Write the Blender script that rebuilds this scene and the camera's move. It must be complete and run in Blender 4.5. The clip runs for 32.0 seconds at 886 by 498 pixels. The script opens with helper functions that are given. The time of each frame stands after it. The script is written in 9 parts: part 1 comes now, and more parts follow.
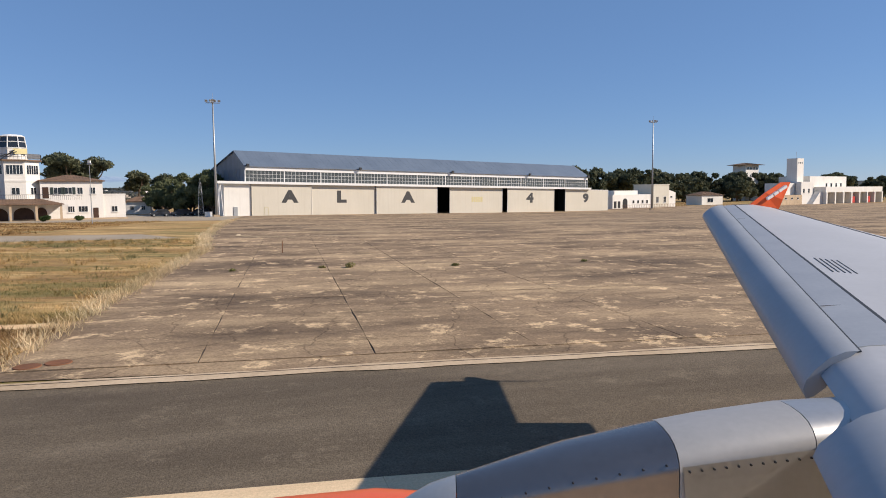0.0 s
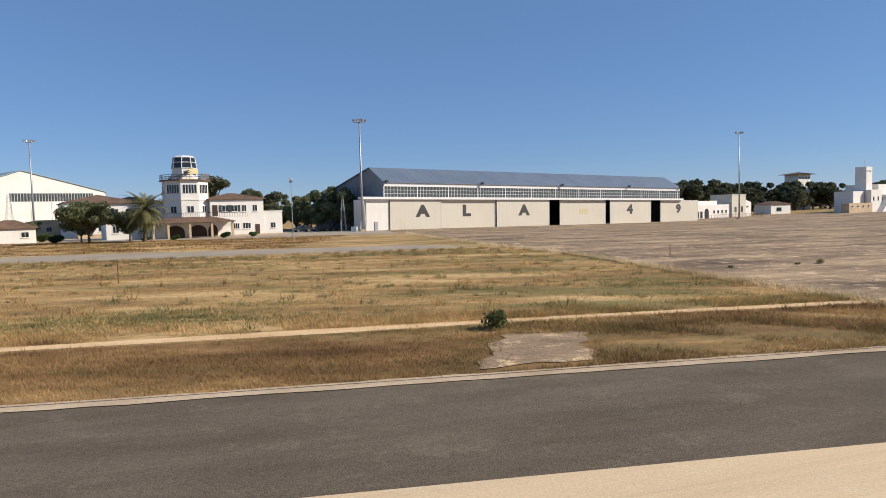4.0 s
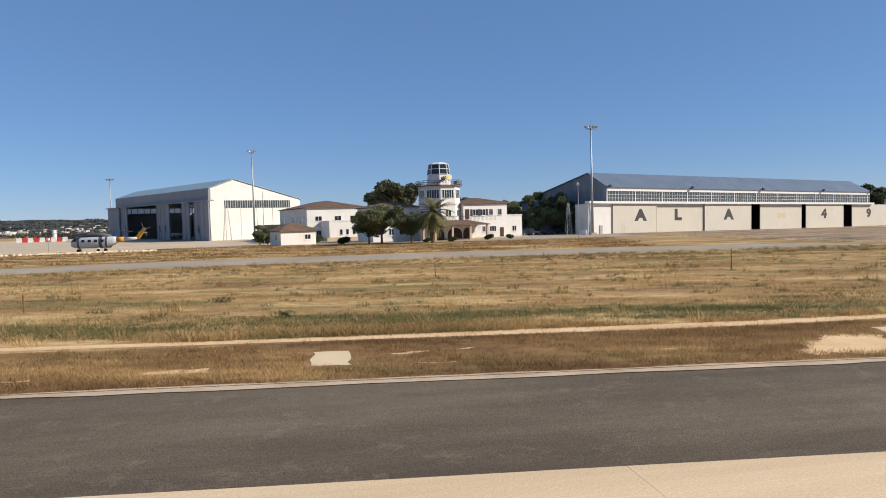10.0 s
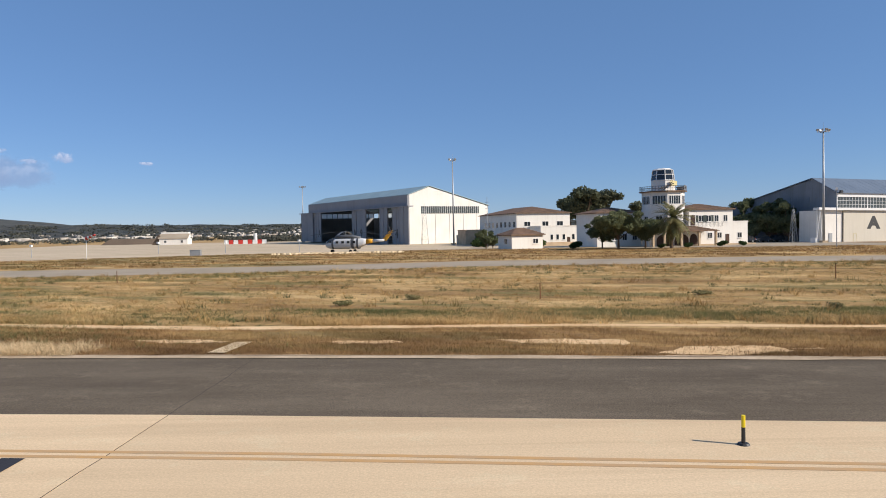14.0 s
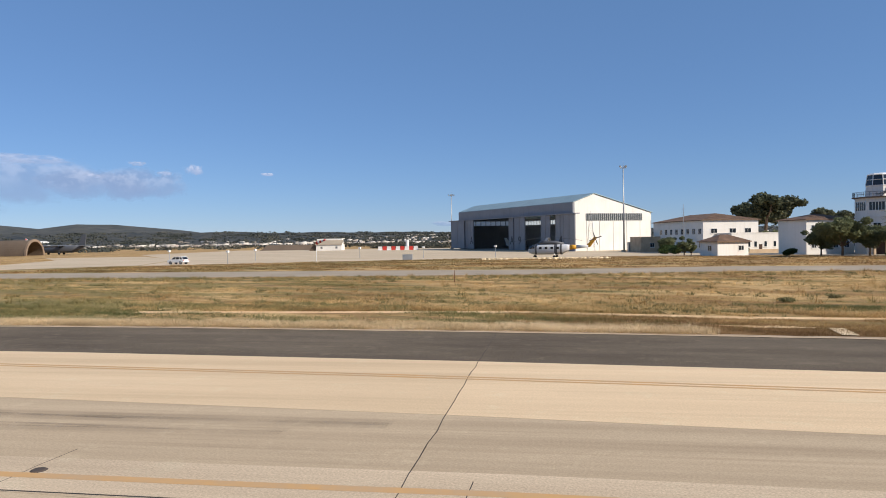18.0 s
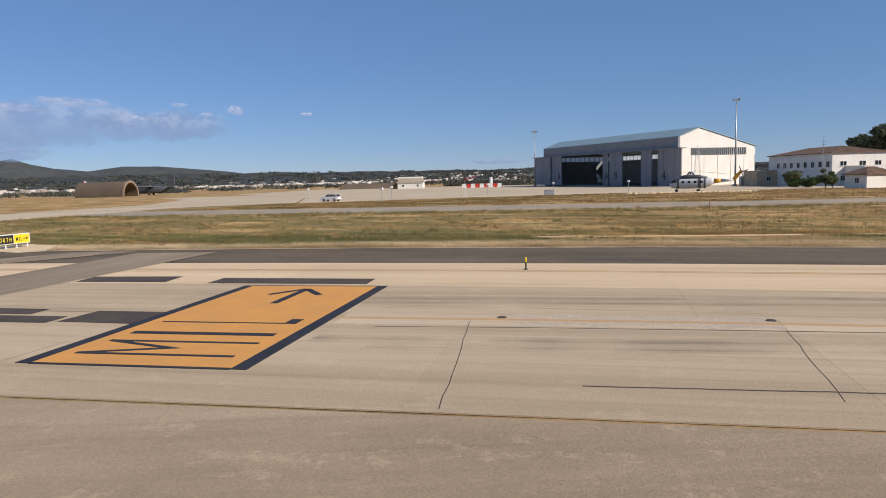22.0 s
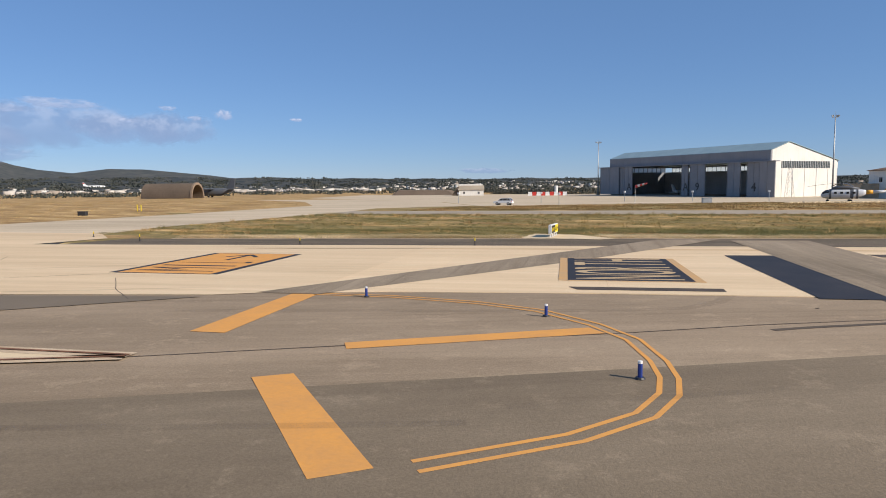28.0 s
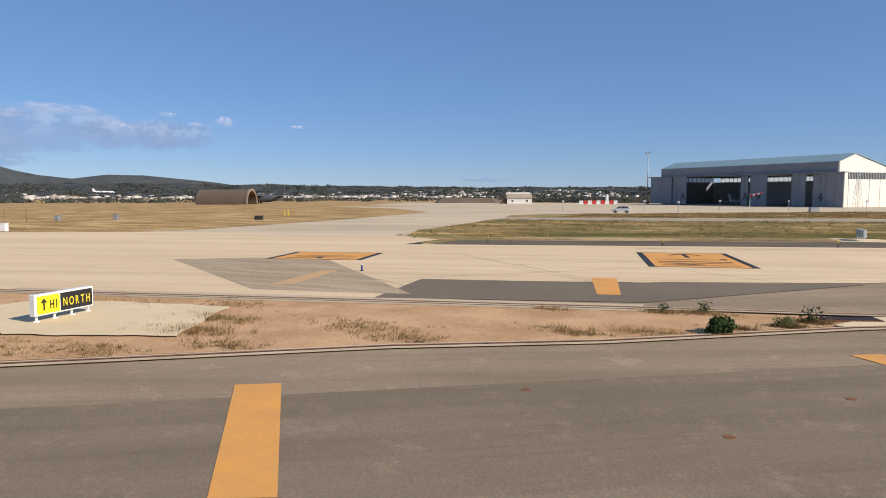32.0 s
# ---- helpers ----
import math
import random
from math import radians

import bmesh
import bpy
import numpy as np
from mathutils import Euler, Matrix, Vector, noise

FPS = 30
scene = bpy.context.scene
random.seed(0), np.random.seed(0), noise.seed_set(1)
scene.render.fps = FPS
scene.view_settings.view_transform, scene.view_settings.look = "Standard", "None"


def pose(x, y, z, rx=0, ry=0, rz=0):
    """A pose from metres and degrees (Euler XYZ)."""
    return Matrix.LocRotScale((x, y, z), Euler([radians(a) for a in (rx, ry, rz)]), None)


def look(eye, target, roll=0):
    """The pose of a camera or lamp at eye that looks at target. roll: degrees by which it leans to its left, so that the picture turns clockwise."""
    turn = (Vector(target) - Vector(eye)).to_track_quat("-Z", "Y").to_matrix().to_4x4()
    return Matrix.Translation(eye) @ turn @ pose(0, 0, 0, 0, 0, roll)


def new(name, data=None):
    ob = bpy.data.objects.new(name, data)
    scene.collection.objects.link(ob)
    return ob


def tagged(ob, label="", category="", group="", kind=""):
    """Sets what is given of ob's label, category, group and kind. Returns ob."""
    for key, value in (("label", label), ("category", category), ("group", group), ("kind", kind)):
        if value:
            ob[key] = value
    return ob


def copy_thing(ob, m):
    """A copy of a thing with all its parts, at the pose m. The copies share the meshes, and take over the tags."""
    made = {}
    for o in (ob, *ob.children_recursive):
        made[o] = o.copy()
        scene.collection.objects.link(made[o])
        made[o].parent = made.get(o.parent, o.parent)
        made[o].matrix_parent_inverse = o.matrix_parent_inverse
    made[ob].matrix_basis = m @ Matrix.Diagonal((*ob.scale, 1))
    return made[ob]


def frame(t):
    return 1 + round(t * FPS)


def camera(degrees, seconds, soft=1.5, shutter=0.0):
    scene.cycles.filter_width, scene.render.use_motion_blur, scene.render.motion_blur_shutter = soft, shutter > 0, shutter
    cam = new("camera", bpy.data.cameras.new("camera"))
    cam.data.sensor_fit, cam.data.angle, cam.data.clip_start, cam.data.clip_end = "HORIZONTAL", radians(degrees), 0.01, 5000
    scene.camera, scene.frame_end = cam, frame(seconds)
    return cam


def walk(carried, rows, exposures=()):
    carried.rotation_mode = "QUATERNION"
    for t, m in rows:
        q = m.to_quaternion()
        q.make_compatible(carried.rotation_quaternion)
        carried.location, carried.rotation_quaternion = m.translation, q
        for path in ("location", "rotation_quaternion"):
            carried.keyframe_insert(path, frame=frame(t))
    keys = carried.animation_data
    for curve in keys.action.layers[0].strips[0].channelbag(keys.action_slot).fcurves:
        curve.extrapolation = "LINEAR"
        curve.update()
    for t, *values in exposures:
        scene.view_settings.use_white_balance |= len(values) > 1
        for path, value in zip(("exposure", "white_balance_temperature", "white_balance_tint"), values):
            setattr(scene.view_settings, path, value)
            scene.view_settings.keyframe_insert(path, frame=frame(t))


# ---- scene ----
# ---- the camera and its way: from a window seat of a taxiing airliner ----
cam = camera(66.75, 32.0, soft=0.95)
PATH = [
    (0, pose(-0.00, 0.00, 4.5, 85.28, 0.59, -0.00)),
    (0.5, pose(-4.01, -0.66, 4.5, 85.57, 0.90, 0.15)),
    (1, pose(-7.86, -1.35, 4.5, 85.83, 1.06, 0.37)),
    (1.5, pose(-11.67, -2.06, 4.5, 85.99, 1.24, 0.54)),
    (2, pose(-15.49, -2.78, 4.5, 86.14, 1.27, 0.63)),
    (2.5, pose(-19.37, -3.51, 4.5, 86.27, 1.18, 0.66)),
    (3, pose(-23.33, -4.25, 4.5, 86.38, 1.19, 0.67)),
    (3.5, pose(-27.27, -5.02, 4.5, 86.49, 1.49, 0.68)),
    (5.5, pose(-42.57, -7.66, 4.5, 86.90, 1.53, 0.57)),
    (6, pose(-45.94, -8.31, 4.5, 87.00, 1.54, 0.74)),
    (6.5, pose(-49.16, -8.94, 4.5, 87.10, 1.45, 1.02)),
    (7, pose(-52.26, -9.57, 4.5, 87.19, 1.34, 1.45)),
    (7.5, pose(-55.38, -10.21, 4.5, 87.26, 1.30, 1.93)),
    (8, pose(-58.51, -10.88, 4.5, 87.32, 1.32, 2.64)),
    (8.5, pose(-61.61, -11.57, 4.5, 87.33, 1.35, 3.43)),
    (9, pose(-64.65, -12.29, 4.5, 87.36, 1.45, 4.35)),
    (9.5, pose(-67.56, -13.07, 4.5, 87.38, 1.54, 5.37)),
    (10, pose(-70.38, -13.91, 4.5, 87.47, 1.66, 6.47)),
    (10.5, pose(-72.94, -14.71, 4.5, 87.64, 1.54, 7.58)),
    (11, pose(-75.49, -15.55, 4.5, 87.81, 1.51, 8.79)),
    (11.5, pose(-78.11, -16.44, 4.5, 87.99, 1.27, 10.07)),
    (12, pose(-80.74, -17.40, 4.5, 88.12, 1.24, 11.41)),
    (12.5, pose(-83.31, -18.50, 4.5, 88.16, 1.28, 12.87)),
    (13, pose(-85.85, -19.67, 4.5, 88.20, 1.33, 14.34)),
    (13.5, pose(-88.37, -20.91, 4.5, 88.28, 1.20, 15.86)),
    (14, pose(-90.85, -22.21, 4.5, 88.36, 1.16, 17.31)),
    (14.5, pose(-93.30, -23.57, 4.5, 88.53, 1.15, 18.69)),
    (15, pose(-95.73, -25.01, 4.5, 88.65, 0.82, 20.06)),
    (15.5, pose(-98.14, -26.49, 4.5, 88.75, 0.67, 21.35)),
    (17.5, pose(-107.64, -33.25, 4.5, 89.23, 0.64, 25.34)),
    (18, pose(-109.65, -34.65, 4.5, 89.20, 0.97, 26.07)),
    (18.5, pose(-111.63, -35.79, 4.5, 88.87, 0.02, 26.54)),
    (19, pose(-114.05, -37.32, 4.5, 87.94, 0.45, 27.09)),
    (19.5, pose(-116.57, -39.26, 4.5, 86.62, 0.12, 27.59)),
    (20, pose(-119.03, -41.35, 4.5, 85.08, 0.02, 28.11)),
    (20.5, pose(-121.63, -43.52, 4.5, 83.92, 0.48, 28.51)),
    (21, pose(-124.22, -45.64, 4.5, 83.48, 0.73, 28.74)),
    (21.5, pose(-126.79, -47.87, 4.5, 83.66, 1.24, 28.92)),
    (22, pose(-129.37, -50.18, 4.5, 84.04, 1.58, 29.07)),
    (22.5, pose(-132.03, -52.48, 4.5, 84.22, 1.38, 29.12)),
    (23, pose(-134.79, -54.75, 4.5, 84.21, 1.00, 29.09)),
    (23.5, pose(-137.59, -57.02, 4.5, 84.12, 0.65, 29.00)),
    (24, pose(-140.41, -59.44, 4.5, 84.05, 0.47, 28.92)),
    (24.5, pose(-143.23, -61.92, 4.5, 84.09, 0.56, 28.80)),
    (25, pose(-146.13, -64.38, 4.5, 84.20, 0.53, 28.63)),
    (25.5, pose(-149.15, -66.83, 4.5, 84.32, 0.77, 28.45)),
    (27.5, pose(-162.45, -76.12, 4.5, 84.68, 0.68, 27.50)),
    (28, pose(-165.51, -78.48, 4.5, 84.74, 0.54, 27.39)),
    (28.5, pose(-168.55, -80.80, 4.5, 84.76, 0.32, 27.28)),
    (29, pose(-171.63, -83.02, 4.5, 84.87, 0.30, 27.13)),
    (29.5, pose(-174.88, -85.39, 4.5, 85.10, 0.43, 27.04)),
    (30, pose(-178.12, -87.79, 4.5, 85.19, 0.28, 26.90)),
    (30.5, pose(-181.30, -90.14, 4.5, 85.26, 0.22, 26.87)),
    (31, pose(-184.47, -92.53, 4.5, 85.36, 0.13, 26.86)),
    (31.5, pose(-187.76, -95.04, 4.5, 85.44, 0.22, 26.86)),
    (32, pose(-191.04, -97.49, 4.5, 85.43, 0.11, 26.88)),
]
walk(cam, PATH, ((0, 0.30, 6150, 15), (3, 0.28, 6100, 13), (9, 0.28, 6000, 13), (18.4, 0.30, 6000, 13), (20, 0.10, 6000, 14), (22, 0.12, 6000, 15), (24, 0.20, 6000, 14), (28, 0.28, 6000, 13), (32, 0.28, 6000, 13)))

# ---- sky and sun ----
SUN_EL, SUN_AZ = 32.5, -4.0          # the sun stands over +x
world = bpy.data.worlds.new("sky")
scene.world = world
world.use_nodes = True
wn, wl = world.node_tree.nodes, world.node_tree.links
sky = wn.new("ShaderNodeTexSky")
sky.sky_type = "NISHITA"
sky.sun_disc = False
sky.sun_elevation = radians(SUN_EL)
sky.sun_rotation = radians(90 - SUN_AZ)
sky.altitude = 1500
sky.air_density, sky.dust_density, sky.ozone_density = 1.0, 0.0, 5.0
haze = wn.new("ShaderNodeMixRGB")          # the clear air is a little less green than the model's
haze.blend_type = "MULTIPLY"
haze.inputs[0].default_value = 1.0
haze.inputs[2].default_value = (1.03, 0.99, 1.0, 1)
wl.new(sky.outputs[0], haze.inputs[1])
even = wn.new("ShaderNodeMixRGB")          # thin even haze over the whole dome
even.inputs[0].default_value = 0.45
even.inputs[2].default_value = (1.75, 3.35, 5.8, 1)
wl.new(haze.outputs[0], even.inputs[1])
wl.new(even.outputs[0], wn["Background"].inputs[0])
wn["Background"].inputs[1].default_value = 0.078
sun = new("sun", bpy.data.lights.new("sun", "SUN"))
sun.data.energy, sun.data.angle, sun.data.color = 4.95, radians(0.53), (1.0, 0.88, 0.70)
sun.matrix_world = look((100 * math.cos(radians(SUN_EL)) * math.cos(radians(SUN_AZ)), 100 * math.cos(radians(SUN_EL)) * math.sin(radians(SUN_AZ)), 100 * math.sin(radians(SUN_EL))), (0, 0, 0))


# ---- materials ----
def mat(name, c1, c2=None, rough=0.8, scale=0.5, fine=12.0, bump=0.15, metal=0.0, contrast=0.5, stretch=(1, 1, 1), per=0.0,
        streak=0.0, spec=0.3, c3=None, pos3=0.62):
    """A worn surface: two colours mixed by broad and fine noise in world metres, with fine relief."""
    m = bpy.data.materials.new(name)
    m.use_nodes = True
    nt = m.node_tree
    n, l = nt.nodes, nt.links
    b = n["Principled BSDF"]
    b.inputs["Roughness"].default_value, b.inputs["Metallic"].default_value = rough, metal
    b.inputs["Specular IOR Level"].default_value = spec
    c2 = c2 or tuple(v * 0.75 for v in c1)
    geo, mp = n.new("ShaderNodeNewGeometry"), n.new("ShaderNodeMapping")
    mp.inputs["Scale"].default_value = stretch
    l.new(geo.outputs["Position"], mp.inputs["Vector"])
    big, small = n.new("ShaderNodeTexNoise"), n.new("ShaderNodeTexNoise")
    big.inputs["Scale"].default_value, big.inputs["Detail"].default_value = scale, 6
    small.inputs["Scale"].default_value, small.inputs["Detail"].default_value = fine, 3
    l.new(mp.outputs[0], big.inputs["Vector"])
    l.new(geo.outputs["Position"], small.inputs["Vector"])
    mix = n.new("ShaderNodeMath")
    mix.operation = "MULTIPLY_ADD"
    mix.inputs[1].default_value = 0.35
    l.new(small.outputs[0], mix.inputs[0])
    half = n.new("ShaderNodeMath")
    half.operation = "MULTIPLY"
    half.inputs[1].default_value = 0.65
    l.new(big.outputs[0], half.inputs[0])
    l.new(half.outputs[0], mix.inputs[2])
    ramp = n.new("ShaderNodeValToRGB")
    e = ramp.color_ramp.elements
    e[0].position, e[1].position = 0.5 - 0.25 * (1.1 - contrast), 0.5 + 0.25 * (1.1 - contrast)
    e[0].color, e[1].color = (*c1, 1), (*c2, 1)
    if c3:
        x = ramp.color_ramp.elements.new(pos3)
        x.color = (*c3, 1)
    l.new(mix.outputs[0], ramp.inputs[0])
    out = ramp.outputs[0]
    if per:
        info, hsv, rng = n.new("ShaderNodeObjectInfo"), n.new("ShaderNodeHueSaturation"), n.new("ShaderNodeMapRange")
        rng.inputs[3].default_value, rng.inputs[4].default_value = 1 - per, 1 + per
        l.new(info.outputs["Random"], rng.inputs[0])
        l.new(rng.outputs[0], hsv.inputs["Value"])
        l.new(out, hsv.inputs["Color"])
        out = hsv.outputs[0]
    if streak:
        wv, mp2, st = n.new("ShaderNodeTexNoise"), n.new("ShaderNodeMapping"), n.new("ShaderNodeMixRGB")
        mp2.inputs["Scale"].default_value = (1.3, 1.3, 0.06)
        wv.inputs["Scale"].default_value = 1.6
        l.new(geo.outputs["Position"], mp2.inputs["Vector"])
        l.new(mp2.outputs[0], wv.inputs["Vector"])
        r2 = n.new("ShaderNodeMapRange")
        r2.inputs[1].default_value, r2.inputs[2].default_value, r2.inputs[4].default_value = 0.5, 0.75, streak
        l.new(wv.outputs[0], r2.inputs[0])
        st.blend_type = "MULTIPLY"
        st.inputs[2].default_value = (0.55, 0.48, 0.4, 1)
        l.new(r2.outputs[0], st.inputs[0])
        l.new(out, st.inputs[1])
        out = st.outputs[0]
    l.new(out, b.inputs["Base Color"])
    if bump:
        bp = n.new("ShaderNodeBump")
        bp.inputs["Strength"].default_value, bp.inputs["Distance"].default_value = bump, 0.03
        l.new(small.outputs[0], bp.inputs["Height"])
        l.new(bp.outputs[0], b.inputs["Normal"])
    return m


def leafy(name, c1, c2, c3, trans=0.25, broad=0.08, stretch=(1, 1, 1)):
    """Foliage or grass: hue varies leaf by leaf and in broad patches."""
    m = bpy.data.materials.new(name)
    m.use_nodes = True
    n, l = m.node_tree.nodes, m.node_tree.links
    b = n["Principled BSDF"]
    b.inputs["Roughness"].default_value = 0.75
    b.inputs["Specular IOR Level"].default_value = 0.15
    geo, nz, mp = n.new("ShaderNodeNewGeometry"), n.new("ShaderNodeTexNoise"), n.new("ShaderNodeMapping")
    mp.inputs["Scale"].default_value = stretch
    nz.inputs["Scale"].default_value, nz.inputs["Detail"].default_value = broad, 5
    l.new(geo.outputs["Position"], mp.inputs["Vector"])
    l.new(mp.outputs[0], nz.inputs["Vector"])
    add = n.new("ShaderNodeMath")
    add.operation = "MULTIPLY_ADD"
    add.inputs[1].default_value = 0.30
    l.new(geo.outputs["Random Per Island"], add.inputs[0])
    sc = n.new("ShaderNodeMath")
    sc.operation = "MULTIPLY_ADD"
    sc.inputs[1].default_value, sc.inputs[2].default_value = 1.5, -0.4
    l.new(nz.outputs[0], sc.inputs[0])
    l.new(sc.outputs[0], add.inputs[2])
    ramp = n.new("ShaderNodeValToRGB")
    e = ramp.color_ramp.elements
    e[0].position, e[1].position = 0.25, 0.75
    e[0].color, e[1].color = (*c1, 1), (*c3, 1)
    mid = e.new(0.5)
    mid.color = (*c2, 1)
    l.new(add.outputs[0], ramp.inputs[0])
    l.new(ramp.outputs[0], b.inputs["Base Color"])
    tr, ms = n.new("ShaderNodeBsdfTranslucent"), n.new("ShaderNodeMixShader")
    l.new(ramp.outputs[0], tr.inputs[0])
    ms.inputs[0].default_value = trans
    l.new(b.outputs[0], ms.inputs[1])
    l.new(tr.outputs[0], ms.inputs[2])
    l.new(ms.outputs[0], n["Material Output"].inputs[0])
    return m


def meadow(name, straw, mid, brown, green, trans=0.0, amount=0.8):
    """Dry grassland: straw, ochre and brown in drawn-out patches, with olive weeds that grow thicker towards the west."""
    m = bpy.data.materials.new(name)
    m.use_nodes = True
    n, l = m.node_tree.nodes, m.node_tree.links
    b = n["Principled BSDF"]
    b.inputs["Roughness"].default_value, b.inputs["Specular IOR Level"].default_value = 0.85, 0.1
    geo = n.new("ShaderNodeNewGeometry")

    def cloud(sx, sy, scale, detail, rough, shift=0.0):
        mp, t = n.new("ShaderNodeMapping"), n.new("ShaderNodeTexNoise")
        mp.inputs["Scale"].default_value, mp.inputs["Location"].default_value = (sx, sy, 0.2), (shift, shift * 0.7, 0)
        mp.inputs["Rotation"].default_value = (0, 0, radians(-12))
        t.inputs["Scale"].default_value, t.inputs["Detail"].default_value, t.inputs["Roughness"].default_value = scale, detail, rough
        l.new(geo.outputs["Position"], mp.inputs["Vector"])
        l.new(mp.outputs[0], t.inputs["Vector"])
        return t.outputs[0]

    def span(v, a, z, lo, hi):
        r = n.new("ShaderNodeMapRange")
        for k, q in zip((1, 2, 3, 4), (a, z, lo, hi)):
            r.inputs[k].default_value = q
        l.new(v, r.inputs[0])
        return r.outputs[0]

    ramp = n.new("ShaderNodeValToRGB")
    e = ramp.color_ramp.elements
    e[0].position, e[1].position = 0.40, 0.62
    e[0].color, e[1].color = (*straw, 1), (*brown, 1)
    e.new(0.50).color = (*mid, 1)
    l.new(cloud(0.5, 1.6, 0.13, 10, 0.74), ramp.inputs[0])
    sep, add = n.new("ShaderNodeSeparateXYZ"), n.new("ShaderNodeMath")
    l.new(geo.outputs["Position"], sep.inputs[0])
    l.new(cloud(0.5, 1.9, 0.09, 9, 0.72, 31.0), add.inputs[0])
    west = n.new("ShaderNodeMath")
    l.new(span(sep.outputs[0], -115, -180, 0.0, 0.085), west.inputs[0])
    l.new(span(sep.outputs[0], -248, -275, 0.0, -0.12), west.inputs[1])
    both = n.new("ShaderNodeMath")
    l.new(west.outputs[0], both.inputs[0])
    l.new(span(sep.outputs[0], -50, -18, 0.0, 0.05), both.inputs[1])
    l.new(both.outputs[0], add.inputs[1])
    mx = n.new("ShaderNodeMixRGB")
    mx.inputs[2].default_value = (*green, 1)
    l.new(span(add.outputs[0], 0.53, 0.60, 0.0, amount), mx.inputs[0])
    l.new(ramp.outputs[0], mx.inputs[1])
    hsv = n.new("ShaderNodeHueSaturation")
    vary = geo.outputs["Random Per Island"] if trans else cloud(1, 1, 1.7, 6, 0.75)
    l.new(span(vary, 0.0, 1.0, 0.72, 1.3) if trans else span(vary, 0.3, 0.7, 0.7, 1.25), hsv.inputs["Value"])
    l.new(mx.outputs[0], hsv.inputs["Color"])
    l.new(hsv.outputs[0], b.inputs["Base Color"])
    if trans:
        tr, ms = n.new("ShaderNodeBsdfTranslucent"), n.new("ShaderNodeMixShader")
        l.new(hsv.outputs[0], tr.inputs[0])
        ms.inputs[0].default_value = trans
        l.new(b.outputs[0], ms.inputs[1])
        l.new(tr.outputs[0], ms.inputs[2])
        l.new(ms.outputs[0], n["Material Output"].inputs[0])
    return m


def paint(name, c, rough=0.5, metal=0.0, spec=0.4, bump=0.0, var=0.12):
    return mat(name, c, tuple(v * (1 - var) for v in c), rough, 0.7, 9.0, bump, metal, 0.3, spec=spec)


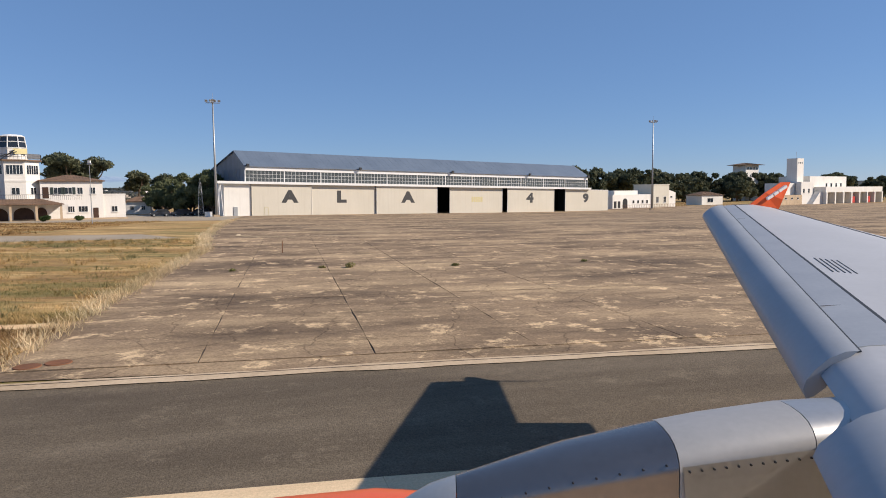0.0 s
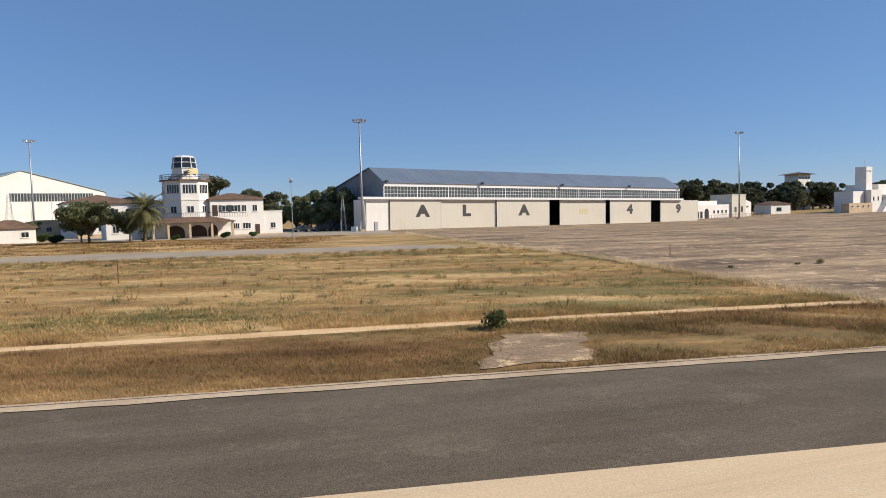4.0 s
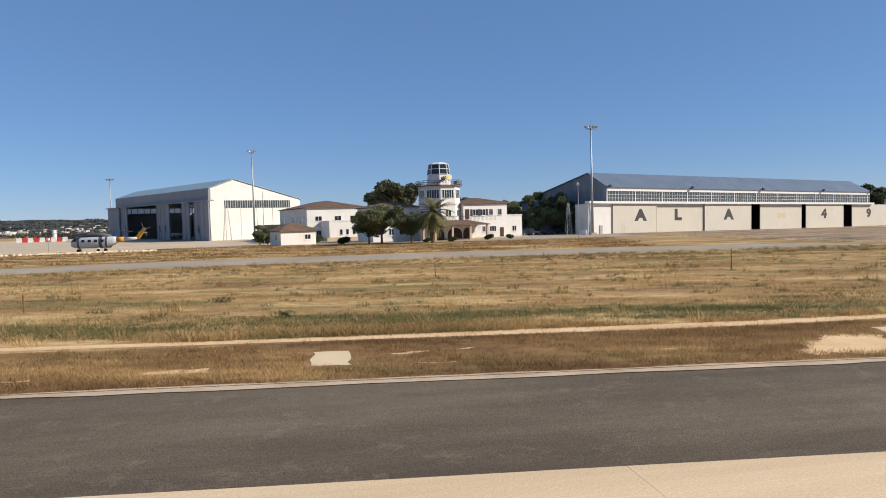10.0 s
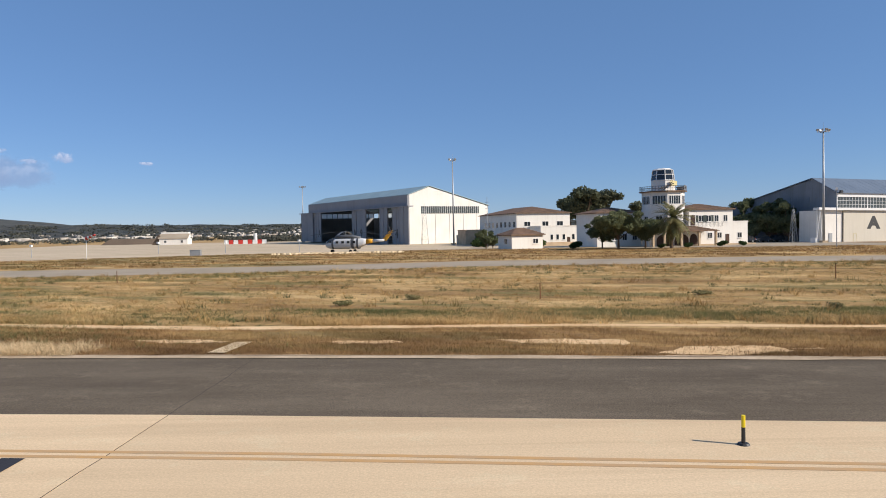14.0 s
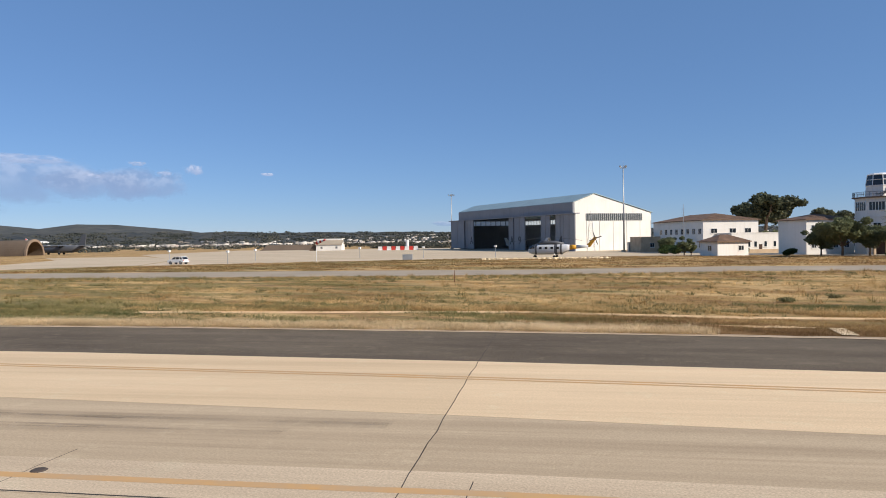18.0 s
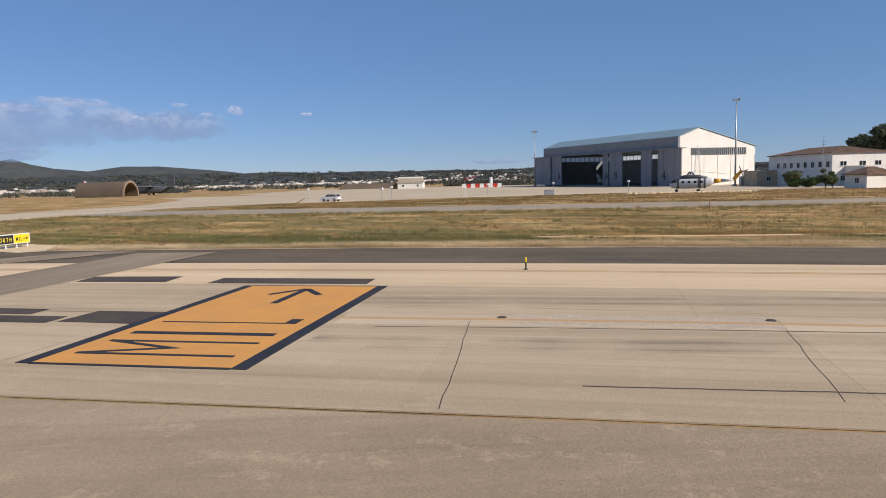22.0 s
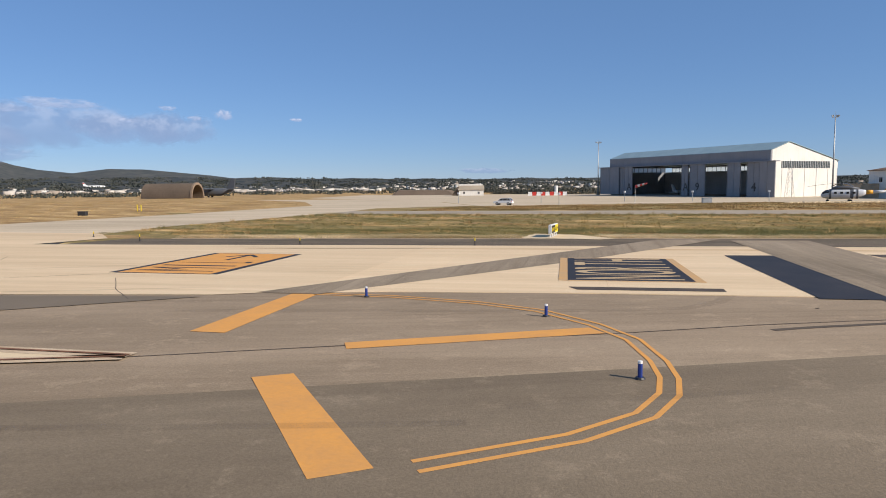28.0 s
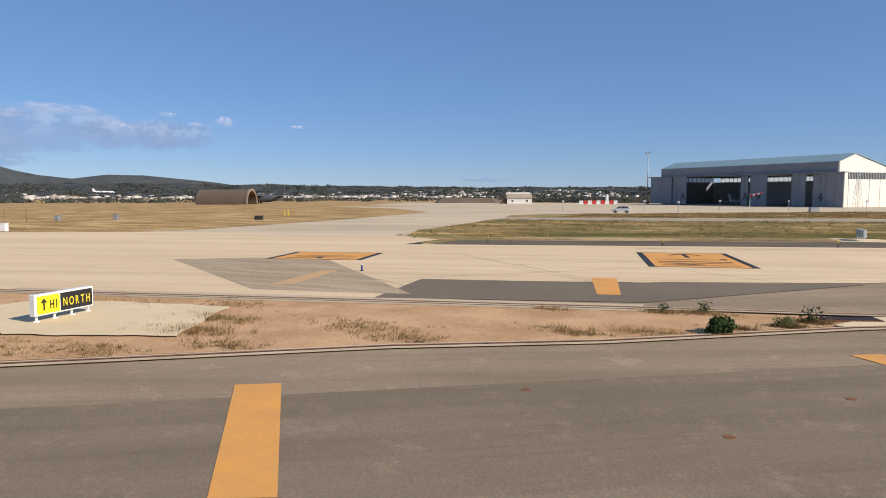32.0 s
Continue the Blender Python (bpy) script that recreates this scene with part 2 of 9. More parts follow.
def paving(name, dark, mid, light, rot=17.0, scale=0.22, stretch=(0.22, 1.3), streak=0.35, flake=0.0, crack=0.0, fine=28.0, grain=0.28, per=0.0, bump=0.35, east_gain=0.0):
    """Worn paving: clouded tones drawn out along the traffic, wheel streaks, flaked patches, hair cracks and aggregate."""
    m = bpy.data.materials.new(name)
    m.use_nodes = True
    n, l = m.node_tree.nodes, m.node_tree.links
    b = n["Principled BSDF"]
    b.inputs["Roughness"].default_value, b.inputs["Specular IOR Level"].default_value = 0.9, 0.2
    geo = n.new("ShaderNodeNewGeometry")

    def noise(sx, sy, sc, detail, turn=True, roughness=0.6):
        mp, t = n.new("ShaderNodeMapping"), n.new("ShaderNodeTexNoise")
        mp.vector_type = "TEXTURE"
        mp.inputs["Rotation"].default_value = (0, 0, radians(rot) if turn else 0)
        mp.inputs["Scale"].default_value = (1 / sx, 1 / sy, 1)
        t.inputs["Scale"].default_value, t.inputs["Detail"].default_value, t.inputs["Roughness"].default_value = sc, detail, roughness
        l.new(geo.outputs["Position"], mp.inputs["Vector"])
        l.new(mp.outputs[0], t.inputs["Vector"])
        return t.outputs[0]

    def span(v, a, z, lo=0.0, hi=1.0):
        r = n.new("ShaderNodeMapRange")
        for k, q in zip((1, 2, 3, 4), (a, z, lo, hi)):
            r.inputs[k].default_value = q
        l.new(v, r.inputs[0])
        return r.outputs[0]

    def mixed(fac, c0, c1, kind="MIX"):
        x = n.new("ShaderNodeMixRGB")
        x.blend_type = kind
        l.new(fac, x.inputs[0])
        l.new(c0, x.inputs[1])
        if isinstance(c1, tuple):
            x.inputs[2].default_value = (*c1, 1)
        else:
            l.new(c1, x.inputs[2])
        return x.outputs[0]

    ramp = n.new("ShaderNodeValToRGB")
    e = ramp.color_ramp.elements
    e[0].position, e[1].position = 0.34, 0.66
    e[0].color, e[1].color = (*dark, 1), (*light, 1)
    e.new(0.5).color = (*mid, 1)
    l.new(noise(*stretch, scale, 9, True, 0.65), ramp.inputs[0])
    out = ramp.outputs[0]
    if flake:
        out = mixed(span(noise(0.9, 0.9, 0.75, 11, True, 0.8), 0.545, 0.60, 0, flake), out, tuple(min(0.75, v * 1.45) for v in light))
        out = mixed(span(noise(0.6, 1.1, 0.28, 9, True, 0.75), 0.52, 0.66, 0, flake * 0.8), out, tuple(v * 0.75 for v in dark))
    if streak:
        out = mixed(span(noise(0.012, 1.0, 0.9, 4), 0.48, 0.70, 0, streak), out, (0.52, 0.48, 0.45), "MULTIPLY")
        out = mixed(span(noise(0.02, 1.0, 2.6, 3), 0.56, 0.68, 0, streak * 0.8), out, (0.6, 0.56, 0.52), "MULTIPLY")
    if crack:
        vo = n.new("ShaderNodeTexVoronoi")
        vo.feature = "DISTANCE_TO_EDGE"
        vo.inputs["Scale"].default_value = 0.28
        wob = n.new("ShaderNodeMixRGB")
        wob.blend_type = "ADD"
        wob.inputs[0].default_value = 1.0
        nz = n.new("ShaderNodeTexNoise")
        nz.inputs["Scale"].default_value, nz.inputs["Detail"].default_value = 0.8, 5
        l.new(geo.outputs["Position"], nz.inputs["Vector"])
        l.new(geo.outputs["Position"], wob.inputs[1])
        l.new(nz.outputs["Color"], wob.inputs[2])
        l.new(wob.outputs[0], vo.inputs["Vector"])
        out = mixed(span(vo.outputs["Distance"], 0.0, 0.012, crack, 0.0), out, (0.25, 0.22, 0.2), "MULTIPLY")
    g = noise(1, 1, fine, 4, False, 0.7)
    hsv = n.new("ShaderNodeHueSaturation")
    l.new(span(g, 0.3, 0.7, 1 - grain, 1 + grain), hsv.inputs["Value"])
    l.new(out, hsv.inputs["Color"])
    out = hsv.outputs[0]
    if per:
        h2, info = n.new("ShaderNodeHueSaturation"), n.new("ShaderNodeObjectInfo")
        l.new(span(info.outputs["Random"], 0, 1, 1 - per, 1 + per), h2.inputs["Value"])
        l.new(out, h2.inputs["Color"])
        out = h2.outputs[0]
    if east_gain:          # paler towards the east
        sep, h3 = n.new("ShaderNodeSeparateXYZ"), n.new("ShaderNodeHueSaturation")
        l.new(geo.outputs["Position"], sep.inputs[0])
        l.new(span(sep.outputs[0], -172, -150, 1.0, east_gain), h3.inputs["Value"])
        l.new(out, h3.inputs["Color"])
        out = h3.outputs[0]
    l.new(out, b.inputs["Base Color"])
    bp = n.new("ShaderNodeBump")
    bp.inputs["Strength"].default_value, bp.inputs["Distance"].default_value = bump, 0.03
    l.new(g, bp.inputs["Height"])
    l.new(bp.outputs[0], b.inputs["Normal"])
    return m


def glassy(name, c=(0.02, 0.025, 0.03), rough=0.08):
    m = bpy.data.materials.new(name)
    m.use_nodes = True
    b = m.node_tree.nodes["Principled BSDF"]
    b.inputs["Base Color"].default_value = (*c, 1)
    b.inputs["Roughness"].default_value = rough
    b.inputs["Specular IOR Level"].default_value = 0.6
    return m


M_FIELD = meadow("dry_field_soil", (0.565, 0.39, 0.176), (0.39, 0.25, 0.102), (0.235, 0.145, 0.062), (0.195, 0.165, 0.062))
M_ASPH = paving("dark_shoulder_asphalt", (0.097, 0.075, 0.051), (0.13, 0.102, 0.069), (0.167, 0.132, 0.091), 14, 0.3, (0.3, 1.2), 0.16, 0.3, 0.0, 30.0, 0.45, 0.0, 0.5)
M_GREY = paving("worn_grey_asphalt", (0.224, 0.167, 0.107), (0.279, 0.209, 0.136), (0.343, 0.259, 0.171), 30, 0.16, (0.3, 1.2), 0.22, 0.25, 0.0, 18.0, 0.16, 0.0, 0.45, 1.3)
M_LANE = paving("darker_lane_asphalt", (0.162, 0.124, 0.081), (0.197, 0.152, 0.10), (0.243, 0.19, 0.127), 36, 0.14, (0.3, 1.2), 0.2, 0.25, 0.0, 18.0, 0.16, 0.0, 0.45, 1.35)
M_BAND = paving("patched_band_asphalt", (0.205, 0.16, 0.107), (0.27, 0.211, 0.143), (0.34, 0.268, 0.184), 106, 0.2, (0.12, 1.3), 0.5, 0.2, 0.0, 22.0, 0.35, 0.0, 0.4)
M_BEIGE = paving("sand_coloured_concrete", (0.60, 0.445, 0.272), (0.67, 0.503, 0.312), (0.73, 0.557, 0.355), 17, 0.16, (0.15, 1.6), 0.2, 0.1, 0.0, 20.0, 0.14, 0.05, 0.2)
M_BEIGE2 = paving("greyed_sand_concrete", (0.405, 0.312, 0.203), (0.48, 0.372, 0.243), (0.55, 0.43, 0.285), 17, 0.16, (0.12, 1.6), 0.32, 0.12, 0.0, 20.0, 0.16, 0.05, 0.2)
M_HATCH = mat("worn_hatched_paint", (0.44, 0.335, 0.215), (0.30, 0.225, 0.143), 0.9, 0.5, 6.0, 0.2, stretch=(0.3, 3.0, 1), contrast=0.75, spec=0.2)
M_APRON = paving("weathered_apron_concrete", (0.125, 0.087, 0.056), (0.295, 0.208, 0.126), (0.49, 0.355, 0.208), 10, 0.2, (0.4, 0.95), 0.3, 0.85, 0.6, 11.0, 0.34, 0.09, 0.5)
M_APRON_B = paving("pale_apron_concrete", (0.45, 0.36, 0.243), (0.54, 0.432, 0.295), (0.62, 0.50, 0.345), 20, 0.08, (0.3, 1.5), 0.4, 0.2, 0.0, 8.0, 0.12)
M_STRIP = mat("old_strip_concrete", (0.40, 0.33, 0.24), (0.30, 0.25, 0.185), 0.9, 0.15, 6.0, 0.2, spec=0.2)
M_SAND = mat("pale_sand_track", (0.78, 0.565, 0.325), (0.60, 0.40, 0.205), 0.95, 0.5, 8.0, 0.4, spec=0.1)
M_DIRT = mat("reddish_bare_earth", (0.56, 0.35, 0.19), (0.41, 0.245, 0.125), 0.95, 0.5, 7.0, 0.6, contrast=0.65, spec=0.1)
M_PAD = mat("fresh_cream_concrete", (0.70, 0.55, 0.345), (0.60, 0.465, 0.285), 0.85, 0.5, 20.0, 0.15, spec=0.2)
M_KERB = mat("edging_concrete", (0.60, 0.465, 0.315), (0.40, 0.295, 0.185), 0.9, 0.6, 10.0, 0.3, spec=0.2)
M_FARLEAF = leafy("far_blue_green_leaves", (0.047, 0.053, 0.046), (0.07, 0.074, 0.06), (0.11, 0.105, 0.08), 0.2, 0.01)
M_CRACK = paint("earth_filled_crack", (0.075, 0.055, 0.04), 0.95)
M_JOINT = paint("dark_joint_sealant", (0.045, 0.036, 0.028), 0.9)
M_ORANGE = mat("orange_yellow_paint", (0.69, 0.325, 0.075), (0.58, 0.29, 0.09), 0.8, 0.8, 9.0, 0.2, contrast=0.5, spec=0.2)
M_ORANGE_FADED = mat("faded_orange_paint", (0.56, 0.33, 0.13), (0.47, 0.32, 0.18), 0.85, 0.8, 5.0, 0.1, spec=0.2)
M_BLACKPAINT = mat("black_ground_paint", (0.022, 0.024, 0.032), (0.04, 0.038, 0.042), 0.75, 0.5, 9.0, 0.2, spec=0.25)
M_BROWNPAINT = mat("faded_black_ground_paint", (0.065, 0.05, 0.042), (0.105, 0.083, 0.066), 0.85, 0.5, 9.0, 0.2, spec=0.2)
M_WHITE = mat("white_render_wall", (0.78, 0.75, 0.69), (0.69, 0.655, 0.59), 0.85, 0.25, 4.0, 0.1, contrast=0.4, streak=0.12, spec=0.2)
M_CREAM = mat("cream_steel_door", (0.60, 0.555, 0.46), (0.55, 0.505, 0.41), 0.6, 0.15, 3.0, 0.05, contrast=0.4, streak=0.1, spec=0.3)
M_GREYDOOR = mat("grey_painted_steel", (0.27, 0.275, 0.29), (0.22, 0.225, 0.24), 0.6, 0.2, 3.0, 0.05, contrast=0.4, streak=0.15, spec=0.3)
M_GABLE = mat("grey_corrugated_gable", (0.22, 0.235, 0.255), (0.17, 0.185, 0.205), 0.6, 0.3, 4.0, 0.1, streak=0.3, spec=0.3)
M_BLUE_ROOF = mat("slate_blue_metal_roof", (0.165, 0.205, 0.26), (0.13, 0.165, 0.215), 0.5, 0.2, 3.0, 0.05, streak=0.2, metal=0.2, spec=0.4)
M_GREEN_ROOF = mat("pale_teal_metal_roof", (0.30, 0.40, 0.42), (0.24, 0.33, 0.36), 0.5, 0.2, 3.0, 0.05, streak=0.2, metal=0.1, spec=0.4)
M_TILE = mat("terracotta_roof_tiles", (0.215, 0.135, 0.088), (0.125, 0.083, 0.057), 0.85, 0.7, 6.0, 0.6, contrast=0.6, spec=0.2)
M_BROWN = mat("brown_bunker_concrete", (0.16, 0.12, 0.086), (0.105, 0.08, 0.059), 0.9, 0.08, 2.0, 0.4, streak=0.3, spec=0.2)
M_STONE = mat("old_limestone", (0.55, 0.42, 0.28), (0.40, 0.30, 0.2), 0.9, 0.6, 6.0, 0.4, spec=0.2)
# near-black colour stands in for the shade inside openings
M_DARK = paint("painted_dark_interior", (0.02, 0.02, 0.022), 0.8)
M_FLOOR_IN = paint("hangar_floor_concrete", (0.22, 0.205, 0.185), 0.7)
M_INWALL = mat("pale_hangar_lining", (0.42, 0.43, 0.45), (0.34, 0.35, 0.37), 0.8, 0.2, 3.0, 0.05, streak=0.15)
M_GLASS = glassy("dark_window_glass")
M_PALEGLASS = glassy("dusty_wired_glass", (0.055, 0.065, 0.065), 0.3)
M_BACKGLASS = paint("milky_sky_panes", (0.60, 0.62, 0.64), 0.5)
def clear_pane(name):
    m = bpy.data.materials.new(name)
    m.use_nodes = True
    n, l = m.node_tree.nodes, m.node_tree.links
    t, ms = n.new("ShaderNodeBsdfTransparent"), n.new("ShaderNodeMixShader")
    t.inputs[0].default_value = (0.85, 0.88, 0.88, 1)
    tl = n.new("ShaderNodeBsdfTranslucent")
    tl.inputs[0].default_value = (0.62, 0.66, 0.68, 1)
    ms.inputs[0].default_value = 0.93
    l.new(t.outputs[0], ms.inputs[1])
    l.new(tl.outputs[0], ms.inputs[2])
    l.new(ms.outputs[0], n["Material Output"].inputs[0])
    return m


M_CLEAR = clear_pane("dusty_clear_panes")
M_STEEL = mat("galvanised_steel", (0.40, 0.41, 0.41), (0.32, 0.33, 0.34), 0.5, 0.8, 6.0, 0.0, metal=0.6, spec=0.4)
M_WHITEMETAL = paint("white_painted_metal", (0.78, 0.77, 0.74), 0.45)
M_BLACKMETAL = paint("black_painted_metal", (0.03, 0.03, 0.032), 0.5)
M_LETTER = paint("dark_grey_letter_paint", (0.05, 0.049, 0.048), 0.6)
M_YELLOWPAINT = paint("pale_yellow_stencil_paint", (0.62, 0.53, 0.26), 0.6)
M_YELLOW = paint("yellow_sign_face", (0.78, 0.60, 0.01), 0.45)
M_BLACKSIGN = paint("black_sign_face", (0.022, 0.022, 0.022), 0.4)
M_REAR = paint("milky_grey_sign_back", (0.42, 0.42, 0.40), 0.4)
M_PALEINK = paint("pale_sign_lettering", (0.55, 0.54, 0.5), 0.5)
M_SIGNYEL = paint("yellow_sign_lettering", (0.75, 0.58, 0.03), 0.45)
M_BARK = mat("grey_brown_bark", (0.16, 0.115, 0.08), (0.09, 0.065, 0.045), 0.95, 2.0, 14.0, 0.8, spec=0.1)
M_LEAF = leafy("dusty_green_leaves", (0.125, 0.142, 0.072), (0.168, 0.184, 0.092), (0.222, 0.234, 0.117), 0.4)
M_PINE = leafy("dark_pine_needles", (0.072, 0.083, 0.05), (0.10, 0.111, 0.064), (0.147, 0.148, 0.084), 0.3)
M_PALM = leafy("grey_green_palm_leaves", (0.09, 0.105, 0.045), (0.18, 0.175, 0.075), (0.32, 0.26, 0.12), 0.35)
M_SHRUB = leafy("dark_shrub_leaves", (0.03, 0.05, 0.016), (0.055, 0.085, 0.026), (0.09, 0.12, 0.04), 0.2)
M_GRASS = meadow("straw_grass", (0.66, 0.465, 0.215), (0.475, 0.312, 0.13), (0.30, 0.187, 0.078), (0.235, 0.20, 0.075), 0.3)
M_VERGE = meadow("brown_verge_grass", (0.54, 0.365, 0.16), (0.32, 0.196, 0.084), (0.18, 0.107, 0.047), (0.17, 0.14, 0.055), 0.3, 0.5)
M_VERGESOIL = meadow("brown_verge_soil", (0.40, 0.255, 0.105), (0.255, 0.15, 0.06), (0.15, 0.085, 0.036), (0.15, 0.13, 0.05), 0.0, 0.5)
M_BLOND = meadow("bleached_seed_grass", (0.84, 0.69, 0.45), (0.70, 0.54, 0.315), (0.50, 0.37, 0.205), (0.38, 0.31, 0.16), 0.35, 0.5)
M_WEED = leafy("dark_olive_weeds", (0.125, 0.125, 0.052), (0.185, 0.172, 0.075), (0.28, 0.235, 0.108), 0.3, 0.1)
M_GREENGRASS = leafy("green_weed_grass", (0.30, 0.255, 0.105), (0.19, 0.185, 0.072), (0.12, 0.13, 0.05), 0.35, 0.08)
M_RED = paint("red_barrier_plastic", (0.55, 0.05, 0.035), 0.45)
M_TYRE = paint("black_rubber", (0.02, 0.02, 0.02), 0.85)
M_RUST = mat("rusty_steel", (0.24, 0.10, 0.045), (0.13, 0.06, 0.03), 0.85, 2.0, 12.0, 0.3)


# ---- mesh helpers ----
def box(bm, x0, x1, y0, y1, z0, z1, m=None):
    """An axis-aligned block in the thing's own axes, put through m."""
    vs = [Vector((x, y, z)) for z in (z0, z1) for x, y in ((x0, y0), (x1, y0), (x1, y1), (x0, y1))]
    v = [bm.verts.new(m @ p if m else p) for p in vs]
    for f in ((3, 2, 1, 0), (4, 5, 6, 7), (0, 1, 5, 4), (1, 2, 6, 5), (2, 3, 7, 6), (3, 0, 4, 7)):
        bm.faces.new([v[i] for i in f])
    return bm


def blk(*a):
    return box(bmesh.new(), *a)


def bar(bm, p, q, r0, r1=None, n=6):
    """A round tapered bar from p to q."""
    p, q = Vector(p), Vector(q)
    r1 = r0 if r1 is None else r1
    d = (q - p).normalized()
    a = d.orthogonal().normalized()
    b = d.cross(a)
    rings = []
    for c, r in ((p, r0), (q, r1)):
        rings.append([bm.verts.new(c + r * (math.cos(2 * math.pi * i / n) * a + math.sin(2 * math.pi * i / n) * b)) for i in range(n)])
    for i in range(n):
        bm.faces.new((rings[0][i], rings[0][(i + 1) % n], rings[1][(i + 1) % n], rings[1][i]))
    bm.faces.new(rings[0][::-1])
    bm.faces.new(rings[1])
    return bm


def loft(bm, rings, close=True):
    """Skin through rings of equally many points."""
    vs = [[bm.verts.new(p) for p in r] for r in rings]
    n = len(vs[0])
    for a, b in zip(vs, vs[1:]):
        for i in range(n):
            bm.faces.new((a[i], a[(i + 1) % n], b[(i + 1) % n], b[i]))
    if close:
        bm.faces.new(vs[0][::-1])
        bm.faces.new(vs[-1])
    return bm


def prism(bm, outline, y0, y1, axes="xz"):
    """A slab with this outline in x and z, from y0 to y1."""
    a = [bm.verts.new((x, y0, z)) for x, z in outline]
    b = [bm.verts.new((x, y1, z)) for x, z in outline]
    n = len(a)
    bm.faces.new(a)
    bm.faces.new(b[::-1])
    for i in range(n):
        bm.faces.new((a[(i + 1) % n], a[i], b[i], b[(i + 1) % n]))
    return bm


def finish(bm, name, material, smooth=False):
    bmesh.ops.recalc_face_normals(bm, faces=bm.faces)
    me = bpy.data.meshes.new(name)
    bm.to_mesh(me)
    bm.free()
    me.materials.append(material)
    if smooth:
        for p in me.polygons:
            p.use_smooth = True
    return me


def part(name, bm, material, parent, label="", smooth=False):
    ob = new(name, finish(bm, name, material, smooth))
    ob.parent = parent
    if label:
        ob["label"] = label
    return ob


def thing(name, m, label, category, group="", kind=""):
    ob = new(name)
    ob.empty_display_size = 0.3
    ob.matrix_basis = m
    return tagged(ob, label, category, group, kind)


def solid(name, bm, material, m, label, category, group="", kind="", smooth=False):
    ob = new(name, finish(bm, name, material, smooth))
    ob.matrix_basis = m
    return tagged(ob, label, category, group, kind)


def share(name, me, parent, m):
    ob = new(name, me)
    ob.parent = parent
    ob.matrix_basis = m
    return ob


def raw(name, verts, faces_flat, corners, material):
    """A large mesh straight from arrays; all faces have the same number of corners."""
    me = bpy.data.meshes.new(name)
    n = len(faces_flat) // corners
    me.vertices.add(len(verts))
    me.vertices.foreach_set("co", np.asarray(verts, dtype=np.float32).ravel())
    me.loops.add(len(faces_flat))
    me.loops.foreach_set("vertex_index", np.asarray(faces_flat, dtype=np.int32))
    me.polygons.add(n)
    me.polygons.foreach_set("loop_start", np.arange(0, n * corners, corners, dtype=np.int32))
    me.update(calc_edges=True)
    me.materials.append(material)
    return me


# ---- the lie of the land ----
def ease(v):
    v = np.clip(v, 0, 1)
    return v * v * (3 - 2 * v)


def gz(x, y):
    """Height of the ground: level by the taxiway, falling a little towards the hangars."""
    return -0.45 * ease((y - 90) / 110) - 1.75 * ease((x + 75) / 150) * ease((y - 80) / 130)


EDGE_X = [-300, -240, -220, -200, -180, -160, -140, -120, -100, -80, -60, -40, -20, 0, 20, 40, 120]
EDGE_Y = [-61, -42.5, -36.7, -29.3, -21.8, -14.8, -8.9, -4.2, -0.1, 3.45, 6.9, 10.2, 13.8, 17.5, 20.8, 24.2, 38]
NEAR_Y = [-68, -49.9, -43.8, -36.7, -29.6, -23.0, -17.2, -12.3, -7.9, -4.0, -0.3, 3.4, 7.0, 10.5, 13.7, 17.0, 30]


def edge_y(x):
    return np.interp(x, EDGE_X, EDGE_Y)


def near_y(x):
    return np.interp(x, EDGE_X, NEAR_Y)


def ragged(pts, amp=0.12, step=0.45, seed=1):
    """The outline with crumbling, uneven edges."""
    rr = random.Random(seed)
    out = []
    for (x0, y0), (x1, y1) in zip(pts, pts[1:] + pts[:1]):
        L = math.hypot(x1 - x0, y1 - y0)
        n = max(1, int(L / step))
        for k in range(n):
            t = k / n
            a = 0 if k == 0 else rr.uniform(-amp, amp) + 0.6 * amp * math.sin(k * 0.9 + seed)
            out.append((x0 + (x1 - x0) * t - (y1 - y0) / L * a, y0 + (y1 - y0) * t + (x1 - x0) / L * a))
    return out


def sheet(name, pts, lift, material, label, step=0, parent=None, kind="structure", category="ground"):
    """A paved or bare area with this outline, following the ground."""
    bm = bmesh.new()
    bmesh.ops.triangulate(bm, faces=[bm.faces.new([bm.verts.new((x, y, 0)) for x, y in pts])])
    if step:
        xs, ys = [p[0] for p in pts], [p[1] for p in pts]
        for axis, lo, hi in ((0, min(xs), max(xs)), (1, min(ys), max(ys))):
            k = lo + step
            while k < hi:
                co, no = Vector((0, 0, 0)), Vector((0, 0, 0))
                co[axis], no[axis] = k, 1
                bmesh.ops.bisect_plane(bm, geom=bm.verts[:] + bm.edges[:] + bm.faces[:], plane_co=co, plane_no=no)
                k += step
    for v in bm.verts:
        v.co.z = float(gz(v.co.x, v.co.y)) + lift
    bmesh.ops.recalc_face_normals(bm, faces=bm.faces)
    if sum(f.normal.z for f in bm.faces) < 0:
        bmesh.ops.reverse_faces(bm, faces=bm.faces)
    me = bpy.data.meshes.new(name)
    bm.to_mesh(me)
    bm.free()
    me.materials.append(material)
    ob = new(name, me)
    if parent:
        ob.parent = parent
        return ob
    return tagged(ob, label, category, "", kind)


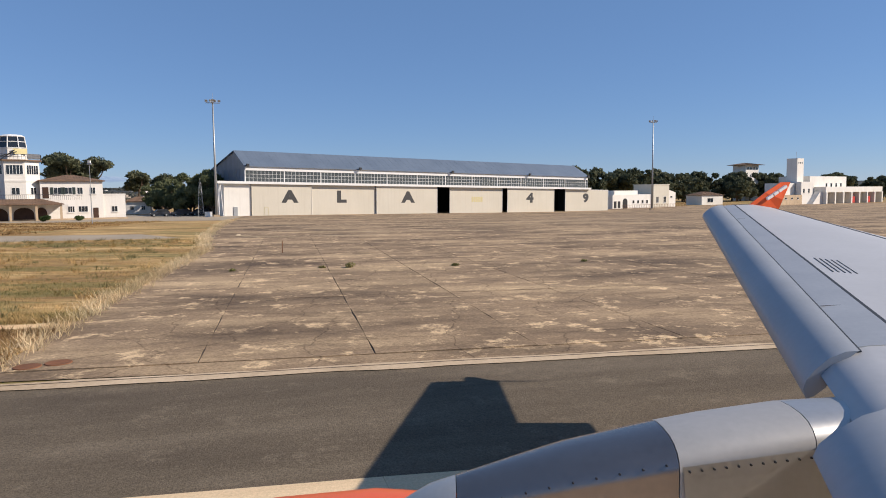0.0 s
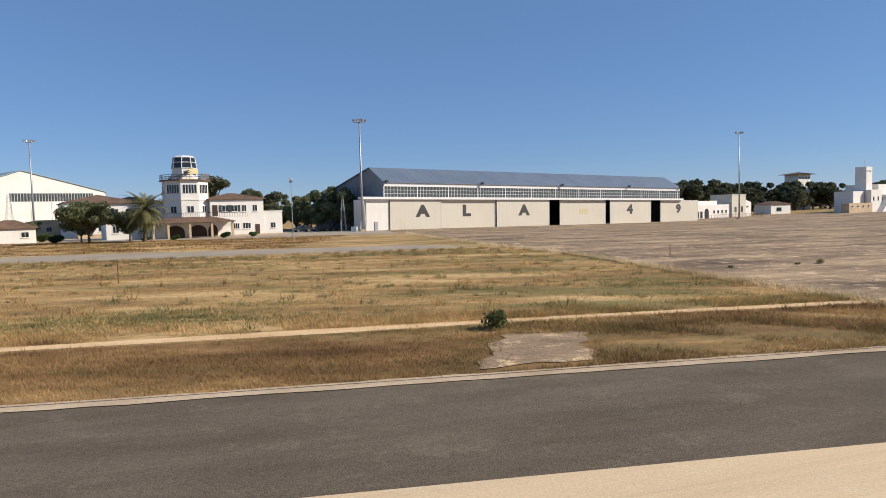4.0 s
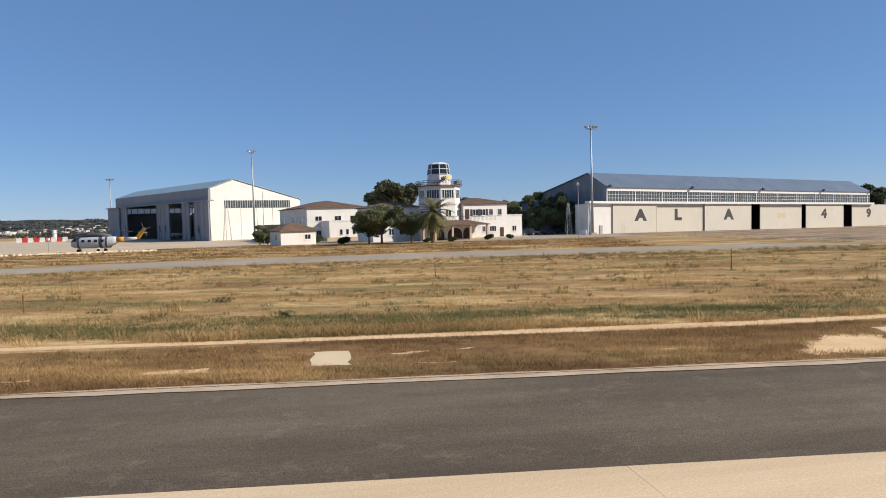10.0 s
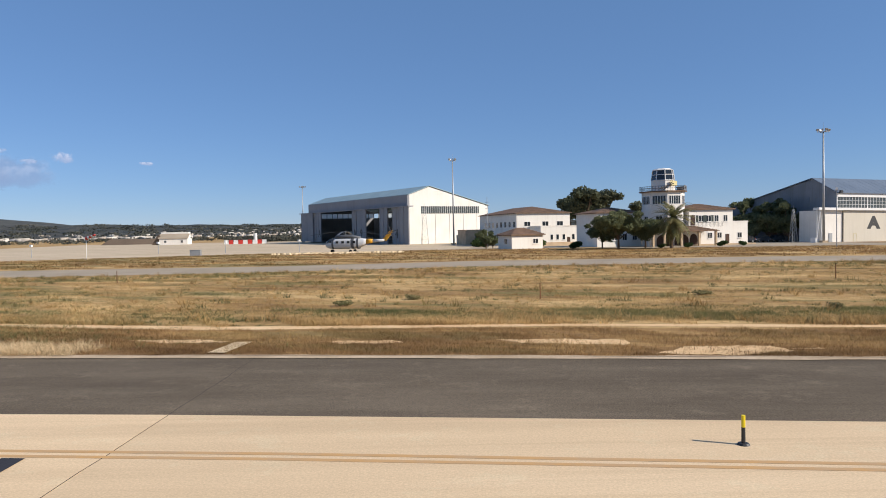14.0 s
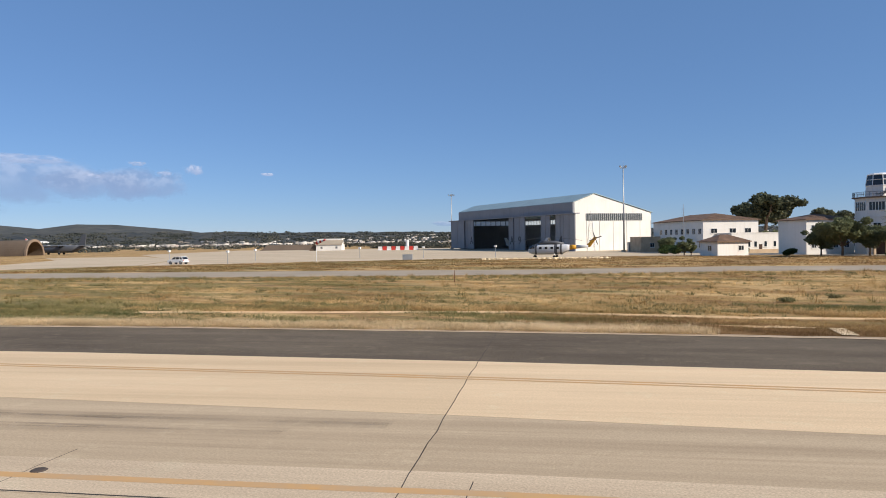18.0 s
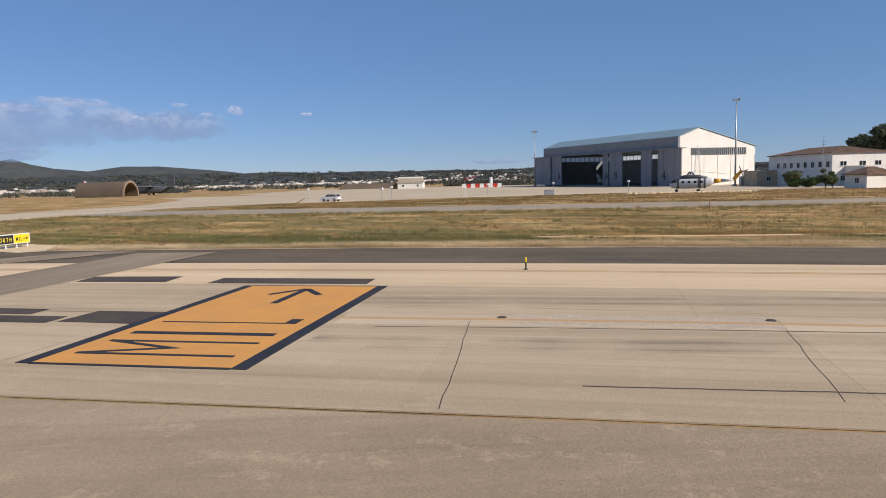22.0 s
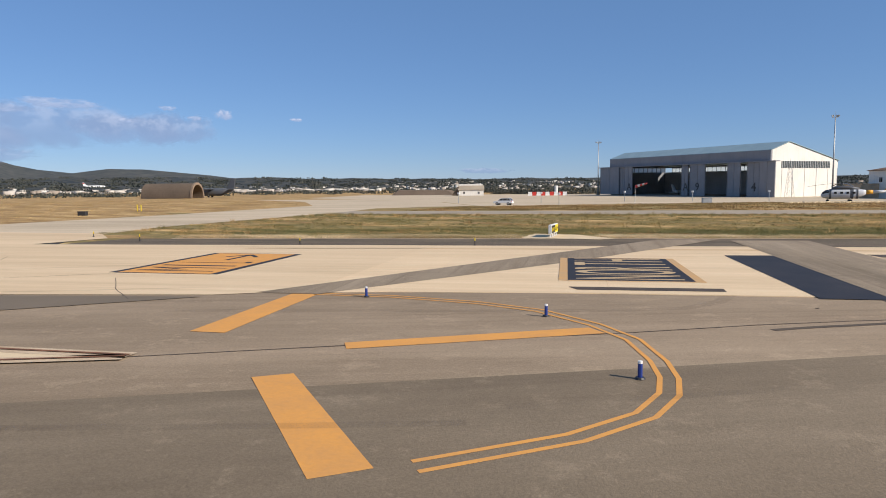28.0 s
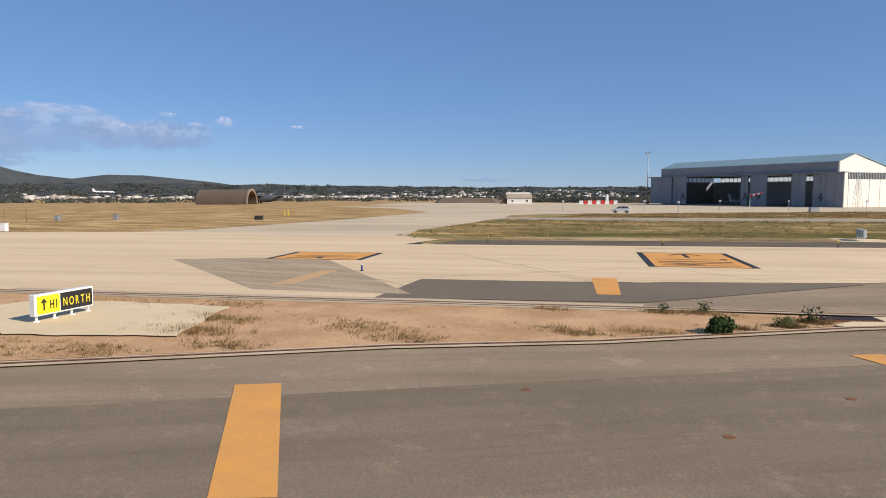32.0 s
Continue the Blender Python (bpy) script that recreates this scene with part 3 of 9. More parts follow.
# ground: one sheet, fine near the airfield and coarse to the horizon
gx = np.concatenate([np.linspace(-4200, -520, 12), np.linspace(-480, 240, 73), np.linspace(300, 4200, 12)])
gy = np.concatenate([np.linspace(-4200, -240, 10), np.linspace(-200, 400, 61), np.linspace(450, 4300, 12)])
GX, GY = np.meshgrid(gx, gy)
GV = np.stack([GX, GY, gz(GX, GY)], -1).reshape(-1, 3)
nx, ny = len(gx), len(gy)
ii = (np.arange(ny - 1)[:, None] * nx + np.arange(nx - 1)[None]).ravel()
tagged(new("ground", raw("ground", GV, np.stack([ii, ii + 1, ii + nx + 1, ii + nx], 1).ravel(), 4, M_FIELD)),
       "dry straw-coloured grass field with green and brown patches", "ground", "", "structure")

xs = list(range(120, -301, -20))
top = [(x, float(edge_y(x))) for x in xs]
low = [(x, float(near_y(x))) for x in xs]
sheet("taxiway_shoulder", [(x, y) for x, y in top if x >= -222] + [(x, y) for x, y in low if x >= -222][::-1], 0.02, M_ASPH,
      "dark brown-grey asphalt shoulder along the taxiway edge")
K = [(-90, -26.5), (-128, -36.8), (-146.7, -43.0), (-156.7, -46.0), (-166.4, -48.9), (-177.5, -52.6), (-186.3, -56.6), (-200.6, -64.1), (-207.5, -66.2),
     (-205.6, -72.2)]
sheet("taxiway_base", [p for p in low if p[0] >= -222] + [(-228, -34), (-300, -58), (-300, -102), (-224, -78.7), (-205.6, -72.2)] + K[::-1][1:] + [(-60, -26), (120, -12)],
      0.012, M_JOINT, "dark joint filler under the concrete taxiway slabs")
sheet("taxiway_grey", [(120, -12.2), (-60, -26.2), (-90, -26.7)] + [(x, y - 0.15) for x, y in K[1:-1]] + [(-205.6, -72.4), (-181.4, -66.75), (-188.8, -71.3), (-195.8, -77.4),
      (-201.2, -80.6), (-209.4, -87.2), (-300, -150), (-300, -220), (120, -220)], 0.03, M_GREY, "worn grey asphalt taxiway with faint tyre marks")
sheet("taxiway_lane", [(-128, -42.5), (-150, -48.1), (-176, -67.35), (-199.2, -84.6), (-300, -159.3), (-300, -220), (-128, -220)], 0.036, M_LANE, "darker asphalt paving lane of the taxiway", category="taxiway")
sheet("far_strip", [(-36, 80), (-77, 77), (-115, 69), (-140, 57), (-165, 51), (-200, 41), (-243, 29), (-250, 18), (-225, 19), (-172, 33), (-135, 45), (-112, 56),
      (-77, 64), (-44, 69), (-28, 72)], 0.02, M_STRIP, "pale old concrete strip across the dry grass", 30, category="taxiway")
sheet("link_road", [(-227, -36), (-233, -22), (-236, 0), (-240, 25), (-246, 45), (-232, 66), (-262, 104), (-330, 150), (-360, 130), (-310, 100), (-275, 60), (-264, 5), (-260, -34),
      (-270, -52), (-300, -60)], 0.024, M_APRON_B, "pale concrete link road to the far apron", 30, category="taxiway")
sheet("apron_b", [(-228, 62), (-205, 84), (-175, 106), (-150, 119), (-128, 128), (-104, 133), (-100, 175), (-140, 260), (-250, 330), (-420, 300), (-380, 190), (-310, 138),
      (-258, 100)], 0.03, M_APRON_B, "pale concrete apron before the grey hangar", 30, category="apron")
sheet("forecourt", [(-104, 133.2), (-98, 121), (-75, 122), (-52, 127), (-41, 128), (-48, 163), (-60, 190), (-100, 180)], 0.026, M_STRIP,
      "dusty paved forecourt round the tower building", 20, category="pavement")
sheet("apron_a", [(120, 37.8), (60, 27.6)] + [(x, float(edge_y(x))) for x in (40, 20, 0)] + [(-11.6, 16.0), (-13.7, 26), (-19.3, 54.7), (-25.8, 73), (-33.5, 101), (-40, 128), (-48, 163),
      (-30, 215), (150, 330), (260, 330), (260, 60)], 0.028, M_APRON, "weathered brown concrete apron with stained slabs", 8, category="apron")
TRACK = [(-12, 24.2), (-27, 21.6), (-36, 20.0), (-51, 16.9), (-61, 14.6), (-68, 13.4), (-82, 11), (-95, 9.2), (-111, 5.6), (-124, 4.6), (-148, -3)]
sheet("sand_track", TRACK + [(x + 0.4, y - 0.8 - 0.25 * math.sin(x)) for x, y in TRACK[::-1]], 0.012, M_SAND, "pale sandy vehicle track through the verge",
      category="track")


# ---- hangars ----
def tilt(x, y, ang, lean):
    """Axes of a building: x along its front, y into it; lean: degrees by which its front falls with the apron."""
    return pose(x, y, float(gz(x, y)) - 0.02, 0, 0, ang) @ pose(0, 0, 0, 0, lean, 0)


def hangar_a():
    T = thing("hangar", tilt(-47, 164.2, 36, 0.92), "long hangar with six cream sliding doors and slate-blue roof", "hangar")
    L, D, X0 = 131.0, 37.0, -1.2
    EAVE, RIDGE = 12.0, 16.0
    part("floor_slab", blk(X0, L, 0.1, D, -1.0, 0.03), M_FLOOR_IN, T)
    SEC = [(0, 8.3), (0, EAVE), (7.0, RIDGE), (D, 9.3), (D, 8.3)]
    SEC2 = [(0, 0), (0, EAVE), (7.0, RIDGE), (D, 9.3), (D, 0)]
    for sec, x in ((SEC, X0), (SEC2, L - 11)):
        g = part("gable_wall", prism(bmesh.new(), sec, 0, 0.25), M_GABLE, T, "grey corrugated gable wall")
        g.matrix_basis = Matrix(((0, 1, 0, x), (1, 0, 0, 0), (0, 0, 1, 0), (0, 0, 0, 1)))
    rib = finish(blk(-0.07, 0.0, -0.05, 0.05, 8.35, 11.5), "gable_rib", M_GABLE)
    for k in range(1, 11):
        share("gable_rib", rib, T, pose(X0 - 0.003, k * 2.0, 0))
    part("gable_lower_wall", blk(X0, X0 + 0.25, 0.0, D, 0, 8.3), M_GABLE, T)
    part("rear_wall", blk(X0, L - 11, D - 0.3, D, 0, 9.2), M_GREYDOOR, T)
    # roof in two slopes and a flat crown, with standing seams
    for nm, (ya, za), (yb, zb) in (("roof_slope", (-0.5, EAVE - 0.05), (7.0, RIDGE + 0.05)), ("roof_slope", (D + 0.4, 9.25), (7.0, RIDGE + 0.05))):
        bm = bmesh.new()
        p = [Vector((X0 - 0.4, ya, za)), Vector((L - 10.4, ya, za)), Vector((L - 10.4, yb, zb)), Vector((X0 - 0.4, yb, zb))]
        a = [bm.verts.new(q) for q in p]
        b = [bm.verts.new(q + Vector((0, 0, 0.18))) for q in p]
        bm.faces.new(a[::-1])
        bm.faces.new(b)
        for i in range(4):
            bm.faces.new((a[i], a[(i + 1) % 4], b[(i + 1) % 4], b[i]))
        roof = part(nm, bm, M_BLUE_ROOF, T)
        if nm == "roof_slope" and ya < 0:
            bm = bmesh.new()
            for k in range(60):
                x = X0 + k * 2.0
                bar(bm, (x, ya, za + 0.18), (x, yb, zb + 0.18), 0.03, n=4)
            part("roof_seam", bm, M_BLUE_ROOF, roof)
    # clerestory over the doors
    part("clerestory_beam", blk(X0, L - 11, -0.15, 0.25, 11.05, 11.95), M_WHITEMETAL, T, "white painted eaves beam")
    part("door_track_beam", blk(X0 - 7.2, L - 10.6, -1.5, 0.25, 7.75, 8.35), M_WHITEMETAL, T, "white painted door track beam")
    part("clerestory_glazing", blk(X0, L - 11, 0.0, 0.06, 8.35, 11.05), M_PALEGLASS, T, "dusty multi-pane clerestory glazing")
    post = finish(blk(-0.12, 0.12, -0.12, 0.0, 8.35, 11.05), "mullion", M_WHITEMETAL)
    thin = finish(blk(-0.035, 0.035, -0.05, 0.0, 8.35, 11.05), "glazing_bar", M_WHITEMETAL)
    rail = finish(blk(X0, L - 11, -0.05, 0.0, -0.035, 0.035), "glazing_rail", M_WHITEMETAL)
    for k in range(13):
        share("mullion", post, T, pose(X0 + k * 10.0, 0, 0))
        if k < 12:
            for j in range(1, 10):
                share("glazing_bar", thin, T, pose(X0 + k * 10.0 + j, 0, 0))
    for z in (9.25, 10.15):
        share("glazing_rail", rail, T, pose(0, 0, z))
    for x in (-0.8, 30, 61, 92, 119.5):
        bm = blk(-0.06, 0.06, -0.7, 0.1, 12.1, 12.2)
        box(bm, -0.35, 0.35, -1.1, -0.6, 12.0, 12.6)
        share("floodlight", finish(bm, "floodlight", M_BLACKMETAL), T, pose(x, 0, 0))
    # sliding doors on two tracks
    for i, (a, b, y) in enumerate(((0, 15.8, -0.9), (15.95, 34.8, -0.5), (34.95, 55.3, -0.9), (60.1, 80.6, -0.5), (82.4, 103.0, -0.9), (108.7, 130.4, -0.5))):
        d = part("sliding_door", blk(a, b, y, y + 0.22, 0.02, 7.72), M_CREAM, T, "cream steel sliding hangar door")
        fr = bmesh.new()
        for p, q in ((a, a + 0.12), (b - 0.12, b)):
            box(fr, p, q, y - 0.05, y - 0.003, 0.02, 7.72)
        box(fr, a + 0.12, b - 0.12, y - 0.05, y - 0.003, 7.55, 7.72)
        part("door_frame", fr, M_WHITEMETAL if i else M_CREAM, d)
        if i == 0:
            w = bmesh.new()
            for p in ((3.2, 3.26, 0.1, 2.1), (4.14, 4.2, 0.1, 2.1), (3.26, 4.14, 2.04, 2.1)):
                box(w, p[0], p[1], y - 0.03, y - 0.003, p[2], p[3])
            part("wicket_door", w, M_YELLOWPAINT, d, "small wicket door outlined in the panel")
        ch = "ALA.49"[i]
        if ch != ".":
            letter(ch, d, ((a + b) / 2 - 2.2 + (1.9 if i == 0 else 0), y - 0.012, 3.2), 3.2, M_LETTER, 1.35, bold=0.062)
        else:
            bm = bmesh.new()
            for k in range(6):
                x = (a + b) / 2 - 2 + k * 0.75
                box(bm, x, x + 0.5, y - 0.02, y - 0.004, 3.4, 5.0)
            part("stencil_mark", bm, M_YELLOWPAINT, d, "faded yellow stencilled mark")
    # black backing painted as shade behind the gaps, pale panes as daylit windows
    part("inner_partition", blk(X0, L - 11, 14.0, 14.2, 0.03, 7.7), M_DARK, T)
    bm = bmesh.new()
    for k in range(5):
        box(bm, 56.2 + k * 0.8, 56.85 + k * 0.8, 13.9, 13.97, 4.6, 6.6)
    part("inner_window", bm, M_BACKGLASS, T, "pale painted panes in place of daylit windows")
    # white end bay at the corner
    e = part("corner_bay", blk(-6.6, -0.06, -0.6, 6, 0, 7.7), M_WHITE, T, "white rendered corner bay")
    part("plinth", blk(-4.4, -3.4, -0.75, -0.61, 0, 2.2), M_STEEL, e)
    for x in (-6.9, -8.6):
        part("track_strut", bar(bmesh.new(), (x, -1.0, -0.1), (-7.6, -1.0, 7.8), 0.1, 0.08), M_WHITEMETAL, T, "white raking steel strut")
    part("track_post", bar(bmesh.new(), (-7.7, -0.2, -0.1), (-7.7, -0.2, 7.8), 0.12), M_WHITEMETAL, T)
    return T


def letter(ch, parent, at, height, material, wide=1.0, flat=False, bold=0.02):
    """One letter as a thin raised mesh, on a wall or on the ground."""
    cu = bpy.data.curves.new("letter", "FONT")
    cu.body = ch
    cu.extrude = 0.004
    cu.offset = bold
    ob = bpy.data.objects.new("letter", cu)
    me = bpy.data.meshes.new_from_object(ob)
    bpy.data.objects.remove(ob)
    me.name = "letter"
    me.materials.clear()
    me.materials.append(material)
    lo = np.array([v.co[:] for v in me.vertices])
    h = height / max(1e-6, lo[:, 1].max() - lo[:, 1].min())
    for v in me.vertices:
        x, y, z = (v.co.x - lo[:, 0].min()) * h * wide, (v.co.y - lo[:, 1].min()) * h, v.co.z
        v.co = (x, y, z) if flat else (x, -z, y)
    o = new("letter", me)
    o.parent = parent
    o.location = at
    return o


def hangar_b():
    T = thing("hangar", tilt(-173.0, 201.0, 138.3, -0.35) @ pose(0, 0, 0, 0, 0, 180), "grey-doored hangar with white gable and pale teal roof", "hangar")
    # x runs from the far end (-L) to the near corner (0), y into the hangar
    L, D = 101.0, 34.0
    EV, RG, HB, RE, FR = 17.5, 20.6, 13.6, 13.8, 0.25
    part("floor_slab", blk(-L, 0, 0.1, D, -1, 0.03), M_FLOOR_IN, T)
    gable = [(0, 0), (0, EV), (D * FR, RG), (D, RE), (D, 0)]
    for nm, x, mt in (("near_gable", -0.3, M_WHITE), ("far_gable", -L, M_GREYDOOR)):
        outline = gable if x > -1 else [(0, 13.1), (0, EV), (D * FR, RG), (D, RE), (D, 13.1)]
        g = part(nm, prism(bmesh.new(), outline, 0, 0.3), mt, T, "white rendered gable wall" if x > -1 else "")
        g.matrix_basis = Matrix(((0, 1, 0, x), (1, 0, 0, 0), (0, 0, 1, 0), (0, 0, 0, 1)))
        if x > -1:
            bm = bmesh.new()
            box(bm, 0.3, 0.36, 5.0, D - 4.2, 10.9, 13.5)
            w = part("ribbon_window", bm, M_PALEGLASS, T, "long ribbon window of narrow panes")
            w.matrix_basis = pose(-0.3, 0, 0)
            fin = finish(blk(0.36, 0.46, -0.05, 0.05, 10.9, 13.5), "window_fin", M_WHITEMETAL)
            for k in range(28):
                share("window_fin", fin, w, pose(0, 5.4 + k * 0.88, 0))
            pil = finish(blk(0.0, 0.12, -0.15, 0.15, 0, 10.8), "pilaster", M_WHITE)
            for y in (5.5, 11, 17, 23, 29):
                share("pilaster", pil, T, pose(0.003, y, 0))
    part("far_gable_base", blk(-L, -L + 0.3, 0, D, 0, 10.9), M_GREYDOOR, T)
    part("gable_glazing", blk(-L + 0.1, -L + 0.16, 0, D, 10.9, 13.1), M_CLEAR, T, "clear ribbon glazing in the far gable")
    fin = finish(blk(-L + 0.02, -L + 0.28, -0.12, 0.12, 10.9, 13.1), "glazing_bar", M_BLACKMETAL)
    for k in range(13):
        share("glazing_bar", fin, T, pose(0, 0.3 + k * 2.78, 0))
    part("rear_wall", blk(-L, 0, D - 0.3, D, 0, 10.9), M_INWALL, T)
    bm = bmesh.new()
    box(bm, -L + 6, -6, D - 0.42, D - 0.31, 10.9, 13.1)
    part("rear_glazing", bm, M_CLEAR, T, "milky rear glazing under the eaves")
    rod = finish(blk(-0.12, 0.12, D - 0.5, D - 0.43, 10.9, 13.1), "glazing_bar", M_BLACKMETAL)
    for k in range(30):
        share("glazing_bar", rod, T, pose(-L + 6 + k * 2.85, 0, 0))
    part("rear_beam", blk(-L, 0, D - 0.3, D, 13.1, RE), M_GREYDOOR, T)
    for (ya, za), (yb, zb) in (((-0.4, EV), (D * FR, RG + 0.1)), ((D * FR, RG + 0.1), (D + 0.5, RE))):
        bm = bmesh.new()
        p = [Vector((-L - 0.3, ya, za)), Vector((0.35, ya, za)), Vector((0.35, yb, zb)), Vector((-L - 0.3, yb, zb))]
        a = [bm.verts.new(q) for q in p]
        b = [bm.verts.new(q + Vector((0, 0, 0.22))) for q in p]
        bm.faces.new(a[::-1])
        bm.faces.new(b)
        for i in range(4):
            bm.faces.new((a[i], a[(i + 1) % 4], b[(i + 1) % 4], b[i]))
        part("roof_slope", bm, M_GREEN_ROOF, T, "pale teal sheet-metal roof")
    part("fascia", blk(-L - 0.2, 0.1, -0.5, 0.3, HB, EV), M_GREYDOOR, T, "dark grey fascia above the doors")
    part("door_canopy", blk(-L - 8, 4.5, -2.6, -0.5, HB - 0.35, HB), M_GREYDOOR, T, "projecting grey door canopy")
    # door leaves, stacked on three tracks; distances from the near corner
    for a, b, y, ch in ((-3.4, 4.0, -2.2, ""), (-9.8, -3.3, -1.6, "4"), (-19.2, -12.6, -2.2, ""), (-20.0, -17.2, -1.6, ""), (-40.6, -31.6, -2.2, "9"), (-46.5, -42.4, -1.6, "A"),
                        (-86.5, -80.3, -2.2, "A"), (-91.5, -85.8, -1.6, ""), (-107.0, -91.0, -2.2, "")):
        d = part("door_leaf", blk(a, b, y, y + 0.3, 0.02, HB - 0.36), M_GREYDOOR, T, "grey steel door leaf")
        rb = bmesh.new()
        k = a + 0.02
        while k < b:
            box(rb, k, k + 0.14, y - 0.1, y - 0.003, 0.02, HB - 0.36)
            k += (b - a - 0.18) / 2
        part("door_stile", rb, M_GREYDOOR, d)
        if ch:
            letter(ch, d, ((a + b) / 2 - 1.0, y - 0.012, 2.2), 3.4, M_LETTER)
    return T


hangar_a()
hangar_b()


# ---- floodlight masts ----
def mast(x, y, h, ang=0):
    T = thing("floodlight_mast", pose(x, y, float(gz(x, y)), 0, 0, ang), "tall grey steel floodlight mast on the apron edge", "light mast", "apron floodlight masts")
    part("base", blk(-0.7, 0.7, -0.7, 0.7, -0.6, 0.5), M_KERB, T)
    part("pole", bar(bmesh.new(), (0, 0, 0.5), (0, 0, h - 0.9), 0.32, 0.16, 10), M_STEEL, T, smooth=True)
    bm = bar(bmesh.new(), (-1.5, 0, h - 0.9), (1.5, 0, h - 0.9), 0.09)
    bar(bm, (0, -1.2, h - 0.9), (0, 1.2, h - 0.9), 0.09)
    part("crossarm", bm, M_STEEL, T)
    lamp = bmesh.new()
    box(lamp, -0.3, 0.3, -0.12, 0.12, -0.22, 0.25, pose(0, 0, 0, 25, 0, 0))
    box(lamp, -0.06, 0.06, -0.06, 0.06, -0.4, -0.2)
    me = finish(lamp, "lamp_head", M_STEEL)
    for p, a in (((-1.4, 0), 0), ((-0.5, -0.5), 40), ((0.5, -0.5), -40), ((1.4, 0), 0), ((0, 1.1), 180), ((0, -1.2), 0)):
        share("lamp_head", me, T, pose(p[0], p[1], h - 0.45, 0, 0, a))
    part("lightning_rod", bar(bmesh.new(), (0, 0, h - 0.9), (0, 0, h + 1.3), 0.03), M_STEEL, T)


mast(-52.4, 155.8, 26.9, 20)
mast(-153.4, 190.3, 28.4, 60)
mast(-257.4, 277.8, 28.2, 40)
mast(76.5, 246.8, 32.5, 10)


# ---- taxiway slabs, patches and painted marks ----
BASE = next(o for o in scene.objects if o.name == "taxiway_base")


M_WEDGE = mat("brown_grey_asphalt", (0.19, 0.15, 0.105), (0.15, 0.12, 0.085), 0.9, 0.2, 20.0, 0.3, spec=0.2)


def k_y(x):
    xs_, ys_ = [p[0] for p in K[:-1]][::-1], [p[1] for p in K[:-1]][::-1]
    return float(np.interp(x, xs_, ys_)) if x < -90 else float(near_y(x)) - 20


def slab_row(d0, d1, x0, x1, step, parent, material=None):
    """Concrete slabs between two lines parallel to the taxiway edge, with open joints between them."""
    x = x0
    while x > x1:
        a, b = x - 0.003, x - step + 0.003
        c = []
        for xx, d in ((a, d0 + 0.012), (b, d0 + 0.012), (b, d1 - 0.012), (a, d1 - 0.012)):
            px, py = xx + 0.3 * d, float(near_y(xx)) - d
            if d1 > 14 and d > 14:
                lo = k_y(px)
                dd = near_y(xx) - lo
                px, py = xx + 0.3 * dd, k_y(xx + 0.3 * dd)
            c.append((px, py))
        bm = bmesh.new()
        lo_, hi_ = [bm.verts.new((p[0], p[1], 0.013)) for p in c], [bm.verts.new((p[0], p[1], 0.045)) for p in c]
        bm.faces.new(hi_)
        for i in range(4):
            bm.faces.new((lo_[i], lo_[(i + 1) % 4], hi_[(i + 1) % 4], hi_[i]))
        part("slab", bm, material if material and x > -165 else M_BEIGE, parent)
        x -= step


slab_row(0.0, 7.2, 32.8, -212, 16.9, BASE)
slab_row(7.2, 13.4, 32.8, -205, 16.9, BASE, M_BEIGE2)
slab_row(13.4, 20.0, 35.0, -205, 8.9, BASE, M_BEIGE2)
sheet("taxiway_west", [(-190, float(near_y(-190))), (-214, float(near_y(-214))), (-222, -44.4), (-222, -37.4), (-229, -33), (-262, -40), (-300, -60), (-300, -102), (-224, -78.8), (-204.6, -72.6), (-205.9, -71.6), (-207.2, -66.0), (-200.6, -63.8),
      (-187.2, -57.9), (-184.2, -55.4)], 0.05, M_BEIGE, "sand-coloured concrete taxiway junction", category="taxiway")


def mark(name, pts, material, label, lift=0.058, category="ground marking"):
    return sheet(name, pts, lift, material, label, kind="", category=category)


def ribbon(pts, w):
    """Outline of a line of this width through pts."""
    p = [Vector((x, y, 0)) for x, y in pts]
    l_, r_ = [], []
    for i, q in enumerate(p):
        d = (p[min(i + 1, len(p) - 1)] - p[max(i - 1, 0)]).normalized()
        n = Vector((-d.y, d.x, 0)) * w / 2
        l_.append(((q + n).x, (q + n).y))
        r_.append(((q - n).x, (q - n).y))
    return l_ + r_[::-1]


sheet("asphalt_band", [(-156.8, -45.9), (-164.3, -18.6), (-169.8, -20.6), (-166.45, -32.0), (-161.85, -48.1)], 0.052, M_BAND, "grey asphalt band crossing the concrete", category="taxiway")
sheet("asphalt_diagonal", [(-186.0, -56.7), (-183.2, -55.9), (-177.0, -40.2), (-170.6, -19.4), (-175.2, -21.6), (-180.9, -40.0)], 0.052, M_BAND,
      "grey asphalt strip running aslant across the concrete", category="taxiway")
sheet("asphalt_wedge", [(-187.2, -58.5), (-200.6, -63.9), (-208.2, -66.2), (-206.9, -72.9), (-196, -69.0)], 0.054, M_WEDGE, "dark new asphalt wedge", category="taxiway")
mark("hatched_triangle", [(-229.4, -64.0), (-221.0, -58.0), (-205.9, -71.3), (-213.6, -73.2)], M_HATCH, "worn dark hatched triangle on the concrete", 0.056)
mark("dark_panel", [(-164.4, -48.9), (-161.9, -48.1), (-166.5, -32.0), (-169.2, -33.0)], M_BLACKPAINT, "dark navy painted panel beside the asphalt band", 0.06)
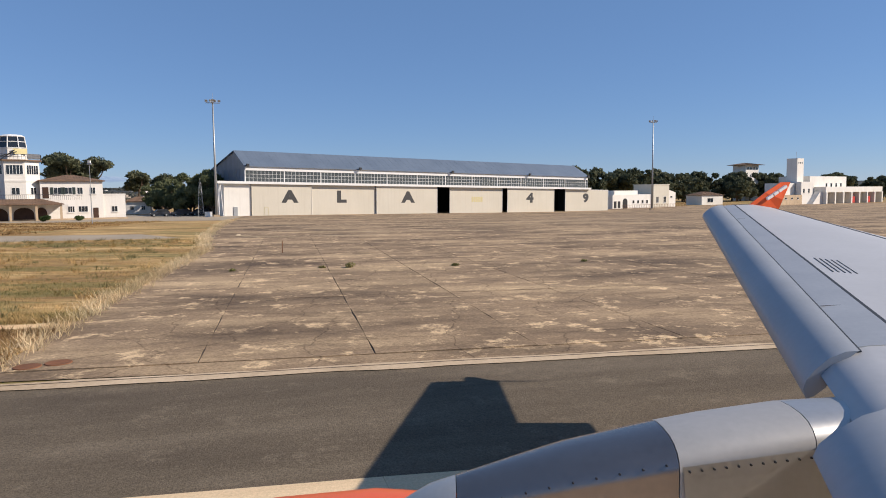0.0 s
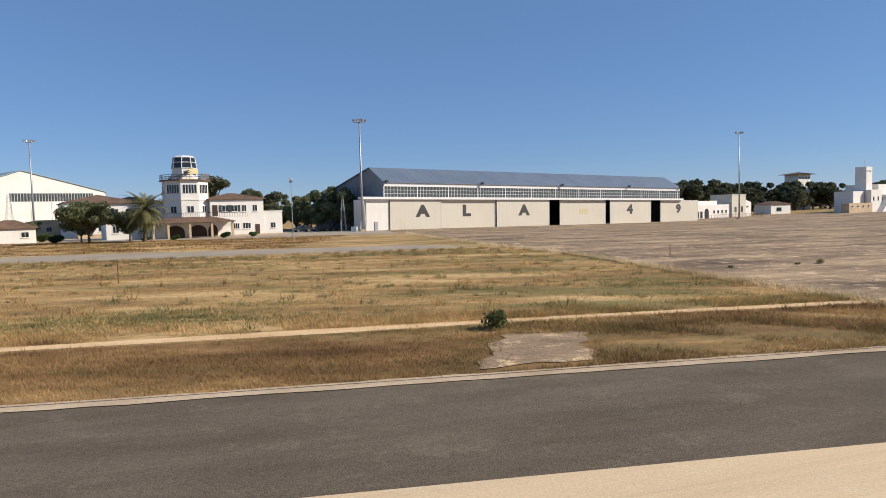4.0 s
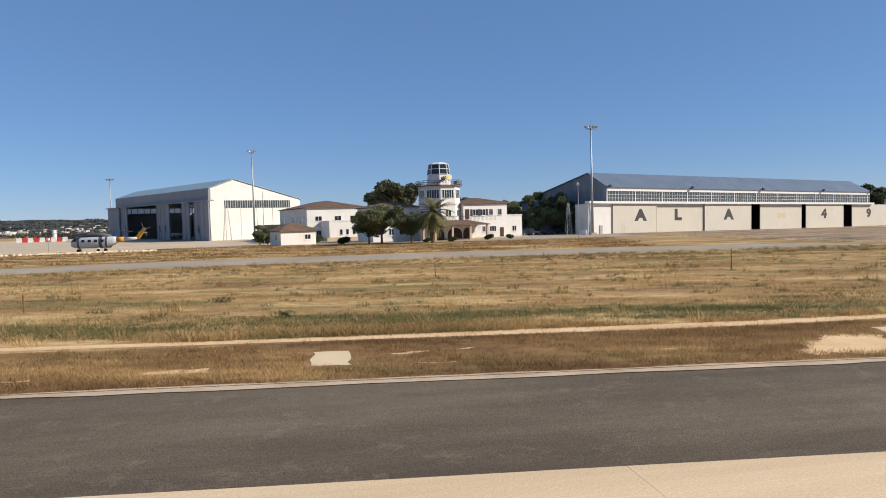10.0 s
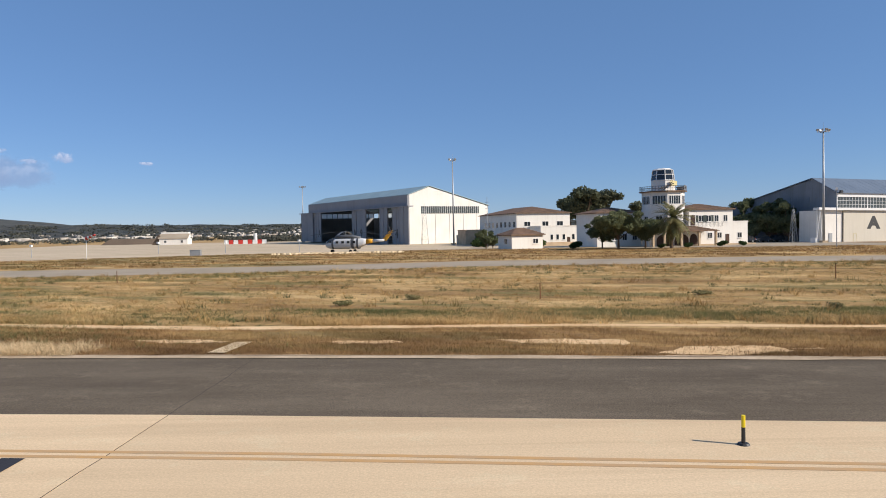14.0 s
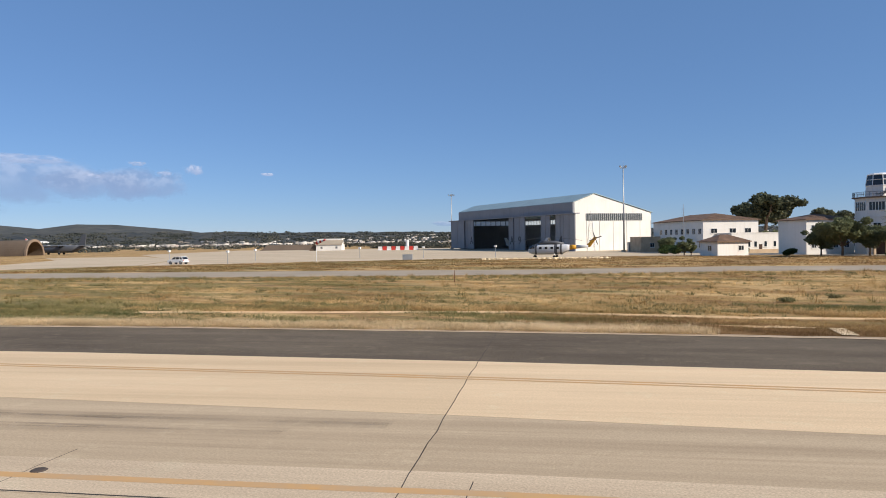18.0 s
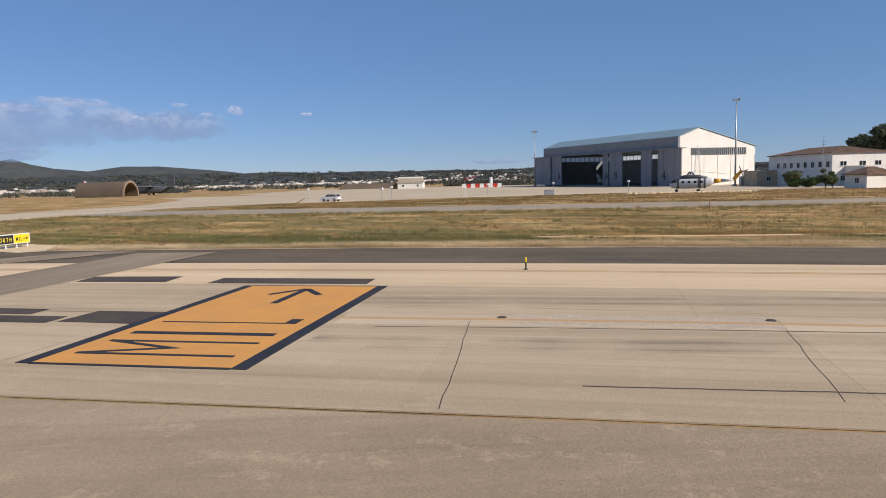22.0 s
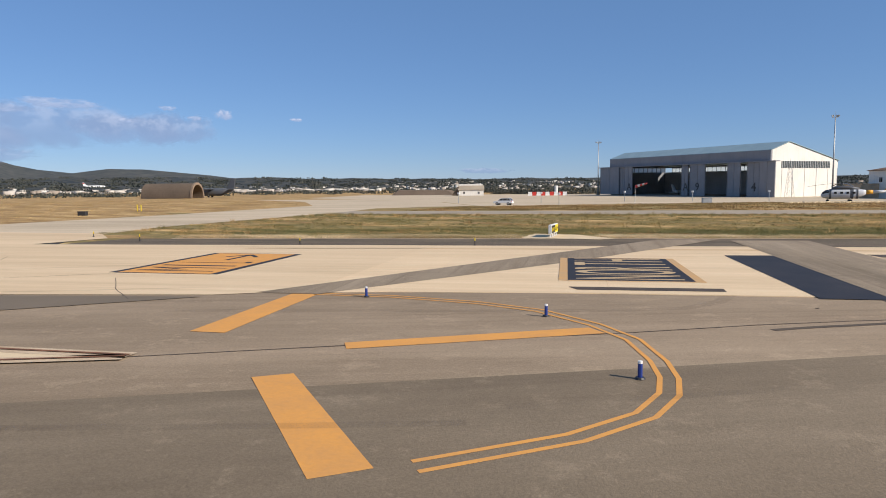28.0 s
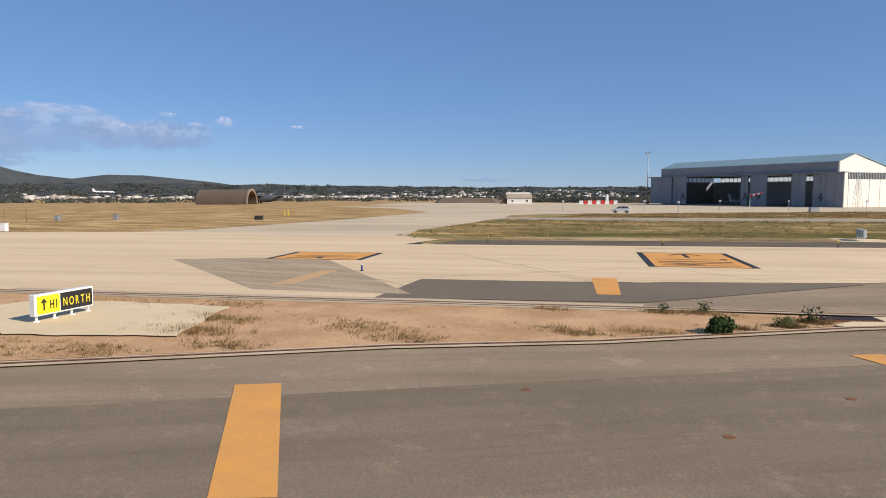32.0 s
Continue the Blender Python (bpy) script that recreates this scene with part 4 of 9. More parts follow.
for q in ([(-161.3, -29.3), (-156.7, -27.7), (-156.0, -29.3), (-160.6, -30.8)], [(-154.2, -27.4), (-146.9, -25.2), (-146.4, -26.6), (-153.7, -28.9)], [(-158.9, -37.0), (-154.4, -35.7), (-154.1, -36.6), (-158.6, -38.0)],
          [(-158.4, -38.2), (-152.3, -36.3), (-152.0, -37.3), (-158.1, -39.2)], [(-152.2, -35.2), (-149.2, -34.3), (-148.8, -36.2), (-151.8, -37.0)], [(-156.7, -44.4), (-150.1, -42.7), (-149.9, -43.7), (-156.3, -45.3)], [(-174.2, -49.7), (-168.0, -47.7), (-167.8, -48.5), (-173.6, -50.4)]):
    tagged(mark("painted_out_bar", q, M_BROWNPAINT, "faded black painted-over bar on the concrete"), group="painted-over bars")
for q in ([(-103.2, -12.9), (-103.5, -12.0), (-103.0, -11.9), (-102.7, -12.8)], [(-102.8, -14.5), (-103.1, -13.6), (-102.6, -13.4), (-102.3, -14.3)],
          [(-102.5, -16.0), (-102.8, -15.1), (-102.3, -14.9), (-102.0, -15.8)]):
    tagged(mark("black_square", q, M_BLACKPAINT, "small black painted square on the concrete"), group="black squares")
for q in ([(-182.3, -63.6), (-181.1, -63.3), (-183.2, -55.9), (-184.3, -56.3)], [(-176.9, -62.8), (-176.4, -63.4), (-170.4, -58.4), (-171.1, -57.8)],
          [(-176.8, -66.7), (-176.1, -66.0), (-171.3, -69.8), (-172.0, -70.6)], [(-189.28, -75.91), (-188.48, -75.41), (-184.48, -80.01), (-185.28, -80.61)],
          [(-198.4, -67.7), (-197.4, -67.4), (-198.9, -61.5), (-200.2, -61.8)], [(-202.5, -85.8), (-201.6, -85.2), (-197.6, -90.0), (-198.5, -90.5)],
          [(-163.5, -74.0), (-162.6, -73.5), (-158.9, -77.8), (-159.7, -78.4)]):
    tagged(mark("orange_bar", q, M_ORANGE, "broad orange-yellow painted bar on the pavement", 0.058 if q[0][0] == -198.4 else 0.0425), group="orange taxiway bars")
mark("faded_bar", [(-214.0, -71.4), (-213.0, -70.9), (-214.6, -64.8), (-215.5, -65.2)], M_ORANGE_FADED, "worn orange bar over the hatched triangle")
CURVE = [(-183.6, -55.75), (-180.1, -54.95), (-176.2, -54.85), (-173.4, -55.45), (-170.9, -57.1), (-169.3, -58.8), (-168.2, -61.0), (-167.7, -62.5), (-167.5, -63.8), (-167.7, -65.4), (-168.6, -67.2), (-170.6, -69.6)]
for off in (0.0, 0.42):
    c = Vector((-176.5, -63.5, 0))
    pts = []
    for x, y in CURVE:
        d = (c - Vector((x, y, 0))).normalized()
        pts.append((x + d.x * off, y + d.y * off))
    tagged(mark("curved_line", ribbon(pts, 0.13), M_ORANGE, "curved orange double edge line", 0.0425), group="curved double line")
for off in (-2.85, -3.17):
    pts = [(x, float(near_y(x)) + off) for x in range(-82, -206, -8)]
    tagged(mark("edge_line", ribbon(pts, 0.15), M_ORANGE_FADED, "faded orange double edge line along the taxiway", 0.05), group="double edge line")
CL = [(-84, -15.5), (-100, -19.85), (-114, -23.8), (-118.1, -25.1), (-125.6, -27.4), (-132.6, -29.45), (-138, -31.15), (-143, -32.8), (-150, -35.3)]
M_SPECK = mat("speckled_sealed_concrete", (0.68, 0.56, 0.41), (0.36, 0.285, 0.2), 0.9, 26.0, 60.0, 0.6, contrast=0.9, spec=0.2)
M_PALESTRIP = paving("pale_centre_concrete", (0.49, 0.38, 0.255), (0.56, 0.44, 0.298), (0.62, 0.49, 0.335), 17, 0.3, (0.15, 1.6), 0.2, 0.1, 0.0, 20.0, 0.24, 0.0, 0.2)
sheet("centre_strip", ribbon([(x, y + (0.1 if x > -128 else 0.05)) for x, y in CL[1:-1]], 1.85), 0.0474, M_PALESTRIP, "paler concrete strip along the centre line", category="taxiway")
sheet("sealed_band", ragged(ribbon([(-130.2, -28.75), (-133, -29.5), (-135.5, -30.3), (-137.6, -31.0)], 1.55), 0.2, 0.4, 3), 0.0482, M_SPECK, "speckled worn patch beside the centre line", category="taxiway")
mark("centre_line", ribbon(CL, 0.26), M_ORANGE_FADED, "worn orange taxiway centre line", 0.05)
mark("tar_seam", ribbon([(-100, -20.9), (-112, -24.1), (-116.7, -25.5), (-125.1, -28.05), (-131.8, -30.25), (-136.9, -31.95), (-141.2, -33.5)], 0.05), M_JOINT, "dark longitudinal joint in the concrete", 0.0495)
ck = random.Random(4)
for pts, w in (([(-112, -24.55), (-117.8, -26.25), (-121.1, -27.2), (-124.5, -28.5)], 0.05), ([(-123.5, -33.35), (-125.9, -34.1), (-127.3, -34.5), (-128.8, -34.95), (-130.3, -35.5), (-134, -36.8)], 0.06)):
    rough_ = [(p[0] + (q[0] - p[0]) * k / 10 + ck.uniform(-0.014, 0.014), p[1] + (q[1] - p[1]) * k / 10 + ck.uniform(-0.014, 0.014)) for p, q in zip(pts, pts[1:]) for k in range(10)]
    tagged(mark("tar_seam", ribbon(rough_, w), M_BROWNPAINT, "ragged dark seam in the concrete", 0.0505), group="concrete seams")
for x, y in ((-189.6, -80.6), (-188.4, -81.9), (-196.2, -83.1), (-191.8, -84.3)):
    solid("lane_cover", bar(bmesh.new(), (0, 0, 0.034), (0, 0, 0.045), 0.12, 0.11, 14), M_RUST, pose(x, y, 0), "small rusty flush cover in the asphalt lane", "manhole", "lane covers")
for x, y in ((-122.8, -26.25), (-127.3, -27.4), (-130.5, -28.35), (-138.1, -30.85)):
    bm = bar(bmesh.new(), (0, 0, 0.045), (0, 0, 0.072), 0.17, 0.12, 14)
    solid("centreline_light", bm, M_BROWNPAINT, pose(x, y, 0), "flush dark steel centre-line light in the concrete", "airfield light", "centre-line lights")
mark("tar_seam", ribbon([(-181.3, -66.7), (-176.7, -63.1), (-170, -58.2), (-166.4, -55.2), (-163.6, -53.2), (-161.6, -51.9)], 0.07), M_BROWNPAINT, "dark tar seam in the grey asphalt", 0.04)


M_OLDLETTER = mat("worn_tan_letter_paint", (0.52, 0.39, 0.235), (0.42, 0.29, 0.15), 0.85, 0.8, 6.0, 0.1, spec=0.2)


def painted_sign(ox, oy, name, ground_mat, label, border, text, L=12.3, W=5.65, ang=108.0, arrow=True, rim=0.43):
    """A painted direction panel: reads away from the passing aircraft, letters stretched along the taxiway."""
    T = thing(name, pose(ox, oy, 0.0, 0, 0, ang), label, "ground marking", "painted direction panels")
    part("panel", blk(0.0, L, 0.0, W, 0.046, 0.062), ground_mat, T)
    for y0, y1 in ((-rim, -0.003), (W + 0.003, W + rim)):
        part("side_band", blk(-0.1, L + 0.1, y0, y1, 0.046, 0.064), border, T)
    for x0, x1 in ((-0.14, -0.003), (L + 0.003, L + 0.14)):
        part("edge_band", blk(x0, x1, 0.0, W, 0.046, 0.063), border, T)
    for ch, x, h, wide in text:
        letter(ch, T, (x, (W - h) / 2, 0.066), h, M_BLACKPAINT if ground_mat is M_ORANGE else M_OLDLETTER, wide, True, -0.016 if ground_mat is M_ORANGE else -0.006)
    if arrow:
        c = W / 2
        bm = bmesh.new()
        box(bm, L - 4.0, L - 0.9, c - 0.16, c + 0.16, 0.063, 0.067)
        for sg in (-1, 1):
            box(bm, -1.75, 0.0, -0.15, 0.15, 0.063, 0.0668 + sg * 0.0002, pose(L - 0.75, c, 0, 0, 0, sg * 38))
        part("arrow", bm, M_BLACKPAINT, T)
    return T


MIL = [("M", 0.9, 4.7, 0.36), ("I", 3.25, 4.7, 0.7), ("L", 4.9, 4.7, 0.26)]
painted_sign(-141.75, -38.75, "pavement_marking", M_ORANGE, "orange painted panel with stretched black letters MIL and arrow", M_BLACKPAINT, MIL)
painted_sign(-192.6, -52.9, "pavement_marking", M_ORANGE, "orange painted panel with black letters MIL and arrow by the wedge", M_BLACKPAINT, MIL, L=10.4, ang=105)
painted_sign(-169.3, -46.0, "pavement_marking", M_BLACKPAINT, "black painted panel with orange letters NORTH", M_ORANGE_FADED,
             [(c, 0.5 + i * 1.9, 5.0, 0.34) for i, c in enumerate("NORTH")], L=9.9, W=5.8, ang=107, arrow=False)
painted_sign(-217.4, -58.9, "pavement_marking", M_ORANGE, "orange painted panel with dark bars at the junction", M_BLACKPAINT, [("H", 0.8, 4.7, 0.3), ("1", 2.6, 4.7, 0.3)], L=5.6, W=6.2, ang=106.4, arrow=False)

# ---- verge: pads, dirt island, edgings ----
sheet("sign_pad", ragged([(-57.0, 8.0), (-57.5, 12.6), (-53, 13.6), (-48.9, 14.4), (-47.4, 10.1)], 0.1), 0.024, M_PAD, "fresh cream concrete pad in the verge", category="pavement")
sheet("small_pad", ragged([(-77.0, 6.4), (-77.6, 8.6), (-76.4, 8.8), (-75.7, 6.5)], 0.08), 0.024, M_PAD, "small cream concrete patch in the verge", category="pavement")
sheet("sand_patch", ragged([(-61.9, 7.9), (-60.9, 9.7), (-59.7, 11.2), (-58.2, 11.2), (-57.5, 9.6), (-57.2, 8.2), (-59.5, 7.9)], 0.2, 0.25), 0.016, M_SAND, "bare sandy patch in the verge", category="ground")
sheet("bare_corner", ragged([(-17.0, 15.0), (-15.6, 16.2), (-12.3, 17.3), (-11.8, 16.0)], 0.18, 0.25), 0.016, M_SAND, "bare sandy corner by the apron", category="ground")
sheet("broken_slab", ragged([(-30.6, 12.7), (-29.6, 17.6), (-26.6, 18.2), (-27.2, 13.6)], 0.2), 0.03, M_APRON, "cracked old concrete slab in the verge", category="pavement")
sheet("diagonal_edging", ribbon([(-106.6, -0.7), (-107.0, 1.7)], 0.7), 0.05, M_PAD, "pale concrete edging running into the verge", category="pavement")
BARE = [[(-97.0, 4.3), (-94.5, 4.9), (-91.9, 5.1), (-91.8, 4.1), (-95.6, 3.7)], [(-90.8, 2.4), (-89.6, 4.1), (-86.8, 4.8), (-86.1, 3.8), (-88.1, 2.6)], [(-86.2, 4.2), (-85.2, 4.75), (-85.0, 4.5)],
        [(-82.3, 5.6), (-80.2, 6.2), (-79.9, 5.6), (-81.9, 5.3)], [(-74.9, 8.4), (-73.6, 8.9), (-73.5, 8.6), (-74.7, 8.2)], [(-72.7, 9.0), (-72.0, 9.35), (-72.2, 9.1)], [(-66.1, 8.6), (-65.2, 9.05), (-65.4, 8.75)],
        [(-73.9, 6.75), (-72.4, 7.05), (-72.8, 6.85)], [(-112.5, 1.3), (-109, 2.1), (-107.4, 1.7), (-110.5, 0.9)], [(-104.2, 2.6), (-101.0, 3.4), (-100.2, 2.9), (-103, 2.2)]]
for k, pts in enumerate(BARE):
    tagged(sheet("bare_patch", ragged(pts, 0.1, 0.22, k), 0.014, M_SAND, "bare sandy patch in the brown verge"), group="bare patches")
EDG = [(x, float(edge_y(x))) for x in range(40, -232, -8)]
sheet("edge_kerb", ragged(ribbon([p for p in EDG if p[0] > -222], 0.62), 0.05, 0.9), 0.042, M_KERB, "pale concrete edging along the asphalt", category="kerb")
sheet("kerb_crack", ribbon([(p[0], p[1] + 0.12) for p in EDG if p[0] > -222], 0.05), 0.047, M_CRACK, "dark open joint along the concrete edging", category="kerb")
DIRT = [(-188, -69.0), (-195.8, -70.9), (-204, -73.3), (-224, -79.1), (-300, -102.5), (-300, -149), (-209.6, -86.7), (-201.3, -80.2), (-195.9, -76.8), (-189.4, -71.4)]
sheet("dirt_island", DIRT, 0.04, M_DIRT, "bare reddish earth island with dry weeds", category="ground")
sheet("island_tip", [(-181.4, -66.75), (-184.4, -67.7), (-188, -68.9), (-189.4, -71.3), (-188.8, -71.5)], 0.07, M_PAD, "pale concrete tip of the dirt island", category="pavement")
sheet("sign_pad_west", ragged([(-219.4, -81.8), (-219.3, -79.5), (-210.7, -77.6), (-208.0, -82.6), (-213.3, -84.9)], 0.07), 0.09, M_PAD, "cream concrete pad under a direction sign", category="pavement")
for pts in ([(-181.2, -66.6), (-184.4, -67.5), (-195.8, -70.5), (-204, -72.9), (-224, -78.8), (-300, -102.2)], [(-181.2, -66.75), (-188.8, -71.6), (-195.8, -77.3), (-201.2, -80.7), (-209.4, -87.2), (-300, -149.5)]):
    for w, lift, mt, nm in ((0.62, 0.075, M_KERB, "kerb"), (0.12, 0.10, M_RUST, "kerb_gap")):
        sheet(nm, ribbon(pts, w), lift, mt, "concrete kerb line with a dark reddish gap", category="kerb")
sheet("kerb_apron", ribbon([(-195.8, -70.4), (-204, -72.8), (-224, -78.6)], 1.7), 0.0515, M_BEIGE2, "concrete strip behind the kerb line", category="kerb")
bm = blk(-0.95, 0.95, -0.35, 0.35, 0.0, 0.03)
g = thing("drain_grate", pose(-188.8, -69.9, 0.07, 0, 0, 20), "rusty drain grate in the island tip", "drain grate")
part("frame", bm, M_RUST, g)
for i in range(10):
    part("grate_bar", blk(-0.9 + i * 0.19, -0.82 + i * 0.19, -0.32, 0.32, 0.031, 0.05), M_BLACKMETAL, g)
for i, (x, y) in enumerate(((-11.0, 17.4), (-10.4, 17.8))):
    bm = bar(bmesh.new(), (0, 0, 0.0), (0, 0, 0.05), 0.36, 0.33, 16)
    solid("manhole_cover", bm, M_RUST, pose(x, y, 0.03), "rusty round manhole cover at the apron corner", "manhole", "manhole covers")

sheet("taxiway_far_side", [(x, float(near_y(x)) - 19.4) for x in (120, 60, 20, -20, -60, -92)] + [(-100, -29.6), (-60, -26.6), (120, -12.8)], 0.033, M_BEIGE2, "greyed concrete on the far side of the taxiway", category="taxiway")

# apron slabs with open joints
AP = next(o for o in scene.objects if o.name == "apron_a")
u, v = Vector((math.cos(radians(10)), math.sin(radians(10)))), Vector((math.cos(radians(103)), math.sin(radians(103))))
for i in range(16):
    for j in range(5):          # slabs
        o = Vector((-11.3, 16.9)) + u * (i * 4.75) + v * (j * 11.0)
        c = [o + u * 0.016 + v * 0.012, o + u * 4.734 + v * 0.012, o + u * 4.734 + v * 10.988, o + u * 0.016 + v * 10.988]
        c = [Vector(p) for p in ragged([tuple(p) for p in c], 0.02, 0.7, i * 7 + j)]
        dz = random.uniform(-0.004, 0.008)
        bm = bmesh.new()
        lo_, hi_ = [bm.verts.new((p.x, p.y, float(gz(p.x, p.y)) + 0.012)) for p in c], [bm.verts.new((p.x, p.y, float(gz(p.x, p.y)) + 0.05 + dz)) for p in c]
        bm.faces.new(hi_)
        for q in range(len(c)):
            bm.faces.new((lo_[q], lo_[(q + 1) % len(c)], hi_[(q + 1) % len(c)], hi_[q]))
        part("slab", bm, M_APRON, AP)
sheet("apron_joint_bed", [tuple(Vector((-11.3, 16.9)) + u * a + v * b) for a, b in ((0, 0), (76, 0), (76, 55), (0, 55))], 0.034, M_CRACK, "earth-filled open joints between the apron slabs", 20, category="apron")
for pts in ([(-23.6, 77.7), (-23.0, 75.0), (-21.6, 73.4), (-20.1, 72.9), (-16.9, 72.6), (-6, 73.6)], [(-22.0, 85.6), (-14.5, 81.8), (-8.5, 80.4), (6, 80.0)], [(-28.2, 96.8), (-10.2, 102.3), (24, 111)], [(-20.6, 91.3), (4, 95), (30, 100)]):
    tagged(sheet("apron_line", ribbon(pts, 0.42), 0.062, M_PAD, "worn pale painted line on the apron", category="ground marking"), group="apron lines")


# ---- direction signs ----
def sign(x, y, ang, panels, label, h=1.0, leg=0.3, lift=0.09, case=None):
    """A lit taxiway sign: a white cased box on short legs, with one or more faces side by side."""
    T = thing("direction_sign", pose(x, y, lift, 0, 0, ang), label, "airfield sign", "direction signs")
    w = sum(p[0] for p in panels)
    bm = blk(-0.06, w + 0.06, 0.0, 0.26, leg, leg + h)
    bmesh.ops.bevel(bm, geom=bm.edges[:], offset=0.02, segments=1, affect="EDGES")
    part("case", bm, case or M_WHITEMETAL, T, "dark sign case" if case else "white sign case")
    x0 = 0.0
    for pw, face, ink, text in panels:
        f = part("sign_face", blk(x0 + 0.03, x0 + pw - 0.01, -0.012, -0.002, leg + 0.06, leg + h - 0.06), face, T)
        part("rear_face", blk(x0 + 0.03, x0 + pw - 0.01, 0.262, 0.272, leg + 0.06, leg + h - 0.06), M_REAR, T)
        glyphs = []
        for ch in text:
            if ch in "^><":
                a = bmesh.new()
                m = pose(0.17, -0.016, leg + h / 2, 0, {"^": 0, ">": 90, "<": -90}[ch], 0)
                box(a, -0.03, 0.03, -0.003, 0.003, -0.2, 0.12, m)
                for sgn in (-1, 1):
                    box(a, -0.03, 0.03, -0.003, 0.003, -0.15, 0.0, m @ pose(0, 0, 0.19, 0, sgn * 38, 0))
                glyphs.append((part("arrow", a, ink, f), 0.34, 0.0))
            else:
                o = letter(ch, f, (0, 0, 0), h * 0.41, ink, 0.62, bold=0.012)
                glyphs.append((o, max(v.co.x for v in o.data.vertices), leg + h * 0.27))
        used = sum(g_[1] for g_ in glyphs)
        gap = max(0.03, min(0.09, (pw - 0.16 - used) / max(1, len(glyphs) - 1)))
        sq = min(1.0, (pw - 0.12) / (used + gap * (len(glyphs) - 1)))
        xx = x0 + (pw - sq * (used + gap * (len(glyphs) - 1))) / 2
        for o, wd, zz in glyphs:
            for v in o.data.vertices:
                v.co.x *= sq
            o.location = (xx, -0.018 if zz else 0.0, zz)
            xx += sq * (wd + gap)
        x0 += pw
    leg_me = finish(bar(bar(bmesh.new(), (0, 0.13, 0.0), (0, 0.13, leg), 0.045), (0, 0.13, 0), (0, 0.13, 0.03), 0.11), "leg", case or M_WHITEMETAL)
    for k in range(4):
        share("leg", leg_me, T, pose(w * (0.04 + k * 0.307), 0, 0))
    return T


sign(-214.2, -83.2, 100.5, ((1.0, M_YELLOW, M_BLACKSIGN, "^H1"), (1.5, M_BLACKSIGN, M_SIGNYEL, "NORTH")), "yellow and black direction sign reading H1 NORTH", 0.76, 0.2)
sign(-184.0, -22.4, 97, ((1.6, M_BLACKSIGN, M_SIGNYEL, "NORTH"), (1.3, M_YELLOW, M_BLACKSIGN, "MIL>")), "black and yellow direction sign reading NORTH MIL", 0.78, 0.3, 0.05)
sign(-51.9, 11.95, 293, ((1.62, M_YELLOW, M_BLACKSIGN, "<MIL"),), "yellow direction sign reading MIL in a dark case", 0.7, 0.24, 0.024, M_BLACKMETAL)
sign(-51.24, 10.42, 293, ((1.66, M_BLACKSIGN, M_PALEINK, "NORTH14"),), "dark direction sign with pale lettering and white case", 0.7, 0.24, 0.024)
sheet("sign_pad_far", ragged([(-186.4, -23.6), (-187.0, -18.2), (-182.6, -18.4), (-178.6, -21.6), (-179.6, -23.0)], 0.12), 0.045, M_PAD, "cream concrete pad under a far sign", category="pavement")


def marker(x, y, h, kind):
    """A slim edge marker: striped pole or short blue cylinder on a foot."""
    T = thing("edge_marker", pose(x, y, 0.045), "blue retro-reflective edge marker on a dark foot" if kind == "blue" else "slim black edge marker pole with yellow top",
              "edge marker", "taxiway edge markers")
    part("foot", bar(bmesh.new(), (0, 0, 0), (0, 0, 0.04), 0.13, 0.1, 10), M_BLACKMETAL, T)
    r = 0.055 if kind == "blue" else 0.04
    bands = ((0.04, 0.86, M_MBLUE), (0.86, 1.0, M_WHITEMETAL)) if kind == "blue" else ((0.04, 0.6, M_BLACKMETAL), (0.6, 1.0, M_YELLOW))
    for a, b, m in bands:
        part("band", bar(bmesh.new(), (0, 0, a * h), (0, 0, b * h), r, r, 10), m, T, smooth=False)


M_MBLUE = paint("blue_reflector", (0.02, 0.045, 0.22), 0.35)
for x, y, h, k in ((-180.9, -55.7, 0.42, "blue"), (-172.9, -56.6, 0.42, "blue"), (-168.5, -62.9, 0.42, "blue"), (-213.2, -64.4, 0.42, "blue"), (-184.1, -80.2, 0.42, "blue"), (-89.15, -7.6, 0.6, "pole"), (-141.6, -20.2, 0.6, "pole"),
                   (-186.9, -32.0, 0.6, "pole"), (-216.1, -38.6, 0.6, "pole"), (-225.3, -36.5, 0.5, "pole"), (-200.5, -36.0, 0.5, "pole")):
    marker(x, y, h, k)
for x, y, h in ((-54.2, 40.1, 1.6), (-97.7, 20.2, 1.0), (-12.5, 52, 1.0), (-77, 38, 1.2), (-140, 30, 1.2)):
    solid("stake", bar(bmesh.new(), (0, 0, -0.2), (0, 0, h), 0.04, 0.03), M_RUST, pose(x, y, float(gz(x, y))), "thin rusty marker stake in the grass", "stake", "grass stakes")

# cracks that run on from the slab joints across the shoulder
ck = random.Random(4)
for xj in (-102.4, -119.3):
    w = float(edge_y(xj)) - float(near_y(xj))
    for d0, d1, lift in ((-w * 0.93, -0.05, 0.024), (0.05, 13.3, 0.0475)):
        n = 14
        pts = [(xj + 0.3 * (d0 + (d1 - d0) * q / n) + ck.uniform(-0.035, 0.035), float(near_y(xj)) - (d0 + (d1 - d0) * q / n)) for q in range(n + 1)]
        tagged(mark("joint_crack", ribbon(pts, 0.022), M_JOINT, "dark crack across the pavement joint", lift), group="joint cracks")

